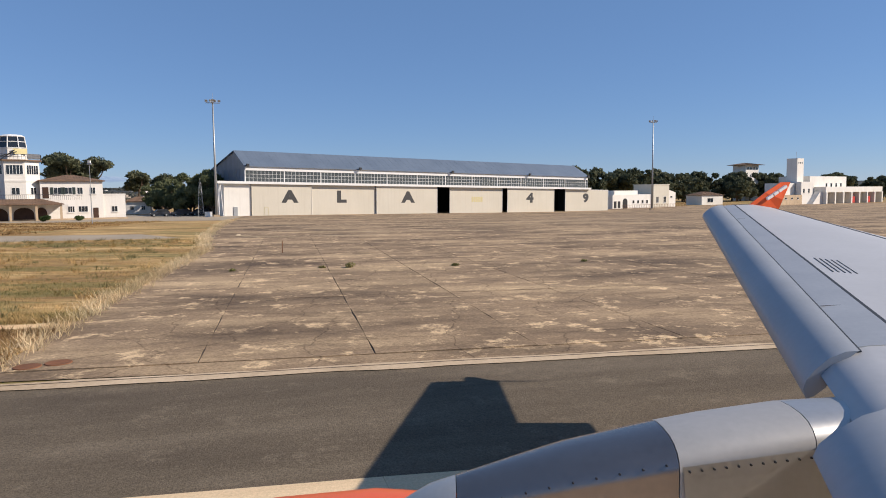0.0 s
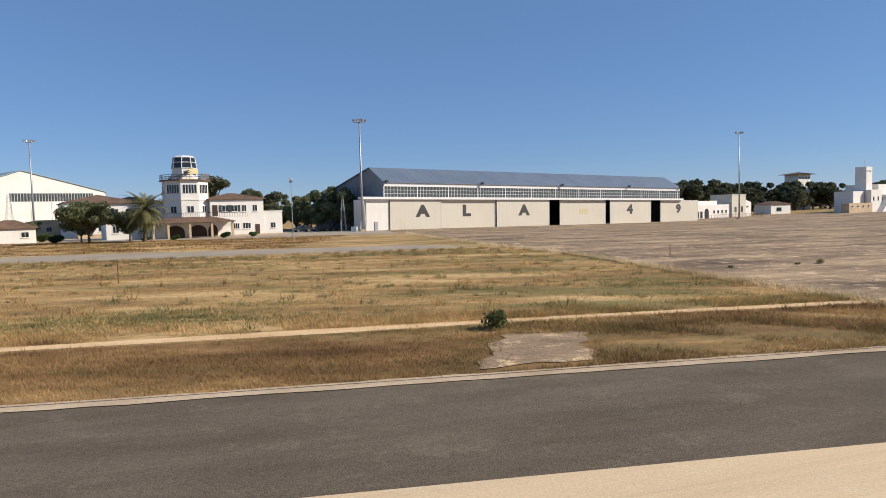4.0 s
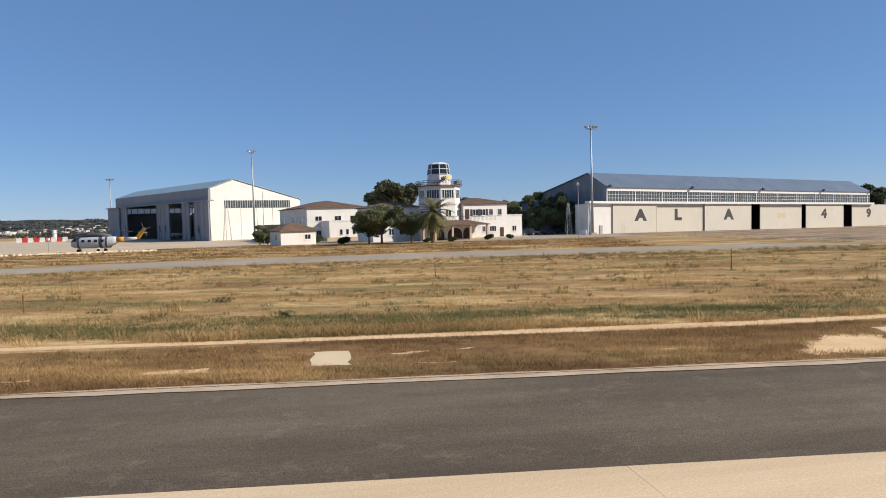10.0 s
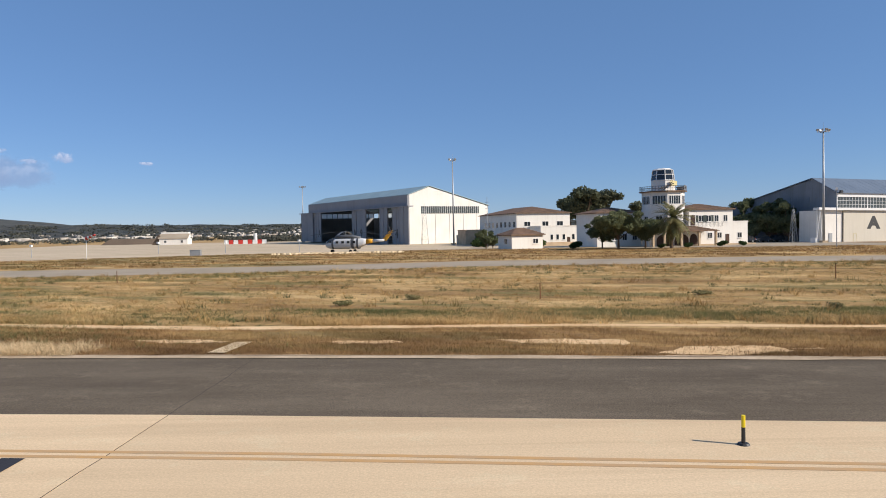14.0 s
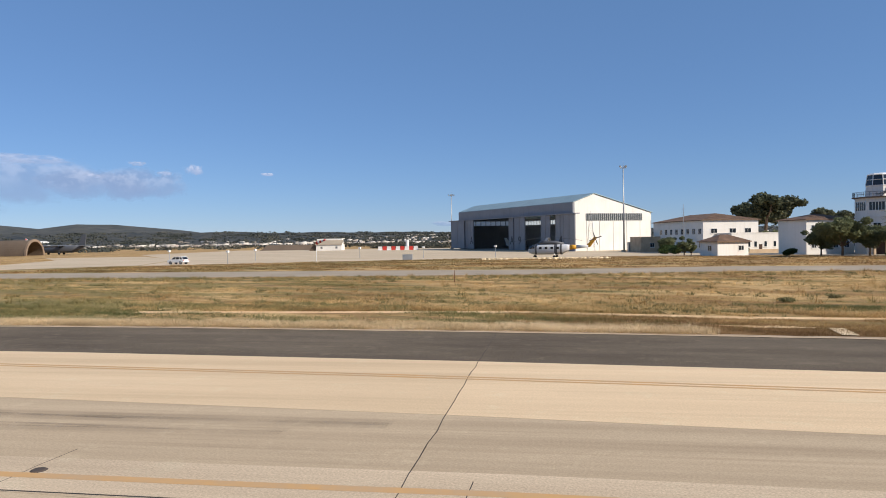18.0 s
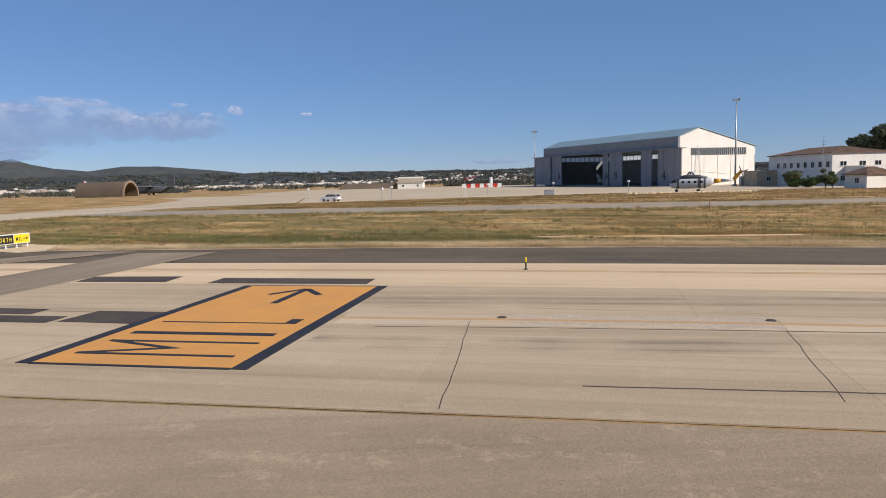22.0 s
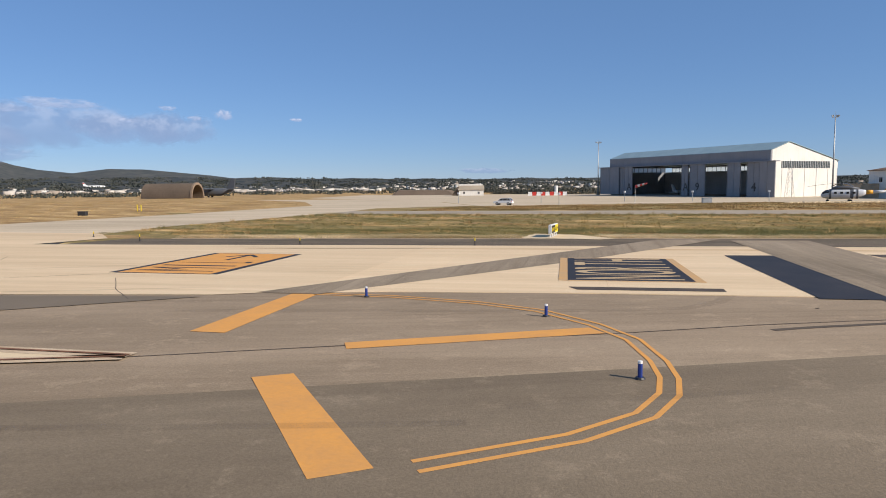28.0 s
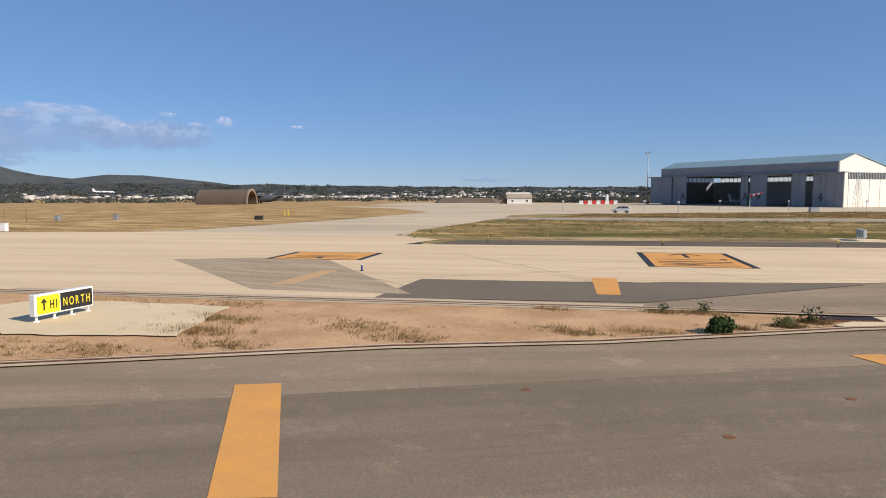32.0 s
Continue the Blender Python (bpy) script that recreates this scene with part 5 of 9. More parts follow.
for p, q in (((-130.3, -28.3), (-128.8, -35.6)), ((-138.8, -31.7), (-135.7, -39.2)), ((-123.4, -25.0), (-122.0, -30.2)), ((-148.6, -38.6), (-147.3, -43.6)), ((-114.6, -23.4), (-112.8, -30.0))):
    pts = [(p[0] + (q[0] - p[0]) * k / 10 + ck.uniform(-0.03, 0.03), p[1] + (q[1] - p[1]) * k / 10) for k in range(11)]
    tagged(mark("joint_crack", ribbon(pts, 0.02), M_JOINT, "dark crack across the pavement joint", 0.0475), group="joint cracks")

# worn tyre streaks and tar lines over the pavement
M_DARKRUB = mat("old_rubber_mark", (0.13, 0.10, 0.075), (0.085, 0.068, 0.05), 0.9, 0.6, 9.0, 0.15, spec=0.2)
M_SKID = bpy.data.materials.new("rubber_streak")
M_SKID.use_nodes = True
sn, sl = M_SKID.node_tree.nodes, M_SKID.node_tree.links
sg, sz, sr, tb, mx = (sn.new("ShaderNode" + k) for k in ("NewGeometry", "TexNoise", "MapRange", "BsdfTransparent", "MixShader"))
sz.inputs["Scale"].default_value, sz.inputs["Detail"].default_value = 0.3, 8
for k, q in zip((1, 2, 3, 4), (0.3, 0.65, 0.0, 0.13)):
    sr.inputs[k].default_value = q
sn["Principled BSDF"].inputs["Base Color"].default_value = (0.07, 0.055, 0.045, 1)
sn["Principled BSDF"].inputs["Roughness"].default_value = 0.9
sl.new(sg.outputs["Position"], sz.inputs["Vector"])
sl.new(sz.outputs[0], sr.inputs[0])
sl.new(sr.outputs[0], mx.inputs[0])
sl.new(tb.outputs[0], mx.inputs[1])
sl.new(sn["Principled BSDF"].outputs[0], mx.inputs[2])
sl.new(mx.outputs[0], sn["Material Output"].inputs[0])
sk = random.Random(9)
for pts, w in (([(-150, -31.5), (-142.3, -28.9), (-136, -26.7), (-129.8, -24.4), (-118, -20.8)], 0.5), ([(-148, -31.8), (-140, -29.0), (-130, -25.6), (-120, -22.3)], 0.35), ([(-142, -35.6), (-134.7, -33.1), (-130, -31.3), (-126.4, -29.8), (-118, -27.3)], 0.55),
               ([(-140, -35.9), (-133, -33.3), (-126, -30.7)], 0.4)):
    for off in (0.0, 0.28):
        tagged(mark("tyre_streak", ribbon([(x, y + off) for x, y in pts], w), M_SKID, "broad soft rubber streak along the taxiway", 0.0515 + off * 0.001 + w * 0.001), group="tyre streaks")
for k in range(26):
    x0 = sk.uniform(-120, -235)
    d0 = sk.uniform(3.5, 19)
    L = sk.uniform(14, 46)
    bend = sk.uniform(-0.004, 0.004)
    pts = [(x0 - L * q / 7, float(near_y(x0 - L * q / 7)) - d0 + bend * (L * q / 7) ** 2) for q in range(8)]
    pts = [p for p in pts if -232 < p[0] and p[1] > -66]
    if len(pts) > 2:
        tagged(mark("tyre_streak", ribbon(pts, sk.uniform(0.06, 0.16)), M_SKID, "faint dark rubber streak on the pavement", 0.0535 + k * 0.0001), group="tyre streaks")
for k in range(16):
    x0, y0 = sk.uniform(-150, -205), sk.uniform(-96, -62)
    L, hd = sk.uniform(10, 34), radians(sk.uniform(14, 40))
    pts = [(x0 + L * q / 7 * math.cos(hd) - 0.012 * (L * q / 7) ** 2 * math.sin(hd), y0 + L * q / 7 * math.sin(hd)) for q in range(8)]
    if any(inside_dirt for inside_dirt in [p[0] < -182 and -87 < p[1] < -66 for p in pts]):
        continue
    tagged(mark("tyre_streak", ribbon(pts, sk.uniform(0.12, 0.4)), M_SKID, "faint dark rubber streak on the pavement", 0.0535 + k * 0.0001), group="tyre streaks")
mark("curved_tyre_mark", ribbon([(-167.6, -49.3), (-167.9, -51.2), (-168.8, -53.0), (-170.6, -54.3), (-174, -56.0), (-180, -58.6), (-186, -61.4)], 0.55), M_SKID, "dark curved rubber mark on the grey asphalt", 0.04)
mark("curved_rubber_mark", ribbon([(-162.22, -48.09), (-161.88, -49.65), (-161.26, -51.3), (-161.6, -51.98), (-162.51, -53.06), (-163.6, -53.94), (-164.73, -54.77), (-165.91, -55.8)], 0.26), M_DARKRUB, "dark curved rubber mark leaving the navy panel", 0.041)
for cx, cy in [(-160.7, -54.85), (-160.33, -55.44), (-164.59, -51.16), (-157.39, -51.46), (-157.06, -51.53), (-156.52, -52.11), (-157.23, -50.81), (-156.9, -50.32)]:
    chip = [(cx + 0.1 * math.cos(k * 1.05) * ck.uniform(0.5, 1.2) , cy + 0.055 * math.sin(k * 1.05) * ck.uniform(0.4, 1.2)) for k in range(6)]
    tagged(mark("broken_chip", chip, M_JOINT, "small dark broken-out chip in the asphalt", 0.042), group="asphalt chips")
for pts, w in (([(-211.4, -68.6), (-210.4, -67.6), (-206.0, -63.0), (-200.9, -57.8), (-194, -51.2)], 0.09), ([(-214.1, -64.6), (-209.2, -59.8), (-203.4, -54.5), (-195, -47.6)], 0.06), ([(-213.0, -51.6), (-205.2, -58.0), (-199.9, -62.7)], 0.07),
               ([(-206.0, -58.6), (-203, -60.8), (-199.6, -63.6)], 0.07), ([(-214.4, -65.0), (-209.7, -67.7), (-206.3, -69.7)], 0.07), ([(-196, -56), (-192.5, -58.6), (-189.6, -60.2)], 0.06)):
    fine_pts = []
    for p, q in zip(pts, pts[1:]):
        for k in range(8):
            fine_pts.append((p[0] + (q[0] - p[0]) * k / 8 + ck.uniform(-0.02, 0.02), p[1] + (q[1] - p[1]) * k / 8 + ck.uniform(-0.02, 0.02)))
    tagged(mark("tar_seam", ribbon(fine_pts + [pts[-1]], w * 0.55), M_BROWNPAINT, "dark cracked seam in the pale concrete", 0.0545), group="concrete seams")


# ---- buildings ----
def window(parent, x, y, z, w, h, mt=None, frame_mat=None, sill=True, bars=1, inset=0.12):
    """A window set into a wall that faces -y: glass, frame, sill and glazing bars."""
    W_ = part("window", blk(x, x + w, y - 0.02, y + inset, z, z + h), mt or M_GLASS, parent)
    bm = bmesh.new()
    fm = frame_mat or M_WHITEMETAL
    t = 0.07
    for a in ((x, x + w, z, z + t), (x, x + w, z + h - t, z + h), (x, x + t, z + t, z + h - t), (x + w - t, x + w, z + t, z + h - t)):
        box(bm, a[0], a[1], y - 0.05, y - 0.021, a[2], a[3])
    for k in range(bars):
        xm = x + w * (k + 1) / (bars + 1)
        box(bm, xm - 0.03, xm + 0.03, y - 0.05, y - 0.021, z + t, z + h - t)
    part("window_frame", bm, fm, W_)
    if sill:
        part("sill", blk(x - 0.08, x + w + 0.08, y - 0.16, y - 0.003, z - 0.1, z), M_WHITE, W_)
    return W_


def hip_roof(parent, x0, x1, y0, y1, z, rise, over=0.5, mt=None, thick=0.18):
    """A hipped tile roof with overhanging eaves and raised tile rolls."""
    mt = mt or M_TILE
    x0, x1, y0, y1 = x0 - over, x1 + over, y0 - over, y1 + over
    half = min(x1 - x0, y1 - y0) / 2
    if x1 - x0 >= y1 - y0:
        r = [(x0 + half, (y0 + y1) / 2), (x1 - half, (y0 + y1) / 2)]
    else:
        r = [((x0 + x1) / 2, y0 + half), ((x0 + x1) / 2, y1 - half)]
    bm = bmesh.new()
    c = [(x0, y0), (x1, y0), (x1, y1), (x0, y1)]
    lo = [bm.verts.new((*p, z)) for p in c]
    hi = [bm.verts.new((*p, z + thick)) for p in c]
    a, b = [bm.verts.new((*p, z + rise + thick)) for p in r]
    bm.faces.new(lo[::-1])
    for i in range(4):
        bm.faces.new((lo[i], lo[(i + 1) % 4], hi[(i + 1) % 4], hi[i]))
    if x1 - x0 >= y1 - y0:
        for f in ((hi[0], hi[1], b, a), (hi[2], hi[3], a, b), (hi[1], hi[2], b), (hi[3], hi[0], a)):
            bm.faces.new(f)
    else:
        for f in ((hi[1], hi[2], b, a), (hi[3], hi[0], a, b), (hi[0], hi[1], a), (hi[2], hi[3], b)):
            bm.faces.new(f)
    roof = part("roof", bm, mt, parent, "weathered terracotta tile roof")
    rolls = bmesh.new()
    for p, q in ((hi, None),):
        k = x0 + 0.35
        while k < x1 - 0.3:      # tile rolls on the front slope
            if x1 - x0 >= y1 - y0:
                d = min(1.0, (k - x0) / half, (x1 - k) / half)
            else:
                d = min(1.0, 1 - abs(k - (x0 + x1) / 2) / half)
            if d > 0.06:
                bar(rolls, (k, y0 + 0.02, z + thick), (k, y0 + half * d, z + thick + rise * d), 0.06, n=4)
            k += 0.55
    if len(rolls.verts):
        part("tile_roll", rolls, mt, roof)
    else:
        rolls.free()
    return roof


def tower_building():
    T = thing("tower_building", pose(-90.5, 133.0, float(gz(-90, 133)) - 0.1, 0, 0, 33), "old white control tower building with terracotta roofs", "building")
    # two-storey wings
    for nm, x0, x1, h in (("right_wing", 9.6, 21.2, 8.1), ("left_wing", -10.2, 1.2, 7.7)):
        y0 = 1.0 if x0 > 0 else 7.0
        w = part(nm, blk(x0, x1, y0, y0 + 10.0, 0, h), M_WHITE, T, "white rendered two-storey wing")
        hip_roof(w, x0, x1, y0, y0 + 10.0, h, 1.3)
        part("string_course", blk(x0, x1, y0 - 0.1, y0 - 0.003, h - 0.35, h - 0.15), M_WHITE, w)
    rw, lw = T.children[0], T.children[1]
    for x, wd in ((12.0, 1.5), (13.9, 1.5), (16.3, 1.1), (18.7, 1.1)):
        window(rw, x, 1.0, 5.4, wd, 1.45, bars=1)
        if wd > 1.2:
            for s in (x - 0.62, x + wd + 0.02):
                part("shutter", blk(s, s + 0.6, 0.93, 0.985, 5.4, 6.85), M_SHUTTER, rw, "dark green louvred shutter")
    for x, wd in ((14.4, 1.3), (16.4, 1.8)):
        window(rw, x, 1.0, 1.6, wd, 1.3, bars=2)
    part("door", blk(19.2, 20.2, 0.93, 1.1, 0.1, 2.5), M_DARKWOOD, rw, "dark wooden door")
    part("balcony_door", blk(10.0, 11.1, 0.94, 1.1, 4.6, 6.9), M_DARKWOOD, rw)
    for i in range(4):
        x = -9.0 + i * 2.6
        window(lw, x, 7.0, 5.2, 1.3, 1.4)
        window(lw, x, 7.0, 1.5, 1.2, 1.5)
    low = part("low_block", blk(21.2, 25.6, 1.4, 10, 0, 5.2), M_WHITE, T, "white single-storey end block")
    window(low, 22.8, 1.4, 1.5, 1.2, 1.3)
    part("parapet", blk(21.1, 25.7, 1.3, 10.1, 5.2, 5.45), M_WHITE, low)
    part("terrace_step", blk(4.0, 25.6, -1.2, 1.0, -0.3, 0.35), M_STONE, T, "low stone terrace")

    # the tower: an octagonal shaft with a glazed ring, a deck and a cab
    cx, cy, R_ = 5.35, 4.6, 4.75

    def octo(r, z0, z1, r1=None, n=8, turn=22.5):
        bm = bmesh.new()
        ring = lambda rr, z: [Vector((cx + rr * math.cos(radians(turn + i * 360 / n)), cy + rr * math.sin(radians(turn + i * 360 / n)), z)) for i in range(n)]
        return loft(bm, [ring(r, z0), ring(r1 or r, z1)])

    sh = part("shaft", octo(R_, 0, 12.2), M_WHITE, T, "white octagonal tower shaft")
    part("string_course", octo(R_ + 0.12, 8.0, 8.35), M_WHITE, sh)
    ap_ = R_ * math.cos(radians(22.5))
    for k in range(8):
        m = Matrix.Translation((cx, cy, 0)) @ pose(0, 0, 0, 0, 0, k * 45)
        for z, h, w in ((9.45, 1.95, 2.9), (5.35, 1.5, 1.4)):
            W_ = part("window", box(bmesh.new(), -w / 2, w / 2, -ap_ - 0.02, -ap_ + 0.1, z, z + h, m), M_GLASS, sh)
            bm = bmesh.new()
            nb = 4 if w > 2 else 1
            for j in range(nb + 2):
                xm = -w / 2 + w * j / (nb + 1)
                box(bm, xm - 0.04, xm + 0.04, -ap_ - 0.06, -ap_ - 0.021, z, z + h, m)
            for zz in (z, z + h - 0.08):
                box(bm, -w / 2, w / 2, -ap_ - 0.06, -ap_ - 0.021, zz, zz + 0.08, m)
            part("window_frame", bm, M_WHITEMETAL, W_)
    part("cornice", octo(R_ + 0.6, 12.2, 12.45), M_TILE, T, "brown tiled cornice under the deck")
    rail = bmesh.new()
    for k in range(8):
        a0, a1 = radians(22.5 + k * 45), radians(22.5 + k * 45 + 45)
        for z in (13.0, 13.5):
            bar(rail, (cx + 5.2 * math.cos(a0), cy + 5.2 * math.sin(a0), z), (cx + 5.2 * math.cos(a1), cy + 5.2 * math.sin(a1), z), 0.04)
        for j in range(6):
            q = Vector((cx + 5.2 * math.cos(a0), cy + 5.2 * math.sin(a0), 0)).lerp(Vector((cx + 5.2 * math.cos(a1), cy + 5.2 * math.sin(a1), 0)), j / 6)
            bar(rail, (q.x, q.y, 12.5), (q.x, q.y, 13.5), 0.03, n=4)
    part("deck_railing", rail, M_BLACKMETAL, T, "dark metal deck railing")
    cab = part("cab_base", octo(2.75, 12.45, 14.9, 2.55), M_WHITE, T, "white control cab base")
    part("cab_glazing", octo(2.57, 14.9, 17.3, 2.2), M_GLASS, T, "dark tinted control cab glazing")
    bm = bmesh.new()
    for i in range(8):
        a = radians(22.5 + i * 45)
        bar(bm, (cx + 2.61 * math.cos(a), cy + 2.61 * math.sin(a), 14.9), (cx + 2.24 * math.cos(a), cy + 2.24 * math.sin(a), 17.3), 0.1)
        b = radians(22.5 + i * 45 + 45)
        for z, r in ((14.95, 2.61), (16.2, 2.42), (17.25, 2.26)):
            bar(bm, (cx + r * math.cos(a), cy + r * math.sin(a), z), (cx + r * math.cos(b), cy + r * math.sin(b), z), 0.08)
    part("cab_frame", bm, M_WHITEMETAL, T)
    part("cab_roof", octo(2.4, 17.3, 17.65, 1.7), M_WHITEMETAL, T)
    for k in (6, 7):
        a0, a1 = radians(22.5 + k * 45 + 3), radians(22.5 + k * 45 + 42)
        p0, p1 = Vector((cx + 5.17 * math.cos(a0), cy + 5.17 * math.sin(a0), 12.6)), Vector((cx + 5.17 * math.cos(a1), cy + 5.17 * math.sin(a1), 12.6))
        bm = bmesh.new()
        lo_ = [bm.verts.new(p0), bm.verts.new(p1), bm.verts.new(p1 + Vector((0, 0, 1.05))), bm.verts.new(p0 + Vector((0, 0, 1.05)))]
        bm.faces.new(lo_)
        bmesh.ops.solidify(bm, geom=bm.faces[:], thickness=0.04)
        part("rail_panel", bm, M_GREYDOOR, T, "dark grey railing panel")
    part("banner", box(bmesh.new(), -1.2, 1.5, -2.66, -2.6, -0.6, 0.5, pose(cx, cy, 14.25, 0, 0, 24)), M_YELLOWPAINT, T, "yellow cloth banner on the railing")
    bm = bmesh.new()
    for k in range(2):
        box(bm, -1.9, 1.9, -0.06, 0.06, -0.1, 0.1, pose(cx - 1.2, cy - 3.2, 13.3 + 0.2 * k, 0, -38 + 20 * k, 0))
    part("stair_stringer", bm, M_BLACKMETAL, T)
    # portico with arches before the tower
    por = part("portico_wall", blk(-1.8, 11.6, -0.5, 0.0, 0, 3.2), M_WHITE, T)
    for x, w in ((0.2, 3.6), (4.7, 3.6), (8.6, 2.0)):
        bm = bmesh.new()
        pts = [(x, 0.1), (x + w, 0.1)] + [(x + w / 2 + w / 2 * math.cos(radians(a)), 1.4 + 1.35 * math.sin(radians(a))) for a in range(0, 181, 20)]
        prism(bm, pts, -0.56, -0.503)
        part("arched_doorway", bm, M_DARKWOOD, por, "dark wooden arched doorway")
    for f in ((-3.0, 13.2, -4.3),):
        hip = hip_roof(T, -3.0, 13.2, -4.0, 3.0, 3.3, 1.0, 0.3)
    post = finish(blk(-0.22, 0.22, -0.22, 0.22, -0.1, 3.3), "portico_pier", M_STONE)
    for x in (-2.8, 0.0, 4.2, 8.6, 12.9):
        share("portico_pier", post, T, pose(x, -3.8, 0))
    part("terrace_floor", blk(-3.2, 13.4, -4.4, 1.0, -0.4, 0.12), M_STONE, T)
    bm = bmesh.new()
    for x in [v * 0.35 - 3 for v in range(58)]:
        bar(bm, (x, -0.9, 4.25), (x, -0.9, 5.3), 0.025, n=4)
    box(bm, -3.1, 13.2, -0.94, -0.86, 5.3, 5.38)
    part("balcony_railing", bm, M_BLACKMETAL, T, "dark balcony railing over the portico")


def low_annex():
    """A flat-roofed white block set back between the villa and the tower building."""
    T = thing("annex_building", pose(-119.1, 155.2, float(gz(-119, 155)) - 0.1, 0, 0, 33), "low white flat-roofed annex with small dark windows", "building")
    w = part("wall", blk(0, 15, 0, 8, 0, 5.1), M_WHITE, T)
    part("parapet", blk(-0.08, 15.08, -0.08, 8.08, 5.1, 5.32), M_WHITE, T)
    part("roof_slab", blk(0.3, 14.7, 0.3, 7.7, 5.32, 5.36), M_STRIP, T, "grey flat roof")
    for x in (2.7, 4.4, 6.2, 9.0, 11.6):
        window(w, x, 0.0, 1.6, 0.85, 1.5, bars=0)
    part("door", blk(7.6, 8.5, -0.06, 0.12, 0.1, 2.3), M_DARKWOOD, T, "dark wooden door")
    part("base_wall", blk(-2.0, 11.0, -4.4, -4.1, -0.1, 1.1), M_STONE, T, "low stone garden wall")
    part("base_wall", blk(-2.0, -1.7, -4.1, 0.0, -0.1, 1.1), M_STONE, T, "low stone garden wall")


M_SHUTTER = paint("dark_green_shutter_paint", (0.03, 0.045, 0.04), 0.6)
M_DARKWOOD = mat("dark_stained_wood", (0.075, 0.04, 0.025), (0.045, 0.025, 0.016), 0.6, 1.5, 10.0, 0.2)
tower_building()
low_annex()


def plain_house(name, x, y, ang, L, D, h, rise, wins, label, roof=True, mt=None, category="house", group=""):
    """A rendered house: x along its front, y into it; wins: rows of (x, z, w, h) on the front and ('s', y, z, w, h) on the left end."""
    T = thing(name, pose(x, y, float(gz(x, y)) - 0.1, 0, 0, ang), label, category, group)
    wall = part("wall", blk(0, L, 0, D, 0, h), mt or M_WHITE, T)
    for w in wins:
        if w[0] == "s":
            _, yy, z, ww, hh = w
            q = part("window", blk(-0.02, 0.1, yy, yy + ww, z, z + hh), M_GLASS, wall)
            bm = bmesh.new()
            for a in ((yy, yy + 0.06), (yy + ww - 0.06, yy + ww), (yy + ww / 2 - 0.03, yy + ww / 2 + 0.03)):
                box(bm, -0.05, -0.021, a[0], a[1], z, z + hh)
            part("window_frame", bm, M_WHITEMETAL, q)
        else:
            window(wall, w[0], 0.0, w[1], w[2], w[3])
    if roof:
        hip_roof(T, 0, L, 0, D, h, rise)
    else:
        part("parapet", blk(-0.08, L + 0.08, -0.08, D + 0.08, h, h + 0.25), mt or M_WHITE, T)
    return T


plain_house("house", -126.4, 159.6, 33, 16.0, 31, 8.9, 2.0, [(2.2, 5.4, 1.9, 1.3), (7.6, 5.4, 1.9, 1.3), (12.0, 5.4, 1.9, 1.3), (2.4, 1.4, 1.4, 1.5), (7.8, 1.4, 1.4, 1.5)] +
            [("s", 1.0 + k * 3.4, 5.2, 1.5, 1.5) for k in range(8)] + [("s", 1.0 + k * 4.4, 1.5, 1.3, 1.5) for k in range(5)],
            "white two-storey house with terracotta hipped roof")
plain_house("hut", -120.3, 122.7, 42, 8.0, 6.0, 3.1, 1.5, [(5.4, 1.25, 1.4, 1.1), ("s", 2.0, 1.25, 1.2, 1.1)], "small white hut with tiled hipped roof", category="hut")
plain_house("white_shed", -90.3, 191.5, 15, 6.6, 5.0, 3.6, 1.3, [(1.2, 1.2, 1.0, 1.2), (4.2, 1.2, 1.0, 1.2)], "small white shed with pitched roof among trees", category="shed")
plain_house("low_annexe", -146.0, 178.0, 33, 12.0, 8.0, 4.6, 0, [(3.0, 1.5, 1.4, 1.4)], "low grey-white flat-roofed annexe by the hangar", False, M_STONE, "building")
def far_shed():
    T = thing("far_shed", pose(-334.6, 263.8, float(gz(-334, 263)) - 0.1, 0, 0, 24), "white shed with grey pitched roof on the far apron", "shed")
    w = part("wall", blk(1.6, 15.6, 0, 9, 0, 3.3), M_WHITE, T)
    for x in (4.0, 12.2):
        window(w, x, 0.0, 1.1, 1.2, 1.3, M_DARK, sill=False)
    sl = bmesh.new()
    prism(sl, [(-0.4, 3.2), (4.4, 5.6), (4.4, 5.8), (-0.4, 3.4)], 1.0, 15.9)
    r = part("roof_slope", sl, M_STRIP, T, "dusty grey roof slope")
    r.matrix_basis = Matrix(((0, 1, 0, 0), (1, 0, 0, 0), (0, 0, 1, 0), (0, 0, 0, 1)))
    part("upper_wall", blk(1.3, 15.0, 4.5, 9, 3.303, 6.6), M_WHITE, T, "white upper wall behind the roof")
    part("side_annexe", prism(bmesh.new(), [(-2.6, 0), (1.597, 0), (1.597, 5.0), (0.6, 5.0)], 1.0, 8.0), M_BROWN, T, "dark sloping side annexe")


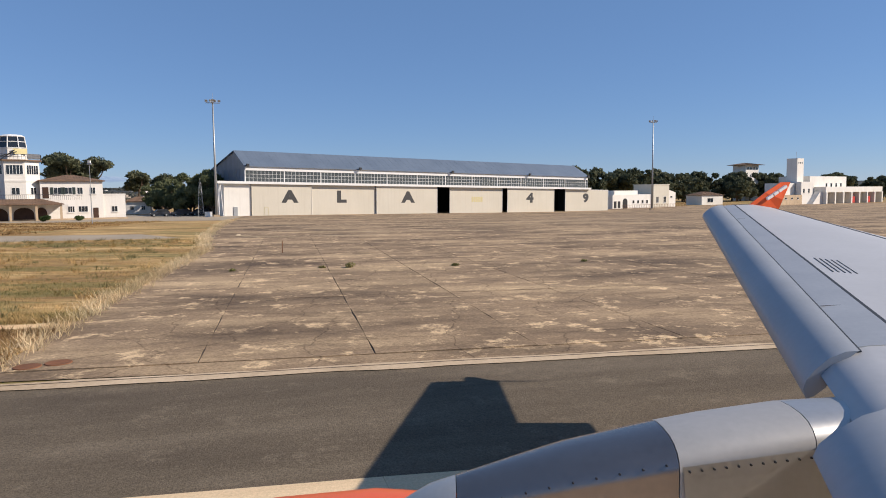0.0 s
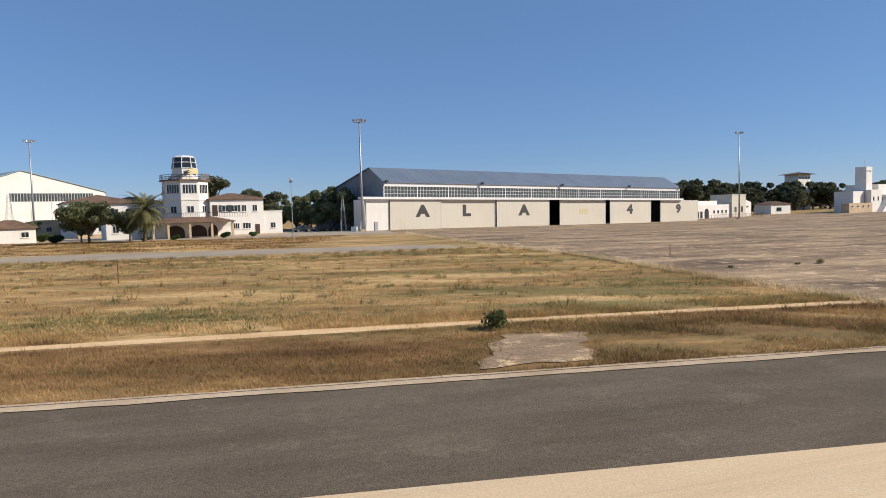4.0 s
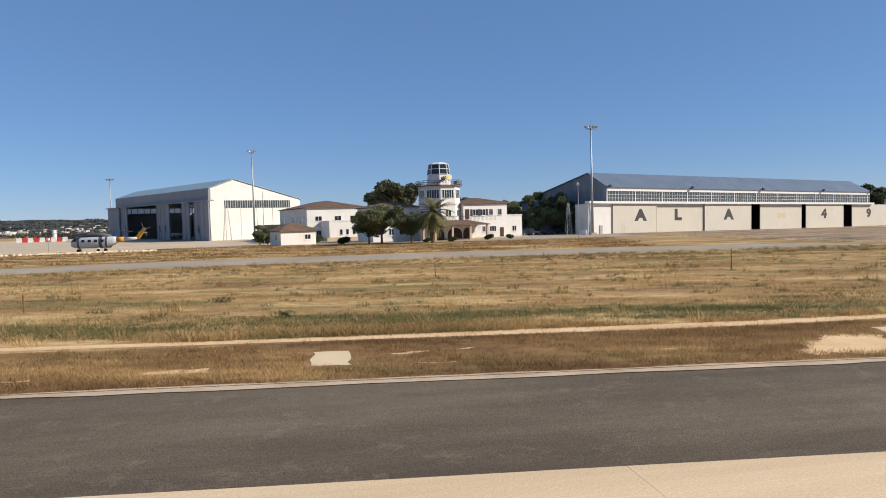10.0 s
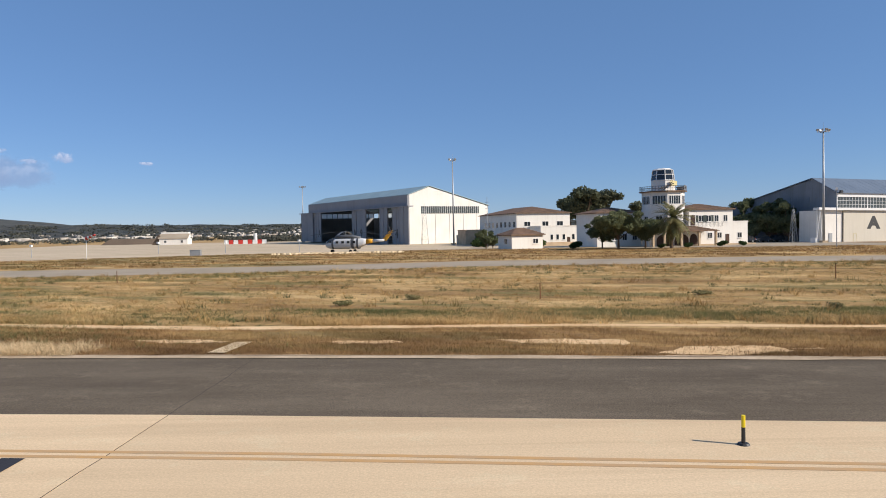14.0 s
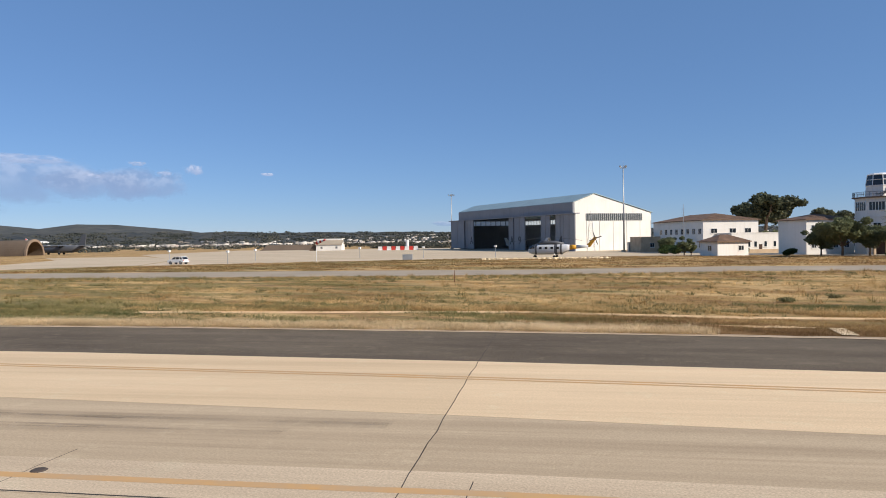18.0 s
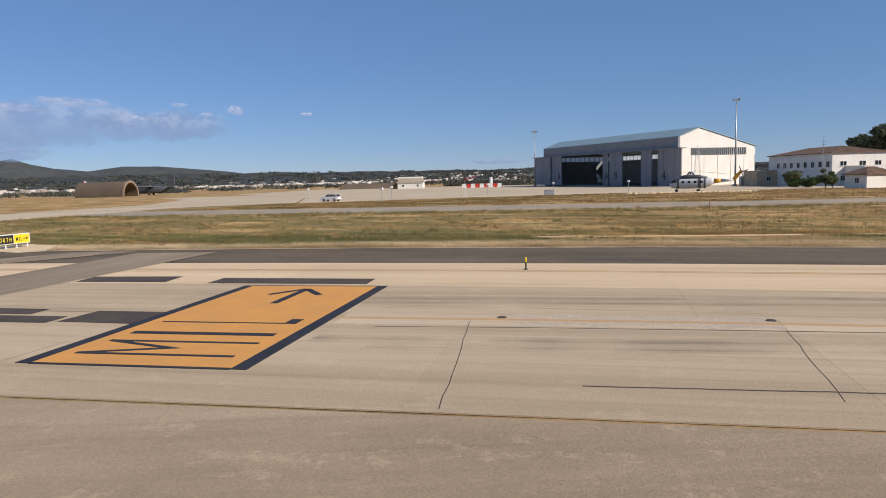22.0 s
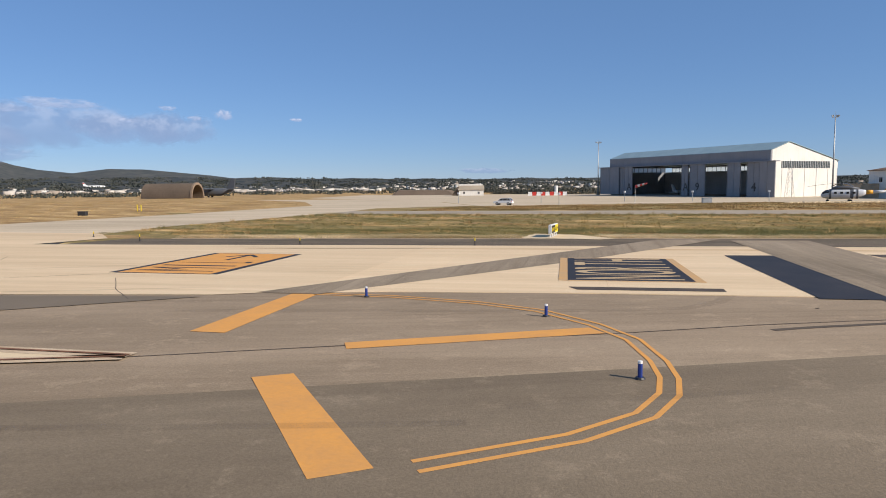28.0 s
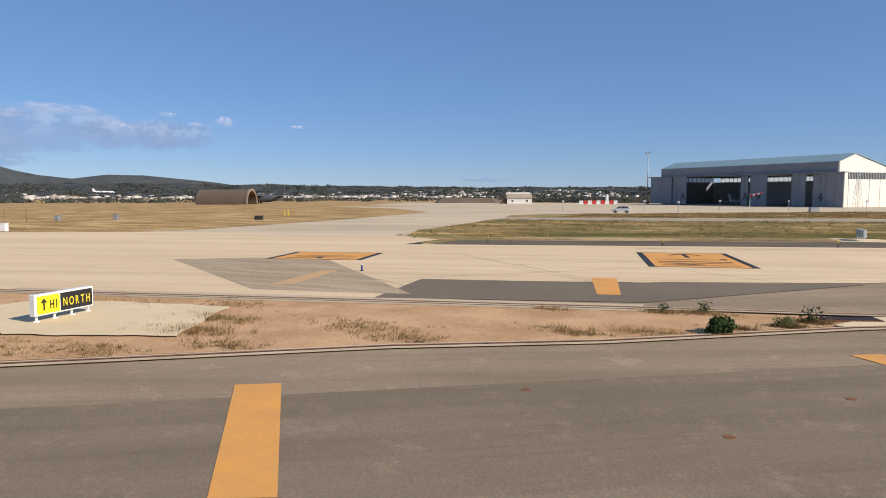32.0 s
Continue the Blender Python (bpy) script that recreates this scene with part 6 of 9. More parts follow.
far_shed()
def service_house():
    T = thing("service_building", pose(66.0, 262.5, float(gz(66, 262)) - 0.1, 0, 0, 38), "low white service building with arched porch and cream block", "building")
    low = part("front_wall", blk(0, 25.5, 0, 10, 0, 5.6), M_WHITE, T)
    part("raised_parapet", blk(3.0, 18.0, 1.5, 9, 5.603, 7.2), M_WHITE, T)
    # openings are flat near-black slabs on the wall: their shade is painted
    bm = bmesh.new()
    prism(bm, [(6.3, 0.05), (9.3, 0.05)] + [(7.8 + 1.5 * math.cos(radians(a)), 2.6 + 1.5 * math.sin(radians(a))) for a in range(0, 181, 20)], -0.06, -0.003)
    part("arched_doorway", bm, M_DARK, low, "arched porch opening with its shade painted near-black")
    for x in (0.8, 3.2):
        part("side_opening", blk(x, x + 1.6, -0.05, 0.05, 0.3, 3.0), M_DARK, low)
    for k in range(4):
        window(low, 12.6 + k * 3.0, 0.0, 2.0, 1.3, 1.3, bars=0)
    tall = part("cream_block", blk(25.503, 36.5, -0.8, 9, 0, 9.4), M_CREAM, T, "cream rendered two-storey block")
    for x in (27.4, 32.6):
        window(tall, x, -0.8, 2.0, 1.7, 2.6)
    part("cornice", blk(25.3, 36.7, -1.0, 9.2, 9.403, 9.7), M_CREAM, tall)
    side = part("side_block", prism(bmesh.new(), [(36.503, 0), (42.5, 0), (42.5, 6.2), (36.503, 7.6)], 0, 8), M_WHITE, T, "white lean-to block")
    window(side, 38.6, 0.0, 4.0, 1.6, 0.7, bars=0)
    bm = bmesh.new()
    for k in range(40):
        bar(bm, (-2 + k * 1.1, -6.0, -0.3), (-2 + k * 1.1, -6.0, 1.7), 0.05, n=4)
    for z in (0.6, 1.6):
        bar(bm, (-2, -6.0, z), (42, -6.0, z), 0.05, n=4)
    part("yard_fence", bm, M_RUST, T, "dark post and rail yard fence")


service_house()
plain_house("white_cottage", 122.0, 318.0, 30, 15.0, 9.0, 4.6, 1.6, [(4.0, 1.3, 4.0, 2.0)], "small white cottage among pines", True)


def fire_station():
    T = thing("fire_station", pose(163.4, 312.0, float(gz(163, 312)) - 0.2, 0, 0, 34), "white fire station with square tower and engine bays", "building")
    part("tower", blk(0, 5.6, 0, 5.0, 0, 21.4), M_WHITE, T, "plain white square tower")
    slit = finish(blk(-0.3, 0.3, -0.03, 0.05, 18.9, 19.7), "vent", M_GLASS)
    for x in (1.3, 2.7, 4.1):
        share("vent", slit, T, pose(x, 0, 0))
    base = part("tower_block", blk(-0.6, 9.5, -2.5, -0.003, 0, 10.6), M_WHITE, T, "white block at the tower's foot")
    for x in (1.0, 5.4):
        window(base, x, -2.5, 5.4, 1.4, 2.0, bars=0)
    hall = part("hall", blk(9.503, 44, -1.0, 14, 0, 13.2), M_WHITE, T, "white two-storey hall")
    window(hall, 11.2, -1.0, 7.6, 1.4, 2.2, bars=0)
    for k in range(4):
        window(hall, 24.0 + k * 4.6, -1.0, 7.6, 1.7, 2.4, bars=0)
    part("bay_block", blk(13.5, 70, -6.5, -1.003, 5.6, 8.2), M_WHITE, T, "white flat-roofed engine bay front")
    pier = finish(blk(-0.55, 0.55, -6.8, -1.1, 0, 5.6), "bay_pier", M_WHITE)
    for k in range(8):
        share("bay_pier", pier, T, pose(14.1 + k * 7.9, 0, 0))
    part("bay_shadow_wall", blk(13.5, 70, -2.2, -2.0, 0, 5.6), M_DARK, T)
    for k in (3, 5):
        part("engine_front", blk(16.4 + k * 7.9, 19.8 + k * 7.9, -5.6, -2.4, 0.4, 3.4), M_RED, T, "red fire engine nose in the bay")
    ramp_ = bmesh.new()
    prism(ramp_, [(4.5, 0), (13.4, 0), (13.4, 6.0), (11.5, 6.0)], -5.0, -2.503)
    part("outside_stair", ramp_, M_WHITE, T, "white raking outside stair")
    part("low_wing", blk(-11, -0.603, 0.5, 9.0, 0, 10.0), M_WHITE, T)
    w = part("low_annexe", blk(-22, -0.603, -3.0, 0.497, 0, 4.6), M_STONE, T)
    for k in range(4):
        window(w, -20 + k * 5, -3.0, 2.6, 1.6, 0.9, bars=0)
    part("antenna", bar(bmesh.new(), (4.4, 3, 21.4), (4.4, 3, 24.6), 0.06), M_STEEL, T)


fire_station()


def villa():
    T = thing("hill_villa", pose(193, 431, 11.5, 0, 0, 30), "pale villa with overhanging roof above the pines", "house")
    w = part("wall", blk(2.0, 15, 1.5, 11, -14, 9.2), M_WHITE, T)
    for k in range(4):
        window(w, 2.8 + k * 3.1, 1.5, 6.2, 2.2, 1.6, sill=False)
        window(w, 3.2 + k * 3.1, 1.5, 1.6, 1.2, 1.6, sill=False)
    hip_roof(T, 0.8, 16.2, 0.3, 12.2, 9.2, 1.4, 1.5)


villa()


M_BROWNRING = mat("portal_concrete", (0.27, 0.2, 0.14), (0.19, 0.14, 0.1), 0.9, 0.3, 5.0, 0.3, spec=0.2)


def bunker():
    """An arched aircraft shelter with an open end."""
    T = thing("aircraft_shelter", pose(-451.5, 184.3, -0.2, 0, 0, 196), "brown arched concrete aircraft shelter with open end", "shelter")
    L, R_ = 30.0, 9.8
    arch = lambda r, x: [Vector((x, r * 0.62 * math.cos(radians(a)), r * 0.82 * math.sin(radians(a)))) for a in range(0, 181, 9)]
    bm = bmesh.new()
    rows = [arch(R_, 0.0), arch(R_, L), arch(R_ - 0.9, L), arch(R_ - 0.9, 0.0)]
    vs = [[bm.verts.new(p) for p in r] for r in rows]
    for a, b in zip(vs, vs[1:] + vs[:1]):
        for i in range(len(a) - 1):
            bm.faces.new((a[i], a[i + 1], b[i + 1], b[i]))
    part("vault", bm, M_BROWN, T, smooth=False)
    bm = bmesh.new()
    r1, r2 = arch(R_ + 0.5, -0.6), arch(R_ - 0.9, -0.6)
    r3, r4 = arch(R_ + 0.5, 0.5), arch(R_ - 0.9, 0.5)
    vs = [[bm.verts.new(p) for p in r] for r in (r1, r2, r4, r3)]
    for a, b in zip(vs, vs[1:] + vs[:1]):
        for i in range(len(a) - 1):
            bm.faces.new((a[i], a[i + 1], b[i + 1], b[i]))
    part("portal_ring", bm, M_BROWNRING, T, "paler concrete portal ring")
    ew = part("end_wall", prism(bmesh.new(), [(0.61 * (R_ - 1) * math.cos(radians(a)), 0.81 * (R_ - 1) * math.sin(radians(a))) for a in range(0, 181, 12)], 0, 0.5), M_BROWN, T)
    ew.matrix_basis = pose(L - 2, 0, 0, 0, 0, 90)
    for k in range(4):
        part("rib", loft(bmesh.new(), [arch(R_ + 0.12, 3 + k * 6.6), arch(R_ + 0.12, 3.35 + k * 6.6)], False), M_BROWN, T)


bunker()
solid("earth_mound", loft(bmesh.new(), [[Vector((-22, -6, -1)), Vector((20, -6, -1)), Vector((26, 8, -1)), Vector((-24, 8, -1))], [Vector((-17, -2, 3.2)), Vector((14, -2, 3.0)), Vector((16, 4, 3.2)), Vector((-18, 4, 3.4))]]), M_BROWN,
      pose(-372, 296, -0.5, 0, 0, 24), "low brown earth-covered store beyond the apron", "earth mound")


# ---- trees ----
def leaf_cloud(name, blobs, n, size, material, seed, droop=0.0, aspect=1.0):
    """A crown of many small leaf sprays scattered through uneven lumps, denser towards their skins."""
    rng = np.random.default_rng(seed)
    bl = np.array(blobs, float)
    vol = np.prod(bl[:, 3:6], 1) ** 0.67
    which = rng.choice(len(bl), n, p=vol / vol.sum())
    d = rng.normal(size=(n, 3))
    d /= np.linalg.norm(d, axis=1)[:, None]
    r = rng.uniform(0.15, 1.0, n) ** 0.38
    lump = 1 + 0.22 * np.sin(d[:, 0] * 5 + which) * np.cos(d[:, 2] * 6 + which * 2)
    c = bl[which, :3] + d * (r * lump)[:, None] * bl[which, 3:6]
    a = rng.normal(size=(n, 3))
    a /= np.linalg.norm(a, axis=1)[:, None]
    b = np.cross(a, d + rng.normal(size=(n, 3)) * 0.6)
    b /= np.linalg.norm(b, axis=1)[:, None] + 1e-9
    s = size * rng.uniform(0.5, 1.35, n)[:, None]
    a, b = a * s * aspect, b * s * 0.55
    c[:, 2] -= droop * rng.uniform(0, 1, n)
    V = np.stack([c - a, c + b, c + a, c - b], 1).reshape(-1, 3)
    return raw(name, V, np.arange(4 * n), 4, material)


def tree_kind(seed, h, spread, leaf, size, n, name="tree", label="", trunk_h=0.35, flat=False, lean=0.0, low=False):
    rng = random.Random(seed)
    T = new(name)
    tr = bmesh.new()
    top = Vector((lean, 0, h * trunk_h))
    bar(tr, (0, 0, -0.4), (lean * 0.4, 0, h * trunk_h * 0.5), h * 0.036, h * 0.03, 9)
    bar(tr, (lean * 0.4, 0, h * trunk_h * 0.5), top, h * 0.03, h * 0.024, 9)
    blobs = []
    k = 9 if not flat else 8
    for i in range(k):
        a = i * 2.4 + rng.uniform(-0.4, 0.4)
        rr = spread * rng.uniform(0.25, 0.72) * (1 if i else 0)
        z = h * (rng.uniform(0.26 if low else 0.46, 0.82) if not flat else rng.uniform(0.58, 0.88))
        p = Vector((lean + rr * math.cos(a), rr * math.sin(a), z))
        mid = top.lerp(p, 0.55) + Vector((0, 0, -0.06 * h))
        bar(tr, top, mid, h * 0.016, h * 0.011, 6)
        bar(tr, mid, p, h * 0.011, h * 0.004, 5)
        q = spread * rng.uniform(0.3, 0.5)
        blobs.append((p.x, p.y, p.z, q, q, q * (0.75 if not flat else 0.6)))
    for i in range(6):
        a = rng.uniform(0, 6.3)
        rr = spread * rng.uniform(0.5, 0.95)
        blobs.append((lean + rr * math.cos(a), rr * math.sin(a), h * rng.uniform(0.3 if low else 0.5, 0.88), spread * 0.22, spread * 0.22, spread * 0.16))
    part("trunk", tr, M_BARK, T)
    cr = new("crown", leaf_cloud("crown", blobs, n, size, leaf, seed))
    cr.parent = T
    T["category"], T["label"], T["group"] = "tree", label, label.split(" ")[-1] + " group"
    return T


def at(x, y, s=1.0, r=0.0, dz=0.0):
    return pose(x, y, float(gz(x, y)) + dz, 0, 0, r) @ Matrix.Diagonal((s, s, s, 1))


def plant(kind, spots):
    first = True
    for x, y, s, r in spots:
        m = at(x, y, s, r)
        if first:
            kind.matrix_basis = m
            first = False
        else:
            c = copy_thing(kind, Matrix())
            c.matrix_basis = m


holm = tree_kind(3, 8.2, 5.0, M_LEAF, 0.24, 14000, label="broad dusty green tree in front of a white building", trunk_h=0.24)
plant(holm, [(-97.4, 116.4, 0.95, 0), (-92.3, 121.5, 0.74, 130), (-100.8, 120.0, 0.66, 210), (-136, 160, 0.55, 60), (-108, 176, 0.75, 200), (-60, 208, 0.9, 33), (-70, 205, 0.8, 80), (-42, 222, 0.9, 10)])
dense = tree_kind(8, 9.5, 3.6, M_LEAF, 0.27, 8500, label="dense dark green tree beside the hangar", trunk_h=0.12, low=True)
plant(dense, [(-128.0, 130.5, 0.52, 20), (-126.6, 131.5, 0.4, 90), (-57.5, 168.5, 1.15, 100), (-60.0, 173.5, 1.3, 190), (-61.5, 171, 1.2, 0), (-66, 176, 1.25, 70), (-71.5, 184, 1.1, 140), (-65.5, 170.5, 0.8, 200), (-77, 193, 1.05, 250), (-58.5, 180, 1.3, 300), (-84, 199, 0.95, 15), (-63, 187, 1.4, 90), (-70, 176, 0.9, 45), (-56.5, 186, 1.35, 120), (-74, 200, 1.2, 10), (-68, 194, 1.3, 160), (-80, 188, 1.05, 220), (-61, 178, 1.2, 260), (-74, 180, 1.1, 330), (-54, 192, 1.4, 75)])
pine = tree_kind(5, 15.5, 5.9, M_PINE, 0.42, 6200, name="pine_tree", label="umbrella pine with dark rounded crown", trunk_h=0.55, flat=True, lean=0.8)
plant(pine, [(-112, 200, 1.18, 0), (-106.5, 205, 1.12, 80), (-117, 207, 1.02, 200), (-96, 212, 0.86, 20), (-90, 216, 0.8, 120)])
wood = tree_kind(11, 12, 5.4, M_PINE, 0.6, 4200, name="pine_tree", label="dark bushy pine at the wood's edge", trunk_h=0.18, low=True)
spots = []
rw_ = random.Random(21)
for k in range(58):
    f = k / 57
    xx = 46 + 300 * f + rw_.uniform(-5, 5)
    spots.append((xx, 322 + (xx - 60) * 0.62 + rw_.uniform(4, 46), rw_.uniform(1.0, 1.75), rw_.uniform(0, 360)))
plant(wood, spots)
bushy = tree_kind(13, 1.9, 1.9, M_SHRUB, 0.17, 3200, name="shrub", label="rounded dark green shrub on dry ground", trunk_h=0.06, low=True)
plant(bushy, [(-106.5, 121.5, 0.8, 0), (-89, 121, 0.45, 50), (-84, 122.5, 0.5, 90), (-77, 130, 0.6, 10), (-72.5, 134, 0.5, 150), (-116, 133, 0.9, 0), (-131, 145, 1.3, 30), (-134.5, 150, 1.2, 90)])


def palm(x, y, h, s=1.0, r=0.0):
    T = thing("palm_tree", at(x, y, s, r), "date palm with arching grey-green fronds and dead skirt", "palm tree")
    tr = bmesh.new()
    for k in range(16):
        z0, z1 = h * k / 16, h * (k + 1) / 16
        bar(tr, (0.02 * k, 0, z0), (0.02 * (k + 1), 0, z1), 0.3 + 0.04 * (k % 2), 0.25 + 0.04 * ((k + 1) % 2), 9)
    part("trunk", tr, M_BARK, T)
    rng = random.Random(4)
    V, F = [], []
    for i in range(94):
        a = i * 2.39996
        up = rng.uniform(-0.75, 1.2) if i < 80 else -1.1
        L = rng.uniform(3.6, 5.2)
        p = Vector((0.3, 0, h + 0.1))
        d = Vector((math.cos(a) * math.cos(up), math.sin(a) * math.cos(up), math.sin(up)))
        for j in range(12):
            q = p + d * (L / 12)
            side = d.cross(Vector((0, 0, 1))).normalized()
            w = 0.62 * math.sin(math.pi * min(1, (j + 1.5) / 13)) + 0.06
            for sg in (-1, 1):
                for t in (0.0, 0.5):
                    c = p.lerp(q, t)
                    tip = c + d * 0.25 + side * sg * w + Vector((0, 0, -0.25 * w))
                    n0 = len(V)
                    V += [c, c + d * 0.15, tip]
                    F += [n0, n0 + 1, n0 + 2]
            d = (d + Vector((0, 0, -0.085 - 0.03 * abs(up)))).normalized()
            p = q
    cr = new("crown", raw("crown", [tuple(v) for v in V], F, 3, M_PALM))
    cr.parent = T


palm(-87.4, 117.0, 5.3, 1.12)
palm(-78.5, 150, 4.8, 0.7, 70)

# ---- distance: hills, town, far trees ----
def ridge(name, dist, depth, prof, material, label, rough, seed):
    """A range of hills standing round the plain: prof gives heights (as slopes) by bearing from +y to the left."""
    n, m = 220, 8
    rng = np.random.default_rng(seed)
    az = np.linspace(-115, 150, n)
    e = np.interp(az, [p[0] for p in prof], [p[1] for p in prof])
    bump_ = sum(np.sin(az * f_ + rng.uniform(0, 6)) * a_ for f_, a_ in ((0.9, 0.25), (2.1, 0.15), (4.7, 0.08), (9.3, 0.04)))
    top = dist * np.tan(np.radians(np.maximum(0.05, e * (1 + rough * bump_))))
    V = []
    for j in range(m):
        t = j / (m - 1)
        rr = dist - depth * (1 - t)
        V.append(np.stack([-130 - rr * np.sin(np.radians(az)), -40 + rr * np.cos(np.radians(az)), -6 + (top + 6) * t ** 1.3 * (1 + 0.08 * rng.normal(size=n) * (0 < j < m - 1))], 1))
    V = np.concatenate(V)
    i = (np.arange(m - 1)[:, None] * n + np.arange(n - 1)[None]).ravel()
    ob = new(name, raw(name, V, np.stack([i, i + n, i + n + 1, i + 1], 1).ravel(), 4, material))
    return tagged(ob, label, "hills", "", "structure")


M_TOWN = mat("cream_town_walls", (0.62, 0.58, 0.52), (0.30, 0.25, 0.20), 0.9, 0.02, 0.05, 0.0, contrast=0.8)
# distance haze is mixed into both slope colours as blue-grey
M_HILL = mat("haze_tinted_wooded_hill", (0.044, 0.052, 0.056), (0.135, 0.12, 0.095), 0.95, 0.022, 0.09, 0.0, contrast=1.0, c3=(0.065, 0.071, 0.067), pos3=0.53, stretch=(1, 1, 1), spec=0.05)
M_MOUNT = mat("haze_tinted_mountain", (0.056, 0.065, 0.068), (0.105, 0.104, 0.095), 0.95, 0.014, 0.03, 0.0, contrast=0.5, spec=0.05)
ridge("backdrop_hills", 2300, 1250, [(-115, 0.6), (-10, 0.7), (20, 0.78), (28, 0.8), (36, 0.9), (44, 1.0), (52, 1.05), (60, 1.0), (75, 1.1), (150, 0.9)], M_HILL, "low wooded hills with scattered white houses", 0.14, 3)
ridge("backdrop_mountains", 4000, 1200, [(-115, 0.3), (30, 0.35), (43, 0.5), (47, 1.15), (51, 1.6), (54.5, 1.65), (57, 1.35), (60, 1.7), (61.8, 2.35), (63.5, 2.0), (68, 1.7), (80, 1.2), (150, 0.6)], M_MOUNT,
      "mountains on the horizon, coloured blue-grey for haze", 0.08, 7)
rng = np.random.default_rng(12)
V, F = [], []
for k in range(1050):
    pick = rng.uniform()
    if pick < 0.13:          # the row of white blocks at the foot of the hills
        az, rr = rng.choice([rng.uniform(38, 50), rng.normal(60.5, 1.0), rng.uniform(24, 62)], p=[0.4, 0.15, 0.45]), rng.uniform(1000, 1120)
        zz = 0.011 * (rr - 1050)
        w, d, h = rng.uniform(4, 13), rng.uniform(5, 10), rng.uniform(2.0, 4.2)
        if az > 58.5:
            h *= 1.25
    else:
        az = rng.uniform(15, 72) if rng.uniform() < 0.9 else rng.uniform(-40, 15)
        t = rng.uniform(0.04, 0.85) ** 1.4
        rr = 1050 + 1250 * t
        zz = 2300 * math.tan(radians(0.8)) * t ** 1.3 - 5
        w, d, h = rng.uniform(4, 12), rng.uniform(3, 8), rng.uniform(2.4, 5.0)
    x, y = -130 - rr * math.sin(radians(az)), -40 + rr * math.cos(radians(az))
    a = rng.uniform(0, 3.1)
    n0 = len(V)
    for z in (zz - 3, zz + h):
        for sx, sy in ((-1, -1), (1, -1), (1, 1), (-1, 1)):
            V.append((x + math.cos(a) * sx * w / 2 - math.sin(a) * sy * d / 2, y + math.sin(a) * sx * w / 2 + math.cos(a) * sy * d / 2, z))
    for f in ((0, 1, 5, 4), (1, 2, 6, 5), (2, 3, 7, 6), (3, 0, 4, 7), (4, 5, 6, 7)):
        F += [n0 + q for q in f]
tagged(new("distant_town", raw("distant_town", V, F, 4, M_TOWN)), "scattered white houses of a distant town", "town", "", "stuff")
# groves on the hillsides, which break their outline
blobs = []
for k in range(1500):
    az, t = rng.uniform(-20, 75), rng.uniform(0.02, 1.0)
    rr = 1050 + 1250 * t
    e_ = float(np.interp(az, [-115, -10, 20, 28, 36, 44, 52, 60, 75, 150], [0.6, 0.7, 0.78, 0.8, 0.9, 1.0, 1.05, 1.0, 1.1, 0.9]))
    zz = 2300 * math.tan(radians(e_)) * t ** 1.3 - 6 * (1 - t)
    q = rng.uniform(2.5, 6.0)
    blobs.append((-130 - rr * math.sin(radians(az)), -40 + rr * math.cos(radians(az)), zz, q * rng.uniform(2, 6), q * rng.uniform(2, 5), q * rng.uniform(0.6, 1.1)))
tagged(new("hill_woods", leaf_cloud("hill_woods", blobs, 60000, 2.6, M_FARLEAF, 15)), "dark groves scattered over the far hillsides", "woods", "", "stuff")
# belts of far trees and scrub between the airfield and the hills
blobs = []
for k in range(900):
    az, rr = rng.uniform(-55, 100), rng.uniform(520, 1040)
    s = rng.uniform(2.0, 5.5)
    blobs.append((-130 - rr * math.sin(radians(az)), -40 + rr * math.cos(radians(az)), rng.uniform(-0.6, 0.8), s * rng.uniform(1.5, 4), s * rng.uniform(1, 2), s * rng.uniform(0.35, 0.6)))
tagged(new("far_scrub", leaf_cloud("far_scrub", blobs, 42000, 1.2, M_FARLEAF, 5)), "dark belts of scrub and trees on the plain", "scrub", "", "stuff")
blobs = []
for k in range(260):
    f = rng.uniform(0, 1)
    x, y = -345 + 240 * f, 345 - 60 * f + rng.uniform(-12, 12)
    s = rng.uniform(1.0, 2.3)
    blobs.append((x, y, 0.6, s * 1.6, s * 1.4, s))
tagged(new("near_scrub", leaf_cloud("near_scrub", blobs, 14000, 0.6, M_FARLEAF, 6)), "low dark scrub behind the far apron", "scrub", "", "stuff")


# ---- vehicles and small things ----
M_HELI = paint("pale_grey_aircraft_paint", (0.60, 0.61, 0.62), 0.5)
M_HELIDARK = paint("dark_grey_aircraft_paint", (0.10, 0.105, 0.115), 0.5)
M_AMBER = paint("amber_band_paint", (0.72, 0.36, 0.03), 0.45)
M_CARWHITE = paint("white_car_paint", (0.80, 0.80, 0.79), 0.25, spec=0.5)
M_CARDARK = paint("dark_car_paint", (0.03, 0.033, 0.04), 0.25, spec=0.5)


def ring(x, w, z0, z1, n=14, flat=1.0):
    """A rounded cross-section at x, w wide, from z0 to z1."""
    zc, hz = (z0 + z1) / 2, (z1 - z0) / 2
    out = []
    for i in range(n):
        a = 2 * math.pi * i / n
        c, s_ = math.cos(a), math.sin(a)
        out.append(Vector((x, w / 2 * math.copysign(abs(c) ** 0.7, c), zc + hz * math.copysign(abs(s_) ** 0.7, s_))))
    return out


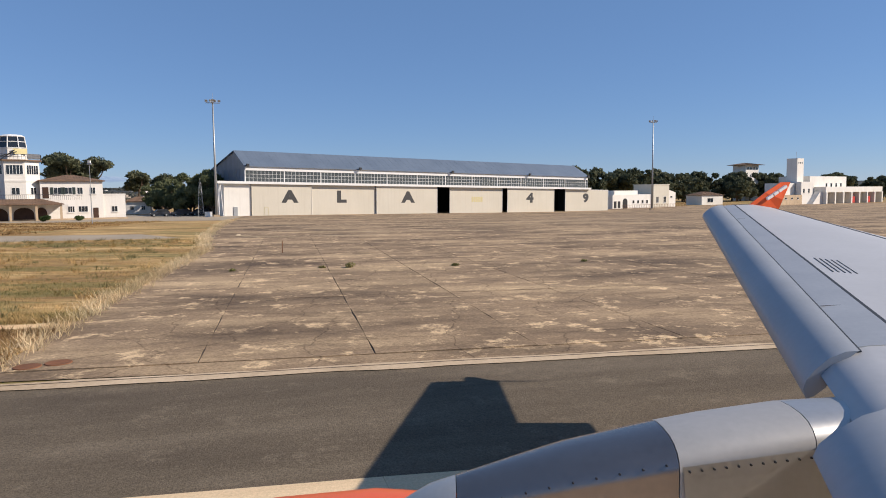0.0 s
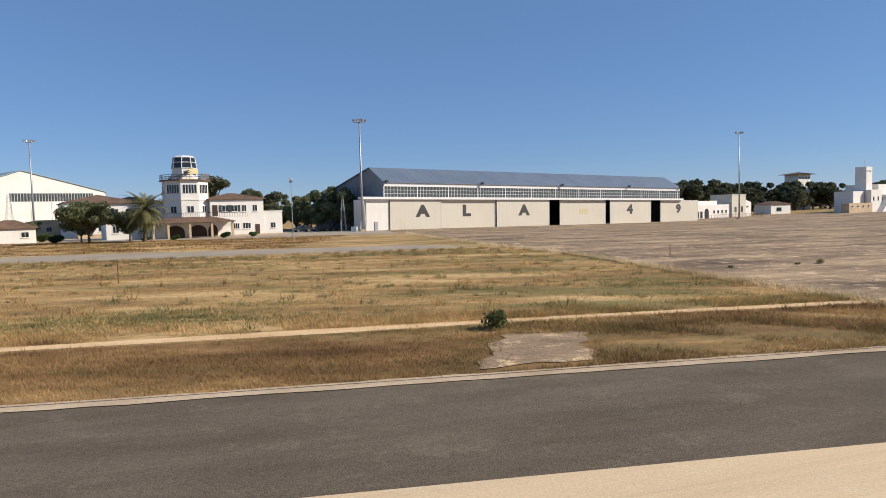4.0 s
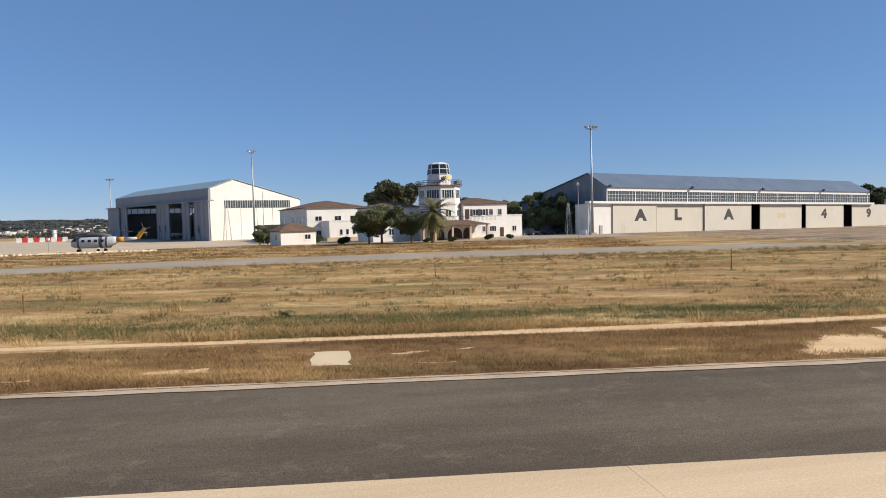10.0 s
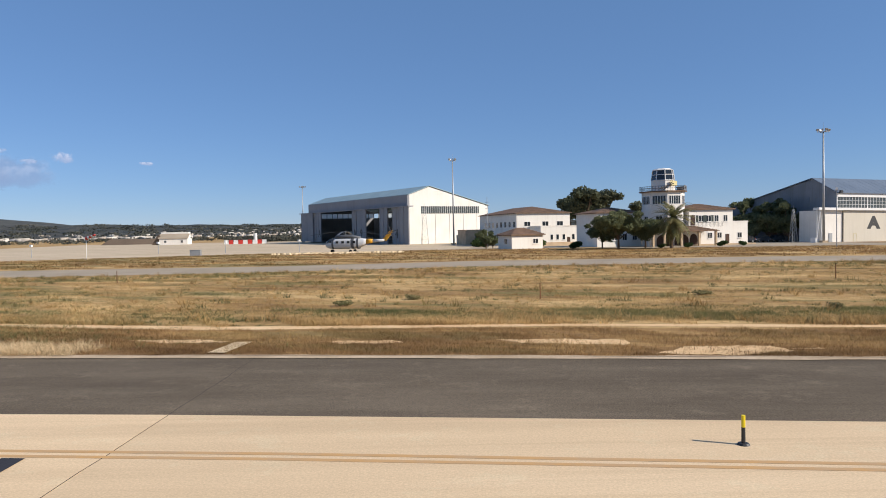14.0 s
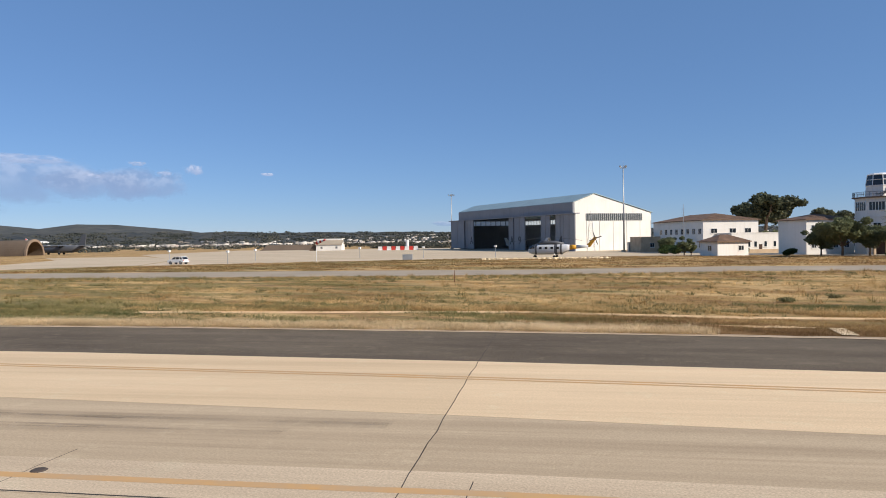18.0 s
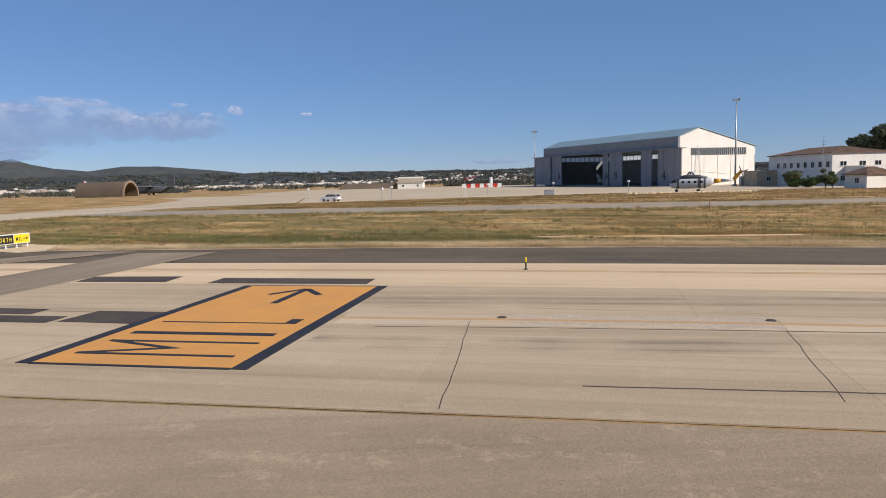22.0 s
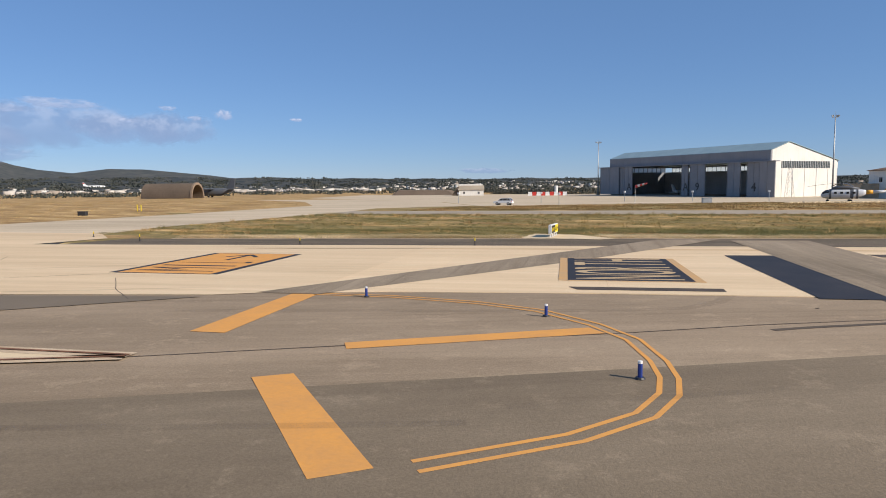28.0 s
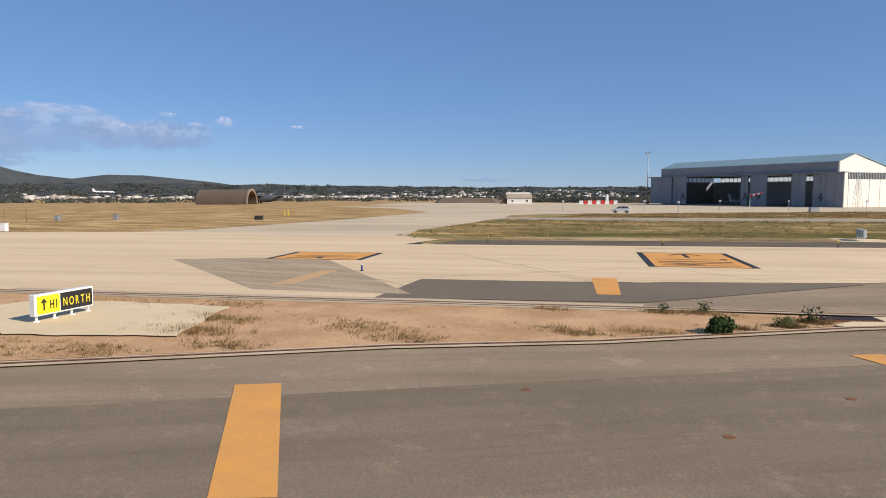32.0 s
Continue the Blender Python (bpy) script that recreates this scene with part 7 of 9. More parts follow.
def helicopter():
    T = thing("helicopter", pose(-154.5, 111.5, float(gz(-154, 111)) + 0.03, 0, 0, 184), "pale grey rescue helicopter with amber tail band on the apron", "helicopter")
    body = [(4.9, 0.5, 1.5, 1.9), (4.6, 1.3, 1.1, 2.3), (3.9, 1.9, 0.85, 2.9), (2.9, 2.1, 0.75, 3.1), (0, 2.15, 0.75, 3.15), (-2.6, 2.1, 0.85, 3.1), (-3.8, 1.6, 1.35, 3.0), (-4.6, 1.1, 1.8, 2.9)]
    f = part("fuselage", loft(bmesh.new(), [ring(*b) for b in body]), M_HELI, T, smooth=True)
    part("cockpit_glass", loft(bmesh.new(), [ring(4.66, 1.2, 1.75, 2.32), ring(4.0, 1.86, 1.75, 2.87), ring(3.3, 2.1, 1.85, 3.02)]), M_GLASS, f, "dark cockpit glazing", True)
    pane = finish(blk(-0.3, 0.3, -0.03, 0.03, 2.0, 2.5), "cabin_window", M_GLASS)
    for x in (1.9, 0.6, -0.7, -2.0):
        for s in (-1, 1):
            share("cabin_window", pane, f, pose(x, s * 1.075, 0))
    for xa, xb in ((2.75, 3.2), (-1.9, -1.2), (-2.9, -2.5)):
        part("paint_band", loft(bmesh.new(), [ring(xa, 2.16, 0.74, 3.16), ring(xb, 2.15, 0.74, 3.15)]), M_HELIDARK, f, "dark camouflage band")
    part("engine_housing", loft(bmesh.new(), [ring(2.6, 1.2, 3.0, 3.5), ring(1.8, 1.7, 3.0, 3.85), ring(-1.2, 1.7, 3.0, 3.85), ring(-3.2, 0.9, 2.9, 3.4)]), M_HELIDARK, T, "dark engine housing", True)
    part("tail_band", loft(bmesh.new(), [ring(-4.55, 1.14, 1.78, 2.92), ring(-6.0, 0.9, 1.98, 2.86)]), M_AMBER, T, "amber painted tail band", True)
    part("tail_boom", loft(bmesh.new(), [ring(-6.0, 0.86, 2.0, 2.84), ring(-8.6, 0.5, 2.3, 2.76)]), M_HELI, T, smooth=True)
    part("tail_fin", prism(bmesh.new(), [(-8.3, 2.35), (-9.0, 2.35), (-10.6, 4.5), (-9.9, 4.6), (-8.2, 2.75)], -0.12, 0.12), M_AMBER, T, "amber swept tail fin")
    part("tailplane", blk(-9.8, -9.1, -1.6, 0.0, 3.55, 3.63), M_HELI, T)
    part("rotor_mast", bar(bmesh.new(), (0.4, 0, 3.8), (0.4, 0, 4.45), 0.18, 0.14, 10), M_HELIDARK, T)
    part("rotor_hub", bar(bmesh.new(), (0.4, 0, 4.35), (0.4, 0, 4.6), 0.42, 0.3, 12), M_HELIDARK, T)
    for a in (10, 100, 190, 280):
        bm = bmesh.new()
        p0 = None
        for k in range(7):
            t = k / 6
            x, z = 0.4 + 7.6 * t, 4.5 - 0.75 * t ** 2
            q = [Vector((x, -0.24, z)), Vector((x, 0.24, z)), Vector((x, 0.24, z + 0.05)), Vector((x, -0.24, z + 0.05))]
            vs = [bm.verts.new(p) for p in q]
            if p0:
                for i in range(4):
                    bm.faces.new((p0[i], p0[(i + 1) % 4], vs[(i + 1) % 4], vs[i]))
            else:
                bm.faces.new(vs[::-1])
            p0 = vs
        bm.faces.new(p0)
        b = part("rotor_blade", bm, M_HELIDARK, T)
        b.matrix_basis = Matrix.Translation((0.4, 0, 0)) @ pose(0, 0, 0, 0, 0, a) @ Matrix.Translation((-0.4, 0, 0))
    for a in (20, 110, 200, 290):
        part("tail_rotor_blade", box(bmesh.new(), 0.1, 1.4, -0.02, 0.02, -0.1, 0.1, pose(-10.2, 0.35, 4.2, 0, a, 0)), M_HELIDARK, T)
    for x, y in ((3.4, 0.25), (3.4, -0.25), (-1.3, 1.35), (-1.3, -1.35)):
        w = part("wheel", bar(bmesh.new(), (x, y - 0.12, 0.32), (x, y + 0.12, 0.32), 0.32, 0.32, 14), M_TYRE, T)
        part("wheel_strut", bar(bmesh.new(), (x, y, 0.32), (x, y * 0.8, 1.0), 0.07), M_STEEL, w)
    for s in (-1, 1):
        part("sponson", loft(bmesh.new(), [ring(0.6, 0.4, 0.9, 1.4, 8), ring(-0.2, 0.7, 0.75, 1.55, 8), ring(-2.4, 0.5, 0.85, 1.5, 8)]), M_HELI, T, smooth=True)
        T.children[-1]
    return T


helicopter()


def suv(x, y, ang, paint_, label, group=""):
    T = thing("car", pose(x, y, float(gz(x, y)) + 0.03, 0, 0, ang), label, "car", group)
    W_ = 0.92
    low = [(2.28, 0.42), (2.32, 0.75), (2.1, 0.98), (1.15, 1.1), (-2.05, 1.12), (-2.3, 0.95), (-2.3, 0.45)]
    bm = prism(bmesh.new(), low, -W_, W_)
    bmesh.ops.bevel(bm, geom=bm.edges[:], offset=0.06, segments=2, affect="EDGES")
    part("body", bm, paint_, T, smooth=False)
    up = [(1.2, 1.09), (0.45, 1.62), (-1.55, 1.66), (-2.15, 1.11)]
    bm = prism(bmesh.new(), up, -W_ + 0.12, W_ - 0.12)
    part("cabin_glass", bm, M_GLASS, T, "dark car windows")
    bm = prism(bmesh.new(), [(0.5, 1.6), (0.45, 1.68), (-1.55, 1.72), (-1.65, 1.63)], -W_ + 0.1, W_ - 0.1)
    part("roof", bm, paint_, T)
    for s in (-1, 1):
        for a, b in (((1.24, 1.09), (0.47, 1.63)), ((-0.05, 1.1), (-0.1, 1.64)), ((-1.1, 1.1), (-1.15, 1.65)), ((-2.12, 1.1), (-1.58, 1.66))):
            part("pillar", bar(bmesh.new(), (a[0], s * (W_ - 0.1), a[1]), (b[0], s * (W_ - 0.1), b[1]), 0.05, n=6), paint_, T)
        for x_ in (1.42, -1.4):
            w = part("wheel", bar(bmesh.new(), (x_, s * (W_ - 0.2), 0.35), (x_, s * (W_ + 0.02), 0.35), 0.35, 0.35, 18), M_TYRE, T)
            part("rim", bar(bmesh.new(), (x_, s * (W_ - 0.02), 0.35), (x_, s * (W_ + 0.035), 0.35), 0.22, 0.2, 12), M_STEEL, w)
        part("headlight", blk(2.2, 2.31, s * 0.75 - 0.14, s * 0.75 + 0.14, 0.74, 0.88), M_BACKGLASS, T)
        part("tail_light", blk(-2.31, -2.24, s * 0.75 - 0.12, s * 0.75 + 0.12, 0.8, 1.05), M_RED, T)
    part("bumper", blk(2.28, 2.37, -0.8, 0.8, 0.42, 0.62), M_BLACKMETAL, T)


suv(-227.5, 73.0, 184, M_CARWHITE, "white sport utility car on the airfield road")
suv(-64.5, 165.5, 215, M_CARDARK, "dark car parked in the shade of trees", "parked cars")
suv(-68.5, 162.5, 215, M_CARDARK, "dark car parked in the shade of trees", "parked cars")
suv(-60.8, 168.0, 215, M_CARDARK, "dark car parked in the shade of trees", "parked cars")
suv(-145.5, 192.0, 120, M_CARWHITE, "white van-like car by the hangar wall", "")


def barrier_row():
    for k in range(9):
        x, y = -288.1 + k * 2.1, 257.5 + k * 0.85
        T = thing("road_barrier", pose(x, y, float(gz(x, y)), 0, 0, 22), "red plastic barrier block in a row" if k % 2 else "white plastic barrier block in a row", "barrier", "red and white barriers")
        bm = prism(bmesh.new(), [(-0.35, 0), (0.35, 0), (0.3, 0.35), (0.14, 0.5), (0.12, 2.0), (-0.12, 2.0), (-0.14, 0.5), (-0.3, 0.35)], -1.0, 1.0)
        p = part("block", bm, M_RED if k % 2 else M_WHITEMETAL, T)
        p.matrix_basis = pose(0, 0, 0, 0, 0, 90)


barrier_row()
solid("white_tank", bar(bmesh.new(), (0, 0, 0), (0, 0, 5.2), 0.9, 0.8, 14), M_WHITEMETAL, pose(-276, 264, float(gz(-276, 264))), "white upright tank behind the barriers", "tank")


def windsock():
    T = thing("windsock", pose(-198.7, 84.6, float(gz(-198, 84))), "red and white windsock on a thin pole", "windsock")
    part("pole", bar(bmesh.new(), (0, 0, -0.1), (0, 0, 4.4), 0.06, 0.05), M_WHITEMETAL, T)
    part("foot", blk(-0.3, 0.3, -0.3, 0.3, -0.1, 0.2), M_KERB, T)
    for k in range(5):
        a, b = k / 5, (k + 1) / 5
        p = lambda t: (0.15 + 2.6 * t, -0.5 * t, 4.2 + 0.7 * t)
        part("sock_band", bar(bmesh.new(), p(a), p(b), 0.36 - 0.2 * a, 0.36 - 0.2 * b, 12), M_RED if k % 2 == 0 else M_WHITEMETAL, T)


windsock()


def lattice(x, y, h, w, label, name="lattice_mast"):
    T = thing(name, pose(x, y, float(gz(x, y)) - 0.1, 0, 0, 20), label, "mast")
    legs = [(-1, -1), (1, -1), (1, 1), (-1, 1)]
    for sx, sy in legs:
        part("leg", bar(bmesh.new(), (sx * w, sy * w, 0), (sx * w * 0.25, sy * w * 0.25, h), 0.06, 0.04, 5), M_STEEL, T)
    for k in range(7):
        t0, t1 = k / 7, (k + 1) / 7
        bm = bmesh.new()
        for i in range(4):
            a, b = legs[i], legs[(i + 1) % 4]
            f0, f1 = w * (1 - 0.75 * t0), w * (1 - 0.75 * t1)
            bar(bm, (a[0] * f0, a[1] * f0, h * t0), (b[0] * f1, b[1] * f1, h * t1), 0.03, n=4)
            bar(bm, (b[0] * f0, b[1] * f0, h * t0), (a[0] * f0, a[1] * f0, h * t0), 0.03, n=4)
        part("bracing", bm, M_STEEL, T)
    part("whip", bar(bmesh.new(), (0, 0, h), (0, 0, h * 1.12), 0.03), M_STEEL, T)


lattice(-166.6, 199.5, 12.8, 1.3, "slim steel lattice mast before the hangar gable")
lattice(-57.9, 161.0, 8.2, 0.7, "short steel lattice frame beside the hangar")


def pole(x, y, h, name, label, head=None):
    T = thing(name, pose(x, y, float(gz(x, y))), label, "pole")
    part("shaft", bar(bmesh.new(), (0, 0, -0.2), (0, 0, h), 0.09, 0.05, 8), M_STEEL, T)
    if head == "antenna":
        for z in (0.78, 0.84, 0.9):
            part("crossbar", bar(bmesh.new(), (-0.5, 0, h * z), (0.5, 0, h * z), 0.03), M_STEEL, T)
    if head == "flag":
        part("camera_box", blk(-0.3, 0.3, -0.15, 0.15, h - 0.4, h - 0.1), M_STEEL, T, "grey box head")
        part("bracket", blk(-0.2, 0.2, -0.15, 0.15, h - 0.1, h + 0.3), M_WHITEMETAL, T)
    if head == "lamp":
        part("lamp_head", blk(-0.25, 0.25, -0.25, 0.25, h - 0.1, h + 0.35), M_WHITEMETAL, T)


pole(-128.6, 134.7, 12.2, "antenna_pole", "thin antenna pole with crossbars", "antenna")
pole(-59.4, 113.8, 10.4, "camera_pole", "thin pole with small grey camera head", "flag")
for x, y in ((-171, 120), (-208, 116), (-190, 118), (-226, 96), (-214, 74), (-247, 88)):
    pole(x, y, 2.6, "apron_lamp_post", "short white apron lamp post", "lamp")
for x, y, w, d, h, m, lab in ((-184.3, 99.4, 2.2, 1.2, 1.2, M_STEEL, "grey equipment box by the apron"), (-288.7, 18.4, 0.16, 0.16, 1.3, M_SIGNYEL, "thin yellow marker post in the dry field"), (-287.9, 18.7, 0.16, 0.16, 1.3, M_SIGNYEL, "thin yellow marker post in the dry field"), 
                              (-280, -46.5, 1.4, 0.7, 1.0, M_WHITEMETAL, "white boarded box in the dry field"), (-278.4, -1.1, 1.5, 0.8, 0.7, M_BLACKMETAL, "black equipment case beside the road"), (-303, -12.5, 0.8, 0.7, 1.0, M_STEEL, "grey cabinet near the fence"),
                              (-309, -20, 0.9, 0.7, 0.9, M_STEEL, "grey cabinet near the fence"), (-150.5, 188.5, 2.6, 2.0, 3.0, M_STEEL, "grey steel cabinet by the mast"), (-146.0, 186.5, 2.4, 2.2, 2.6, M_WHITEMETAL, "white storage box near the hangar"),
                              (-54.5, 156.3, 1.6, 0.5, 1.1, M_WHITEMETAL, "white board at the mast foot")):
    T = thing("equipment_box", pose(x, y, float(gz(x, y)), 0, 0, 25), lab, "box")
    bm = blk(-w / 2, w / 2, -d / 2, d / 2, 0, h)
    bmesh.ops.bevel(bm, geom=bm.edges[:], offset=min(0.05, w * 0.1), segments=1, affect="EDGES")
    part("casing", bm, m, T)
    part("lid", blk(-w / 2 - 0.04, w / 2 + 0.04, -d / 2 - 0.04, d / 2 + 0.04, h + 0.002, h + 0.08), m, T)

fence = thing("wire_fence", pose(0, 0, 0), "rusty wire fence along the dry field", "fence")
for k in range(9):
    t = k / 25
    x, y = -330 + 58 * t, -44 + 62 * t
    part("fence_post", bar(bmesh.new(), (x, y, -0.2), (x, y, 2.3), 0.035), M_RUST, fence)
for z in (0.5, 1.0, 1.5, 2.1):
    part("fence_wire", bar(bmesh.new(), (-330, -44, z), (-311.4, -24.2, z), 0.008, n=4), M_RUST, fence)


def transport():
    """A dark four-engined transport aircraft standing beside the shelter."""
    T = thing("transport_aircraft", pose(-470.0, 213.0, -0.3, 0, 0, 192), "dark grey transport aircraft parked beside the shelter", "aircraft")
    part("fuselage", loft(bmesh.new(), [ring(14, 1.0, 2.2, 3.2), ring(12, 3.2, 1.0, 4.8), ring(4, 4.0, 0.9, 5.0), ring(-6, 3.8, 1.0, 5.0), ring(-14, 1.0, 3.6, 5.0)]), M_HELIDARK, T, smooth=True)
    part("wing", prism(bmesh.new(), [(2.5, 4.8), (-2.0, 4.8), (-1.6, 5.2), (2.0, 5.3)], -19, 19), M_HELIDARK, T)
    part("tail_fin", prism(bmesh.new(), [(-9.5, 4.8), (-14.5, 4.6), (-15.5, 11.0), (-13.0, 11.2)], -0.25, 0.25), M_HELIDARK, T)
    part("tailplane", blk(-15, -11.5, -7.5, 7.5, 4.7, 4.95), M_HELIDARK, T)
    for y in (-10, -5, 5, 10):
        part("engine", bar(bmesh.new(), (3.6, y, 4.6), (-0.6, y, 4.7), 0.6, 0.45, 10), M_HELIDARK, T)
    for x, y in ((10.5, 0), (1.5, 1.8), (1.5, -1.8)):
        part("wheel", bar(bmesh.new(), (x, y - 0.3, 0.6), (x, y + 0.3, 0.6), 0.6, 0.6, 12), M_TYRE, T)
        part("gear_leg", bar(bmesh.new(), (x, y, 0.6), (x, y, 1.6), 0.15), M_STEEL, T)


transport()


def far_airliner():
    """A white airliner standing far off at the foot of the hills."""
    T = thing("far_airliner", pose(-1440.0, 824.0, 8.2, 0, 0, 54), "white airliner with a red tail band below the hills", "aircraft")
    part("fuselage", loft(bmesh.new(), [ring(20.5, 0.6, 3.4, 4.2), ring(18, 3.0, 2.4, 5.9), ring(14, 4.0, 2.2, 6.3), ring(-8, 4.0, 2.2, 6.3), ring(-15, 2.8, 3.4, 6.3), ring(-20.5, 0.6, 5.2, 6.0)]), M_WHITEMETAL, T, smooth=True)
    part("tail_fin", prism(bmesh.new(), [(-13.5, 6.0), (-19.6, 5.9), (-21.4, 12.0), (-18.6, 12.2)], -0.3, 0.3), M_WHITEMETAL, T)
    part("tail_band", prism(bmesh.new(), [(-17.7, 9.6), (-20.75, 9.6), (-21.2, 11.4), (-18.5, 11.5)], -0.34, 0.34), M_RED, T, "red band on the tail fin")
    part("tailplane", prism(bmesh.new(), [(-16.5, 5.3), (-19.8, 5.3), (-19.6, 5.55), (-16.8, 5.6)], -6.2, 6.2), M_WHITEMETAL, T)
    part("wing", prism(bmesh.new(), [(4.0, 3.0), (-2.5, 3.0), (-2.2, 3.5), (2.6, 3.6)], -17, 17), M_WHITEMETAL, T)
    for y in (-5.8, 5.8):
        part("engine", bar(bmesh.new(), (6.0, y, 2.1), (2.2, y, 2.2), 1.1, 0.9, 12), M_WHITEMETAL, T)
    for x, y in ((15.0, 0), (-1.0, 3.6), (-1.0, -3.6)):
        part("gear_leg", bar(bmesh.new(), (x, y, -0.6), (x, y, 3.0), 0.2), M_STEEL, T)
        part("wheel", bar(bmesh.new(), (x, y - 0.4, 0.5), (x, y + 0.4, 0.5), 0.6, 0.6, 12), M_TYRE, T)


far_airliner()
# a small jet's tail inside the open hangar
T = thing("parked_jet", pose(-211, 247, float(gz(-211, 247)), 0, 0, 60), "white parked aircraft inside the hangar", "aircraft")
part("fuselage", loft(bmesh.new(), [ring(5, 0.4, 1.6, 2.0), ring(2, 1.5, 1.0, 2.6), ring(-3, 1.3, 1.2, 2.6), ring(-6, 0.4, 2.0, 2.5)]), M_WHITEMETAL, T, smooth=True)
part("tail_fin", prism(bmesh.new(), [(-3.5, 2.5), (-6.0, 2.4), (-7.2, 5.2), (-6.0, 5.2)], -0.08, 0.08), M_WHITEMETAL, T)
part("wing", prism(bmesh.new(), [(1.2, 1.5), (-0.8, 1.5), (-0.6, 1.65), (0.9, 1.7)], -6.5, 6.5), M_WHITEMETAL, T)
for x, y in ((3, 0), (-0.5, 1.2), (-0.5, -1.2)):
    part("gear_leg", bar(bmesh.new(), (x, y, 0.0), (x, y, 1.3), 0.14), M_TYRE, T)

# pale rubble beside the helicopter
rng = np.random.default_rng(31)
V, F = [], []
for k in range(420):
    t = rng.uniform(0, 1)
    x, y = -165.0 + 23 * t + rng.normal() * 1.3, 101.0 + 8.5 * t + rng.normal() * 0.8
    s = rng.uniform(0.15, 0.55)
    n0, z = len(V), float(gz(x, y))
    for dz in (0, s * 0.7):
        for a in range(4):
            rr = s * rng.uniform(0.6, 1.1) * (1 if dz == 0 else 0.6)
            V.append((x + rr * math.cos(a * 1.57 + s), y + rr * math.sin(a * 1.57 + s), z + dz - 0.03))
    for f in ((0, 1, 5, 4), (1, 2, 6, 5), (2, 3, 7, 6), (3, 0, 4, 7), (4, 5, 6, 7)):
        F += [n0 + q for q in f]
tagged(new("rubble", raw("rubble", V, F, 4, M_PAD)), "heap of pale broken stone on the apron edge", "rubble", "", "stuff")


# ---- grass, weeds and gravel ----
def inside(px, py, poly):
    """Which points lie in the outline."""
    r = np.zeros(len(px), bool)
    j = len(poly) - 1
    for i in range(len(poly)):
        (xi, yi), (xj, yj) = poly[i], poly[j]
        c = ((yi > py) != (yj > py)) & (px < (xj - xi) * (py - yi) / (yj - yi + 1e-12) + xi)
        r ^= c
        j = i
    return r


def tufts(name, pts, h, spread, material, label, blades=7, seed=1, wide=0.025, category="grass"):
    """Tufts of thin bent blades at pts (x, y, size)."""
    rng = np.random.default_rng(seed)
    n = len(pts)
    P = np.repeat(pts, blades, 0)
    a = rng.uniform(0, 2 * np.pi, n * blades)
    r = np.sqrt(rng.uniform(0, 1, n * blades)) * spread * P[:, 2]
    x, y = P[:, 0] + r * np.cos(a), P[:, 1] + r * np.sin(a)
    z = gz(x, y) - 0.01
    hh = h * P[:, 2] * rng.uniform(0.45, 1.2, n * blades)
    b = rng.uniform(0, 2 * np.pi, n * blades)
    bend = hh * rng.uniform(0.4, 1.7, n * blades)
    w = wide * rng.uniform(0.6, 1.5, n * blades) * P[:, 2] ** 0.5
    V = np.stack([np.stack([x - w * np.sin(b), y + w * np.cos(b), z], 1), np.stack([x + w * np.sin(b), y - w * np.cos(b), z], 1),
                  np.stack([x + bend * np.cos(b), y + bend * np.sin(b), z + hh], 1)], 1).reshape(-1, 3)
    return tagged(new(name, raw(name, V, np.arange(len(V)), 3, material)), label, category, "", "stuff")


def scatter(n, x0, x1, fy0, fy1, seed, poly=None, near=1.0, smin=0.6, smax=1.3, keep=None, full=0.55):
    """Points between two lines fy0(x) and fy1(x), crowded towards the first."""
    rng = np.random.default_rng(seed)
    x = rng.uniform(x0, x1, n)
    t = rng.uniform(0, 1, n) ** near
    a, b = fy0(x), fy1(x)
    y = a + (b - a) * t
    s = rng.uniform(smin, smax, n)
    k = np.ones(n, bool)
    # clumps and bare places
    f = np.sin(x * 0.31 + 1.7 * np.sin(y * 0.23)) + np.sin(y * 0.61 + 1.3 * np.sin(x * 0.17)) + 0.9 * np.sin(x * 0.9 + y * 1.3)
    f = f + 0.8 * np.sin(x * 0.07 + y * 0.9 + 2 * np.sin(x * 0.05)) + 0.5 * np.sin(x * 2.3 + y * 3.1)
    k &= rng.uniform(-1.6, 1.6, n) < f * 1.25 + full
    if keep is not None:
        k &= keep(x, y)
    return np.stack([x, y, s], 1)[k]


TR = np.array(TRACK[::-1])
PADS = [[(-57.2, 7.8), (-57.7, 12.8), (-48.8, 14.6), (-47.2, 9.9)], [(-77.2, 6.2), (-77.8, 8.8), (-76.2, 9.0), (-75.5, 6.3)], [(-61.5, 8.1), (-60.8, 9.6), (-59.7, 10.9), (-58.4, 10.8), (-57.6, 9.4), (-57.2, 8.3)],
        [(-17.0, 14.8), (-15.6, 16.0), (-12.3, 17.1), (-11.7, 15.8)], [(-30.6, 12.3), (-29.6, 17.6), (-26.6, 18.2), (-27.2, 13.2)], [(-186.5, -23.8), (-187.2, -18.0), (-182.5, -18.2), (-178.4, -21.5), (-179.5, -23.3)]]


def track_y(x):
    return np.interp(x, TR[:, 0], TR[:, 1], left=-999, right=999)


def open_ground(x, y):
    k = np.ones(len(x), bool)
    ty = track_y(x)
    k &= ~((x > -150) & (x < -12) & (y < ty + 0.1) & (y > ty - 0.8 - 0.3 * np.sin(x * 0.8)))
    for p in PADS:
        k &= ~inside(x, y, p)
    for p in BARE:
        k &= ~inside(x, y, p) | (np.sin(x * 91.7 + y * 57.3) > 0.55)
    ax = np.interp(y, [16, 26, 54.7, 73, 101, 128], [-11.6, -13.7, -19.3, -25.8, -33.5, -40])
    k &= x < ax - 0.2
    return k


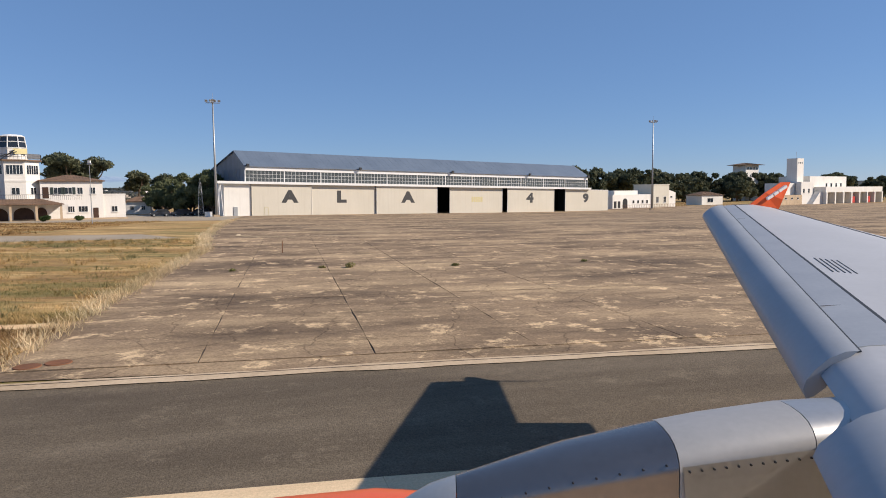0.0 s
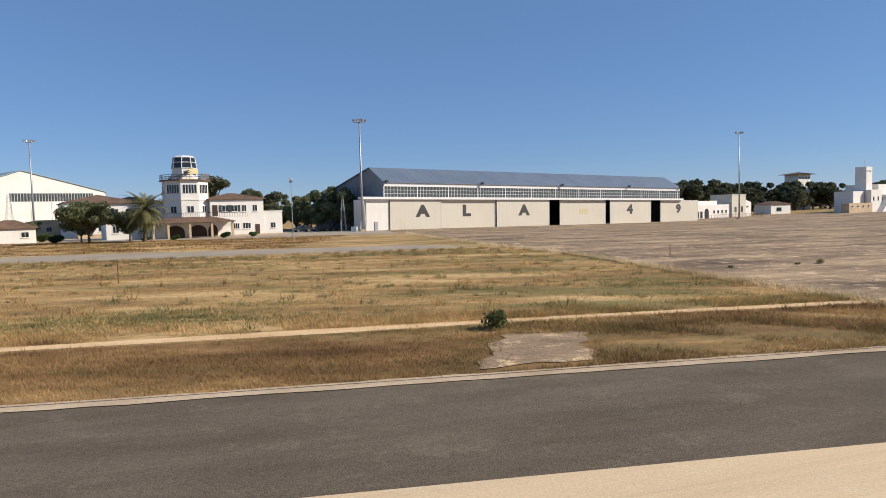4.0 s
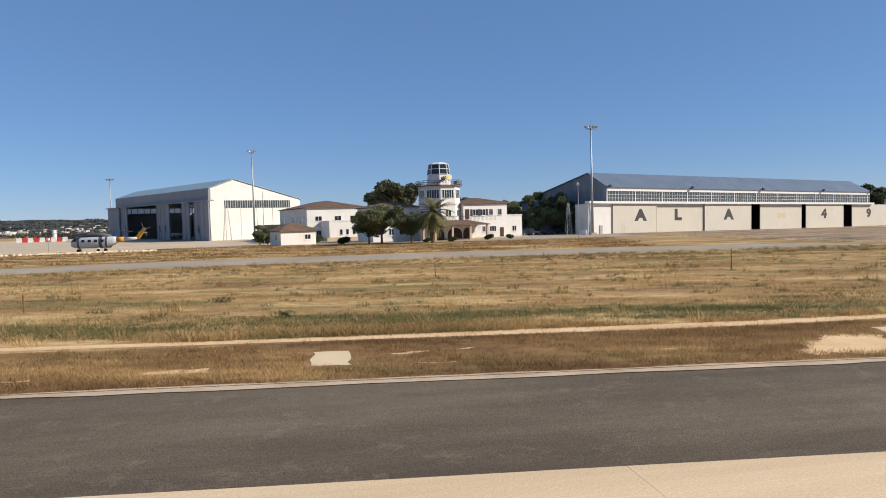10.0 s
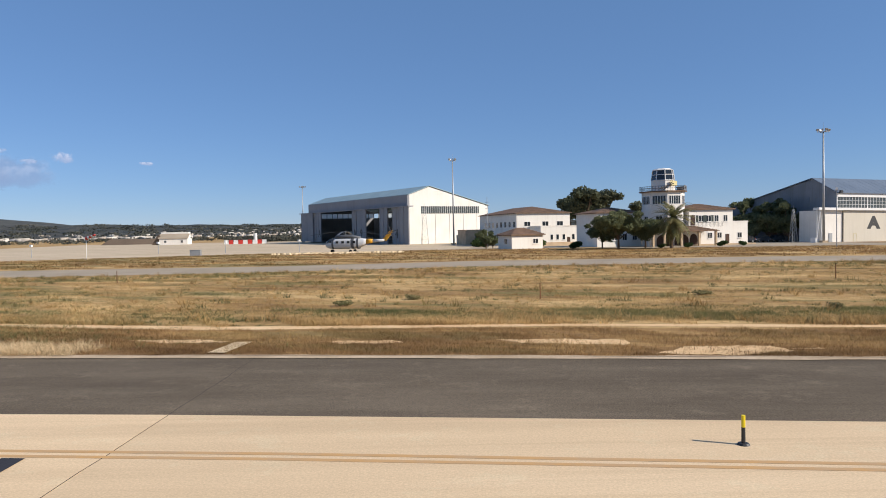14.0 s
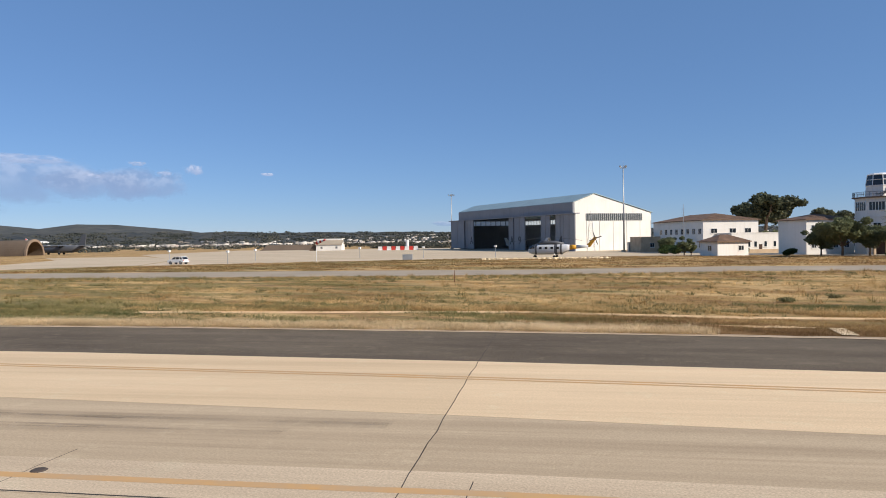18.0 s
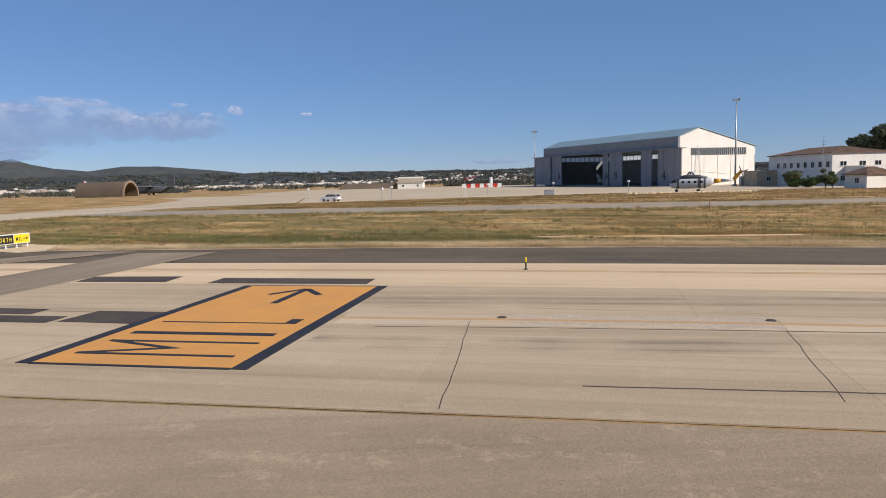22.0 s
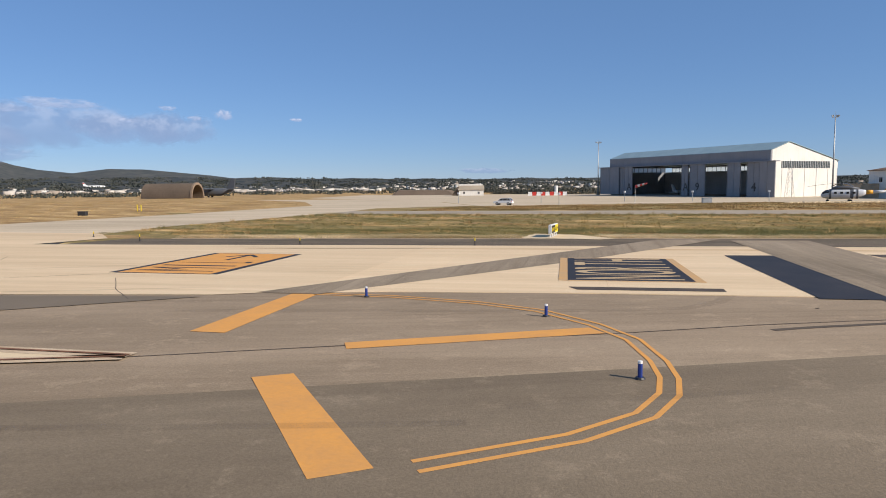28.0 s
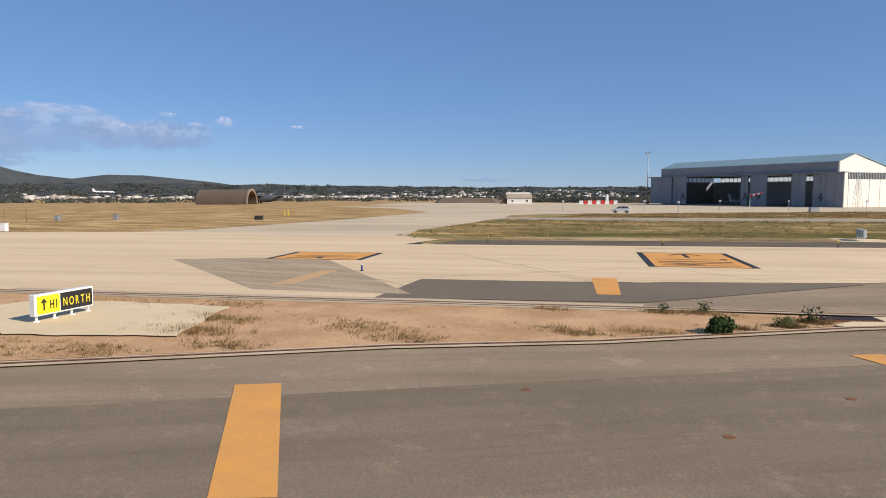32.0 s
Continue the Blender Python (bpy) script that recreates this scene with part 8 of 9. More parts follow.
east = lambda x: edge_y(x) + 0.35
verge_top = lambda x: np.maximum(edge_y(x) + 3.5, np.where((x > -140) & (x < -12), np.interp(x, TR[:, 0], TR[:, 1]) - 1.2, edge_y(x) + 7))
strip_low = lambda x: np.interp(x, [-250, -225, -172, -135, -112, -77, -44, -28, 0], [17, 18, 32, 44, 55, 63, 68, 71, 72])
field_low = lambda x: np.where((x > -150) & (x < -12), np.interp(x, TR[:, 0], TR[:, 1]) + 0.1, edge_y(x) + 6)
west_ok = lambda x, y: open_ground(x, y) & (x > np.interp(y, [-40, -36, -22, 0, 25], [-222, -229, -233, -236, -240]))
tufts("verge_grass", scatter(58000, -124, -12, east, verge_top, 41, keep=west_ok, smin=0.5, smax=1.4, full=1.5), 0.13, 0.24, M_VERGE, "dry brown verge grass along the taxiway", 8, 1, 0.007)
tufts("field_grass", scatter(150000, -240, -12, field_low, strip_low, 42, keep=west_ok, near=1.7, smin=0.5, smax=1.5), 0.10, 0.42, M_GRASS, "straw-coloured field grass", 7, 2, 0.010)
tufts("track_grass", scatter(13000, -150, -12, field_low, lambda x: field_low(x) + 2.2, 43, keep=west_ok, near=1.4, smin=0.6, smax=1.5), 0.22, 0.28, M_GRASS, "taller pale grass beside the track", 9, 3, 0.009)
tufts("corner_grass", scatter(6500, -29, -12, east, verge_top, 52, keep=west_ok, smin=0.6, smax=1.3), 0.22, 0.28, M_VERGE, "dry brown grass at the apron corner", 7, 12, 0.013)
tufts("blond_grass", scatter(36000, -216, -112, lambda x: edge_y(x) + 0.3, lambda x: edge_y(x) + 2.6, 57, keep=west_ok, near=1.3, smin=0.5, smax=1.4, full=1.2), 0.26, 0.25, M_BLOND, "bleached seeding grass along the asphalt edge", 9, 14, 0.007)
vx = np.linspace(-122, -12.5, 56)
sheet("verge_ground", [(float(a), float(edge_y(a)) + 0.3) for a in vx] + [(float(a), float(b) + 0.12 * math.sin(a * 1.7)) for a, b in zip(vx, verge_top(vx))][::-1], 0.006, M_VERGESOIL, "brown matted verge beside the taxiway")
rng = np.random.default_rng(77)
gp = []
for k in range(210):        # green weed patches, long in the direction of the taxiway
    x = rng.uniform(-238, -14)
    lo, hi = float(field_low(np.array([x]))[0]), float(strip_low(np.array([x]))[0])
    y = lo + (hi - lo) * rng.uniform(0.05, 1.0)
    m = int(rng.uniform(30, 110))
    w = rng.uniform(1.0, 6.0)
    gp.append(np.stack([x + rng.normal(size=m) * w, y + rng.normal(size=m) * w * 0.28, rng.uniform(0.6, 1.3, m)], 1))
for k in range(64):        # a greener band just beyond the track
    x = rng.uniform(-135, -40) if k < 50 else rng.uniform(-190, -135)
    y = float(field_low(np.array([x]))[0]) + rng.uniform(1.6, 6.0)
    m = int(rng.uniform(160, 420))
    w = rng.uniform(1.5, 4.5)
    gp.append(np.stack([x + rng.normal(size=m) * w, y + rng.normal(size=m) * w * 0.2, rng.uniform(0.5, 1.2, m)], 1))
for k in range(70):        # greener ground along the western verge
    x = rng.uniform(-214, -116)
    y = float(edge_y(x)) + rng.uniform(2.6, 14.0)
    m = int(rng.uniform(120, 320))
    w = rng.uniform(1.5, 5.0)
    gp.append(np.stack([x + rng.normal(size=m) * w, y + rng.normal(size=m) * w * 0.16, rng.uniform(0.7, 1.6, m)], 1))
gp = np.concatenate(gp)
gp = gp[west_ok(gp[:, 0], gp[:, 1])]
tufts("green_weeds", gp, 0.13, 0.34, M_GREENGRASS, "low green weeds in long patches", 10, 4, 0.011)
# single tall clumps: olive weeds and bleached seed heads, thicker in the west and along the far strip
for nm, cnt, mt, hh, seed, lab in (("weed_clumps", 1900, M_WEED, 0.28, 61, "dark olive weed clumps in the dry field"), ("straw_clumps", 1700, M_GRASS, 0.42, 62, "bleached tall grass clumps in the dry field")):
    r3 = np.random.default_rng(seed)
    x = np.where(r3.uniform(size=cnt) < 0.45, r3.uniform(-238, -130, cnt), r3.uniform(-140, -14, cnt))
    lo, hi = field_low(x), strip_low(x)
    y = lo + (hi - lo) * np.where(r3.uniform(size=cnt) < 0.35, r3.uniform(0.82, 1.0, cnt), r3.uniform(0, 1, cnt) ** 1.3)
    pts = np.stack([x, y, r3.uniform(0.4, 1.25, cnt) ** 1.5], 1)
    tufts(nm, pts[west_ok(x, y)], hh, 0.34, mt, lab, 30, seed, 0.016)
ep = [(float(x) + rng.normal() * 0.25, float(y) + rng.normal() * 0.3, rng.uniform(0.8, 1.5)) for x, y in zip(np.interp(np.linspace(17, 128, 900), [16, 26, 54.7, 73, 101, 128], [-11.8, -13.9, -19.5, -26.0, -33.7, -40.2]), np.linspace(17, 128, 900))]
tufts("apron_edge_grass", np.array(ep), 0.34, 0.4, M_BLOND, "tall pale grass along the apron edge", 16, 5, 0.012)
far_pts = scatter(14000, -232, -52, lambda x: np.interp(x, [-243, -200, -165, -140, -115, -77, -36], [31, 43, 53, 59, 71, 79, 82]), lambda x: np.interp(x, [-228, -205, -175, -150, -128, -104, -98, -52], [61, 83, 105, 118, 127, 122, 120, 125]), 44, keep=open_ground)
tufts("far_field_grass", far_pts, 0.22, 0.9, M_VERGE, "dull brown grass between strip and apron", 8, 6, 0.06)
wp = scatter(9000, -420, -262, lambda x: np.full_like(x, -48.0), lambda x: np.full_like(x, 120.0), 45, keep=lambda x, y: x < np.interp(y, [-52, -34, 5, 60, 100, 150], [-272, -262, -266, -278, -312, -362]))
tufts("west_field_grass", wp, 0.15, 1.1, M_GRASS, "yellow dry grass field beyond the link road", 8, 7, 0.04)
# weeds and gravel on the dirt island
ip = []
for x, y, m, w in ((-208.4, -81.6, 90, 1.0), (-209.2, -79.6, 60, 0.8), (-208.7, -84.9, 40, 0.9), (-205.9, -82.9, 30, 0.7), (-201.6, -79.6, 40, 0.9), (-212, -86.2, 60, 1.4), (-197, -76.2, 50, 0.8), (-194.6, -75.2, 50, 0.8), (-192.0, -73.4, 40, 0.5),
                   (-190.6, -72.2, 60, 0.4), (-195.1, -71.2, 30, 0.4), (-193.6, -70.8, 50, 0.5), (-190.0, -71.0, 60, 0.35), (-199, -72.3, 20, 0.5), (-204, -78.5, 40, 1.2), (-211, -77.0, 30, 1.0), (-216, -78.6, 30, 1.2), (-222, -82, 60, 2.0), (-225, -88, 60, 2.5)):
    m *= 3
    ip.append(np.stack([x + rng.normal(size=m) * w, y + rng.normal(size=m) * w * 0.45, rng.uniform(0.4, 1.1, m)], 1))
ip = np.concatenate(ip)
ip = ip[inside(ip[:, 0], ip[:, 1], DIRT)]
ip = np.c_[ip[:, :2], ip[:, 2]]
tufts("island_weeds", ip, 0.22, 0.16, M_VERGE, "dry brown weeds on the bare earth", 9, 8, 0.012)
x, y = rng.uniform(-226, -188, 5200), rng.uniform(-90, -68, 5200)
k = inside(x, y, DIRT) & ~inside(x, y, [(-219.6, -82.2), (-219.5, -79.2), (-210.5, -77.4), (-207.8, -82.8), (-213.2, -85.2)])
x, y = x[k], y[k]
s = rng.uniform(0.008, 0.03, len(x))
V = np.stack([np.stack([x - s, y - s * 0.7, np.full_like(x, 0.035)], 1), np.stack([x + s, y - s * 0.5, np.full_like(x, 0.035)], 1), np.stack([x + s * 0.2, y + s, np.full_like(x, 0.035)], 1), np.stack([x, y, 0.05 + s], 1)], 1).reshape(-1, 3)
base = np.arange(len(x))[:, None] * 4
Fc = np.concatenate([base + np.array(q) for q in ((0, 1, 3), (1, 2, 3), (2, 0, 3))], 1).ravel()
tagged(new("gravel", raw("gravel", V, Fc, 3, M_DIRT)), "scattered gravel on the bare earth", "gravel", "", "stuff")


def weed_bush(x, y, r, h, seed, label, material=None, n=900, size=0.07):
    T = thing("weed_bush", pose(x, y, 0.03), label, "bush", "roadside bushes")
    st = bmesh.new()
    rr = random.Random(seed)
    bl = []
    for k in range(7):
        a, q = rr.uniform(0, 6.3), rr.uniform(0.1, 0.6) * r
        p = (q * math.cos(a), q * math.sin(a), rr.uniform(0.2, 0.55) * h)
        bar(st, (0, 0, 0), p, 0.02, 0.008, 4)
        bl.append((*p, r * 0.55, r * 0.55, h * 0.34))
    part("stems", st, M_BARK, T)
    c = new("leaves", leaf_cloud("leaves", bl, n, size, material or M_SHRUB, seed))
    c.parent = T


weed_bush(-192.8, -74.3, 0.5, 0.66, 1, "round dark green bush on bare earth", n=1500)
weed_bush(-190.1, -71.0, 0.4, 0.75, 2, "straggly grey-green weed at the kerb", M_SHRUB, 170, 0.05)
weed_bush(-190.9, -72.2, 0.4, 0.45, 3, "straggly grey-green weed at the kerb", M_GREENGRASS, 400, 0.05)
weed_bush(-195.1, -71.0, 0.3, 0.5, 4, "straggly grey-green weed at the kerb", M_SHRUB, 90, 0.05)
weed_bush(-193.6, -70.6, 0.35, 0.6, 5, "straggly grey-green weed at the kerb", M_SHRUB, 110, 0.05)
weed_bush(-29.6, 19.0, 0.6, 0.9, 6, "tall feathery green bush by the track", M_GREENGRASS, 800, 0.07)
for i, (x, y) in enumerate(((-5.7, 40.9), (0.7, 41.2), (-7.4, 40.7), (9, 43), (-12.5, 39.5))):
    weed_bush(x, y, 0.45 if i == 0 else 0.25, 0.4 if i == 0 else 0.2, 10 + i, "low weed in a joint of the apron", M_GREENGRASS, 260, 0.05)
for i in range(4):
    x = rng.uniform(-120, -16)
    y = float(field_low(np.array([x]))[0]) + rng.uniform(3, 22)
    weed_bush(float(x), y, rng.uniform(0.5, 0.9), rng.uniform(0.25, 0.4), 30 + i, "olive weed clump in the dry field", M_WEED, 320, 0.08)




# ---- clouds low over the hills ----
def cloud_stuff(name, low, high, thick, cover, grain):
    """Ragged vapour thinning towards the rim; self-glowing, sunlit billows and dull underside painted in."""
    m = bpy.data.materials.new(name)
    m.use_nodes = True
    n, l = m.node_tree.nodes, m.node_tree.links
    co, info, off, mp = (n.new("ShaderNode" + k) for k in ("TexCoord", "ObjectInfo", "VectorMath", "Mapping"))
    mp.inputs["Scale"].default_value = grain
    l.new(co.outputs["Object"], mp.inputs["Vector"])
    sc = n.new("ShaderNodeVectorMath")
    sc.operation = "SCALE"
    sc.inputs[0].default_value = (37.0, 11.0, 23.0)
    l.new(info.outputs["Random"], sc.inputs["Scale"])
    l.new(mp.outputs[0], off.inputs[0])
    l.new(sc.outputs[0], off.inputs[1])

    def noise(scale, detail, rough):
        t = n.new("ShaderNodeTexNoise")
        t.inputs["Scale"].default_value, t.inputs["Detail"].default_value, t.inputs["Roughness"].default_value = scale, detail, rough
        l.new(off.outputs[0], t.inputs["Vector"])
        return t.outputs[0]

    def span(v, a, z, lo, hi, kind="SMOOTHSTEP"):
        r = n.new("ShaderNodeMapRange")
        r.interpolation_type = kind
        for k, q in zip((1, 2, 3, 4), (a, z, lo, hi)):
            r.inputs[k].default_value = q
        l.new(v, r.inputs[0])
        return r.outputs[0]

    def both(a, c, kind):
        q = n.new("ShaderNodeMath")
        q.operation = kind
        for k, v in enumerate((a, c)):
            if isinstance(v, float):
                q.inputs[k].default_value = v
            else:
                l.new(v, q.inputs[k])
        return q.outputs[0]

    rim = n.new("ShaderNodeTexGradient")
    rim.gradient_type = "SPHERICAL"
    l.new(co.outputs["Object"], rim.inputs["Vector"])
    body = both(noise(1.6, 10, 0.62), both(span(rim.outputs[1], 0.0, 0.7, -0.3, cover), 0.0, "ADD"), "ADD")
    alpha = span(body, 0.46, 0.86, 0.0, thick)
    sep = n.new("ShaderNodeSeparateXYZ")
    l.new(co.outputs["Object"], sep.inputs[0])
    lit = both(span(noise(2.6, 9, 0.6), 0.42, 0.62, 0.0, 1.0), span(sep.outputs[2], -0.45, 0.5, 0.0, 1.0), "MULTIPLY")
    mx = n.new("ShaderNodeMixRGB")
    mx.inputs[1].default_value, mx.inputs[2].default_value = (*low, 1), (*high, 1)
    l.new(lit, mx.inputs[0])
    em, tr, ms = (n.new("ShaderNode" + k) for k in ("Emission", "BsdfTransparent", "MixShader"))
    l.new(mx.outputs[0], em.inputs[0])
    l.new(alpha, ms.inputs[0])
    l.new(tr.outputs[0], ms.inputs[1])
    l.new(em.outputs[0], ms.inputs[2])
    l.new(ms.outputs[0], n["Material Output"].inputs[0])
    return m


M_BANK = cloud_stuff("glowing_cloud_bank", (0.235, 0.31, 0.455), (0.43, 0.48, 0.59), 0.62, 0.36, (2.2, 1.0, 0.9))
M_PUFF = cloud_stuff("glowing_small_cloud", (0.33, 0.40, 0.54), (0.60, 0.62, 0.70), 0.9, 0.26, (1.6, 1.0, 0.8))
for bearing, elev, wide, tall, stuff in ((58.5, 4.9, 700, 170, M_BANK), (66.0, 5.2, 600, 180, M_BANK), (52.5, 4.6, 420, 120, M_BANK), (63.0, 3.6, 500, 110, M_BANK), (57.0, 6.4, 330, 42, M_PUFF), (60.5, 5.9, 150, 34, M_PUFF), (52.6, 5.3, 90, 22, M_PUFF), (45.4, 5.9, 82, 48, M_PUFF),
                                         (39.7, 5.6, 60, 16, M_PUFF), (49.6, 6.3, 70, 20, M_PUFF), (47.6, 5.6, 60, 22, M_PUFF), (49.5, 4.7, 380, 130, M_BANK), (24.0, 1.35, 230, 26, M_BANK), (62.0, 2.6, 420, 60, M_BANK)):
    d = 3700.0
    c = Vector((-160 - d * math.sin(radians(bearing)), -60 + d * math.cos(radians(bearing)), 4.5 + d * math.tan(radians(elev))))
    bm = bmesh.new()
    bmesh.ops.create_grid(bm, x_segments=10, y_segments=4, size=1.0)
    for v in bm.verts:
        v.co = (v.co.x, 0.12 * math.sin(3 * v.co.x + 2 * v.co.y), v.co.y)
    o = solid("cloud", bm, stuff, pose(*c, 0, 0, bearing) @ Matrix.Diagonal((wide, 60, tall, 1)), "grey-white cloud low in the blue sky", "cloud", "low clouds", "structure")
    o.visible_shadow = False

# ---- the airliner's wing with its engine, as it stands at the start ----
WO = Vector((0.6, 4.15, 0.0))
M_WING = mat("grey_blue_wing_paint", (0.45, 0.45, 0.455), (0.40, 0.40, 0.405), 0.5, 1.2, 14.0, 0.02, contrast=0.4, spec=0.5)
M_SLAT = mat("dull_grey_slat_paint", (0.37, 0.38, 0.395), (0.32, 0.33, 0.34), 0.5, 1.0, 14.0, 0.02, contrast=0.4, spec=0.5)
M_BARE = mat("bare_leading_edge_metal", (0.60, 0.575, 0.53), (0.50, 0.48, 0.45), 0.42, 1.4, 20.0, 0.02, metal=0.6, contrast=0.4, spec=0.5)
M_COWL = mat("brushed_silver_cowl", (0.33, 0.285, 0.262), (0.24, 0.205, 0.19), 0.26, 1.0, 24.0, 0.03, metal=0.9, contrast=0.4, stretch=(0.4, 3, 3), spec=0.5)
M_PALEPANEL = mat("pale_grey_panel_paint", (0.43, 0.415, 0.395), (0.36, 0.35, 0.335), 0.5, 1.5, 20.0, 0.02, metal=0.15, contrast=0.4, spec=0.5)
M_COWL2 = mat("pale_titanium_panel", (0.56, 0.55, 0.53), (0.48, 0.47, 0.45), 0.4, 1.5, 20.0, 0.02, metal=0.7, contrast=0.4, spec=0.5)
M_TIP = mat("bright_orange_paint", (0.82, 0.115, 0.012), (0.75, 0.10, 0.012), 0.3, 1.0, 10.0, 0.0, contrast=0.3, spec=0.5)
M_SEAM = paint("black_panel_sealant", (0.03, 0.032, 0.036), 0.6)

WING = thing("aircraft_wing", Matrix.Translation(WO), "grey airliner wing with orange winglet and silver engine pylon", "aircraft wing")


def wpart(name, bm, material, label="", smooth=True, under=None):
    bmesh.ops.translate(bm, verts=bm.verts, vec=-WO)
    if smooth:
        bmesh.ops.recalc_face_normals(bm, faces=bm.faces)
        sharp = [e for e in bm.edges if len(e.link_faces) == 2 and e.calc_face_angle(0) > 0.7]
        bmesh.ops.split_edges(bm, edges=sharp)
    return part(name, bm, material, under or WING, label, smooth)


def lin(y, y0, v0, y1, v1):
    return v0 + (v1 - v0) * (y - y0) / (y1 - y0)


x_slat_nose = lambda y: lin(y, 4.7, 2.59, 15.3, 5.89)
z_slat_nose = lambda y: lin(y, 4.7, 3.02, 15.3, 3.92)
x_slat_tail = lambda y: lin(y, 5.0, 3.09, 15.3, 6.34)
z_top = lambda y: lin(y, 5.0, 3.32, 15.3, 4.16)
x_seam = lambda y: lin(y, 5.6, 3.72, 15.3, 6.62)
x_hinge = lambda y: lin(y, 10.5, 6.93, 15.2, 7.43)
x_tail = lambda y: lin(y, 11.0, 7.25, 15.3, 7.6)


def wing_section(y):
    xs_, zt, xt = x_slat_tail(y), z_top(y), x_tail(y)
    ch = xt - xs_
    xm = (x_seam(y) + x_hinge(y)) / 2
    pts = [(xs_ - 0.28, zt - 0.17), (xs_ - 0.2, zt - 0.09), (xs_ - 0.06, zt - 0.03), (xs_ + 0.1, zt - 0.004), (x_seam(y), zt + 0.012), (xm, zt + 0.016), (x_hinge(y), zt - 0.05), (xt, zt - 0.1),
           (xt, zt - 0.115), (x_hinge(y), zt - 0.13 - 0.02 * ch), (xm, zt - 0.1 - 0.09 * ch), (xs_ + 0.2, zt - 0.16 - 0.08 * ch), (xs_ - 0.2, zt - 0.27)]
    return [Vector((x, y, z)) for x, z in pts]


STATIONS = (2.0, 3.0, 4.0, 5.0, 7.0, 9.0, 11.0, 13.0, 14.6, 15.3)
wpart("wing_skin", loft(bmesh.new(), [wing_section(y) for y in STATIONS]), M_WING, "grey painted upper wing skin")
wpart("leading_edge_skin", loft(bmesh.new(), [[Vector((x_slat_tail(y) + 0.03, y, z_top(y) - 0.006)), Vector((x_slat_tail(y) + 0.1, y, z_top(y) + 0.002)), Vector((x_seam(y) - 0.02, y, z_top(y) + 0.017)), Vector((x_seam(y) - 0.02, y, z_top(y) - 0.03)), Vector((x_slat_tail(y) + 0.03, y, z_top(y) - 0.05))] for y in STATIONS[3:]]), M_BARE, "weathered beige-grey leading edge skin")


def slat(y0, y1, nose, znose, tail, ztail, label):
    rings = []
    for k in range(7):
        y = y0 + (y1 - y0) * k / 6
        a, za, b_, zb = nose(y), znose(y), tail(y), ztail(y) + 0.012
        w = b_ - a
        rings.append([Vector((x, y, z)) for x, z in ((a + 0.06 * w, za - 0.07), (a, za), (a + 0.05 * w, za + 0.07), (a + 0.2 * w, za + 0.32 * (zb - za) + 0.055), (a + 0.45 * w, za + 0.6 * (zb - za) + 0.06),
                                                     (a + 0.75 * w, za + 0.86 * (zb - za) + 0.035), (b_, zb), (b_ - 0.02, zb - 0.01), (a + 0.7 * w, zb - 0.09), (a + 0.4 * w, za + 0.01), (a + 0.2 * w, za - 0.05))])
    return wpart("slat", loft(bmesh.new(), rings), M_SLAT, label)


s_out = slat(4.85, 15.25, x_slat_nose, z_slat_nose, x_slat_tail, z_top, "extended grey leading-edge slat")
s_in = slat(2.2, 3.72, lambda y: lin(y, 3.0, 1.85, 3.6, 2.05), lambda y: lin(y, 3.0, 2.95, 3.6, 2.98), lambda y: lin(y, 3.0, 2.46, 3.6, 2.66), lambda y: lin(y, 3.0, 3.22, 3.6, 3.26), "extended inboard leading-edge slat")


def surface_strip(name, fx, fz, y0, y1, w, material, lift=0.004):
    a = [(fx(y) - w / 2, y, fz(y) + lift) for y in (y0, y1)] + [(fx(y) + w / 2, y, fz(y) + lift) for y in (y1, y0)]
    bm = bmesh.new()
    up, dn = [bm.verts.new(p) for p in a], [bm.verts.new((p[0], p[1], p[2] - 0.012)) for p in a]
    bm.faces.new(up)
    for i in range(4):
        bm.faces.new((up[i], up[(i + 1) % 4], dn[(i + 1) % 4], dn[i]))
    return wpart(name, bm, material, smooth=False)


flap = []
for y in (2.0, 7.0, 12.4):
    xt, zt = x_tail(y), z_top(y) - 0.12
    flap.append([Vector((xt + u_, y, zt + w_)) for u_, w_ in ((-0.25, -0.02), (0.1, -0.07), (0.7, -0.42), (0.69, -0.44), (0.05, -0.2), (-0.22, -0.12))])
wpart("flap", loft(bmesh.new(), flap), M_WING, "lowered grey trailing-edge flap")
for y in (6.4, 9.6):
    bm = loft(bmesh.new(), [[Vector((x_tail(y) + u_, y + r_ * math.cos(a * 0.785), z_top(y) - 0.42 + dz + 1.3 * r_ * math.sin(a * 0.785))) for a in range(8)] for u_, r_, dz in ((-2.2, 0.03, 0.1), (-1.4, 0.16, 0.0), (-0.3, 0.18, -0.08), (0.7, 0.12, -0.25), (1.5, 0.02, -0.42))])
    wpart("flap_track_fairing", bm, M_WING, "slim grey flap track fairing")
surface_strip("panel_seam", x_seam, lambda y: z_top(y) + 0.012, 3.0, 15.25, 0.035, M_SEAM)
# dark strip paints the step shadow in the gap behind the slat
surface_strip("slat_gap", lambda y: x_slat_tail(y) + 0.015, lambda y: z_top(y) - 0.012, 4.9, 15.2, 0.03, M_SEAM, 0.008)
for y in (6.2, 12.8):
    bm = bmesh.new()
    bar(bm, (x_slat_tail(y) + 0.03, y, z_top(y) + 0.002), (x_seam(y) - 0.02, y + 0.02, z_top(y) + 0.012), 0.003, 0.003, 4)
    wpart("panel_joint", bm, M_SEAM)
surface_strip("hinge_line", x_hinge, lambda y: z_top(y) - 0.05, 5.0, 15.2, 0.035, M_SEAM, 0.005)
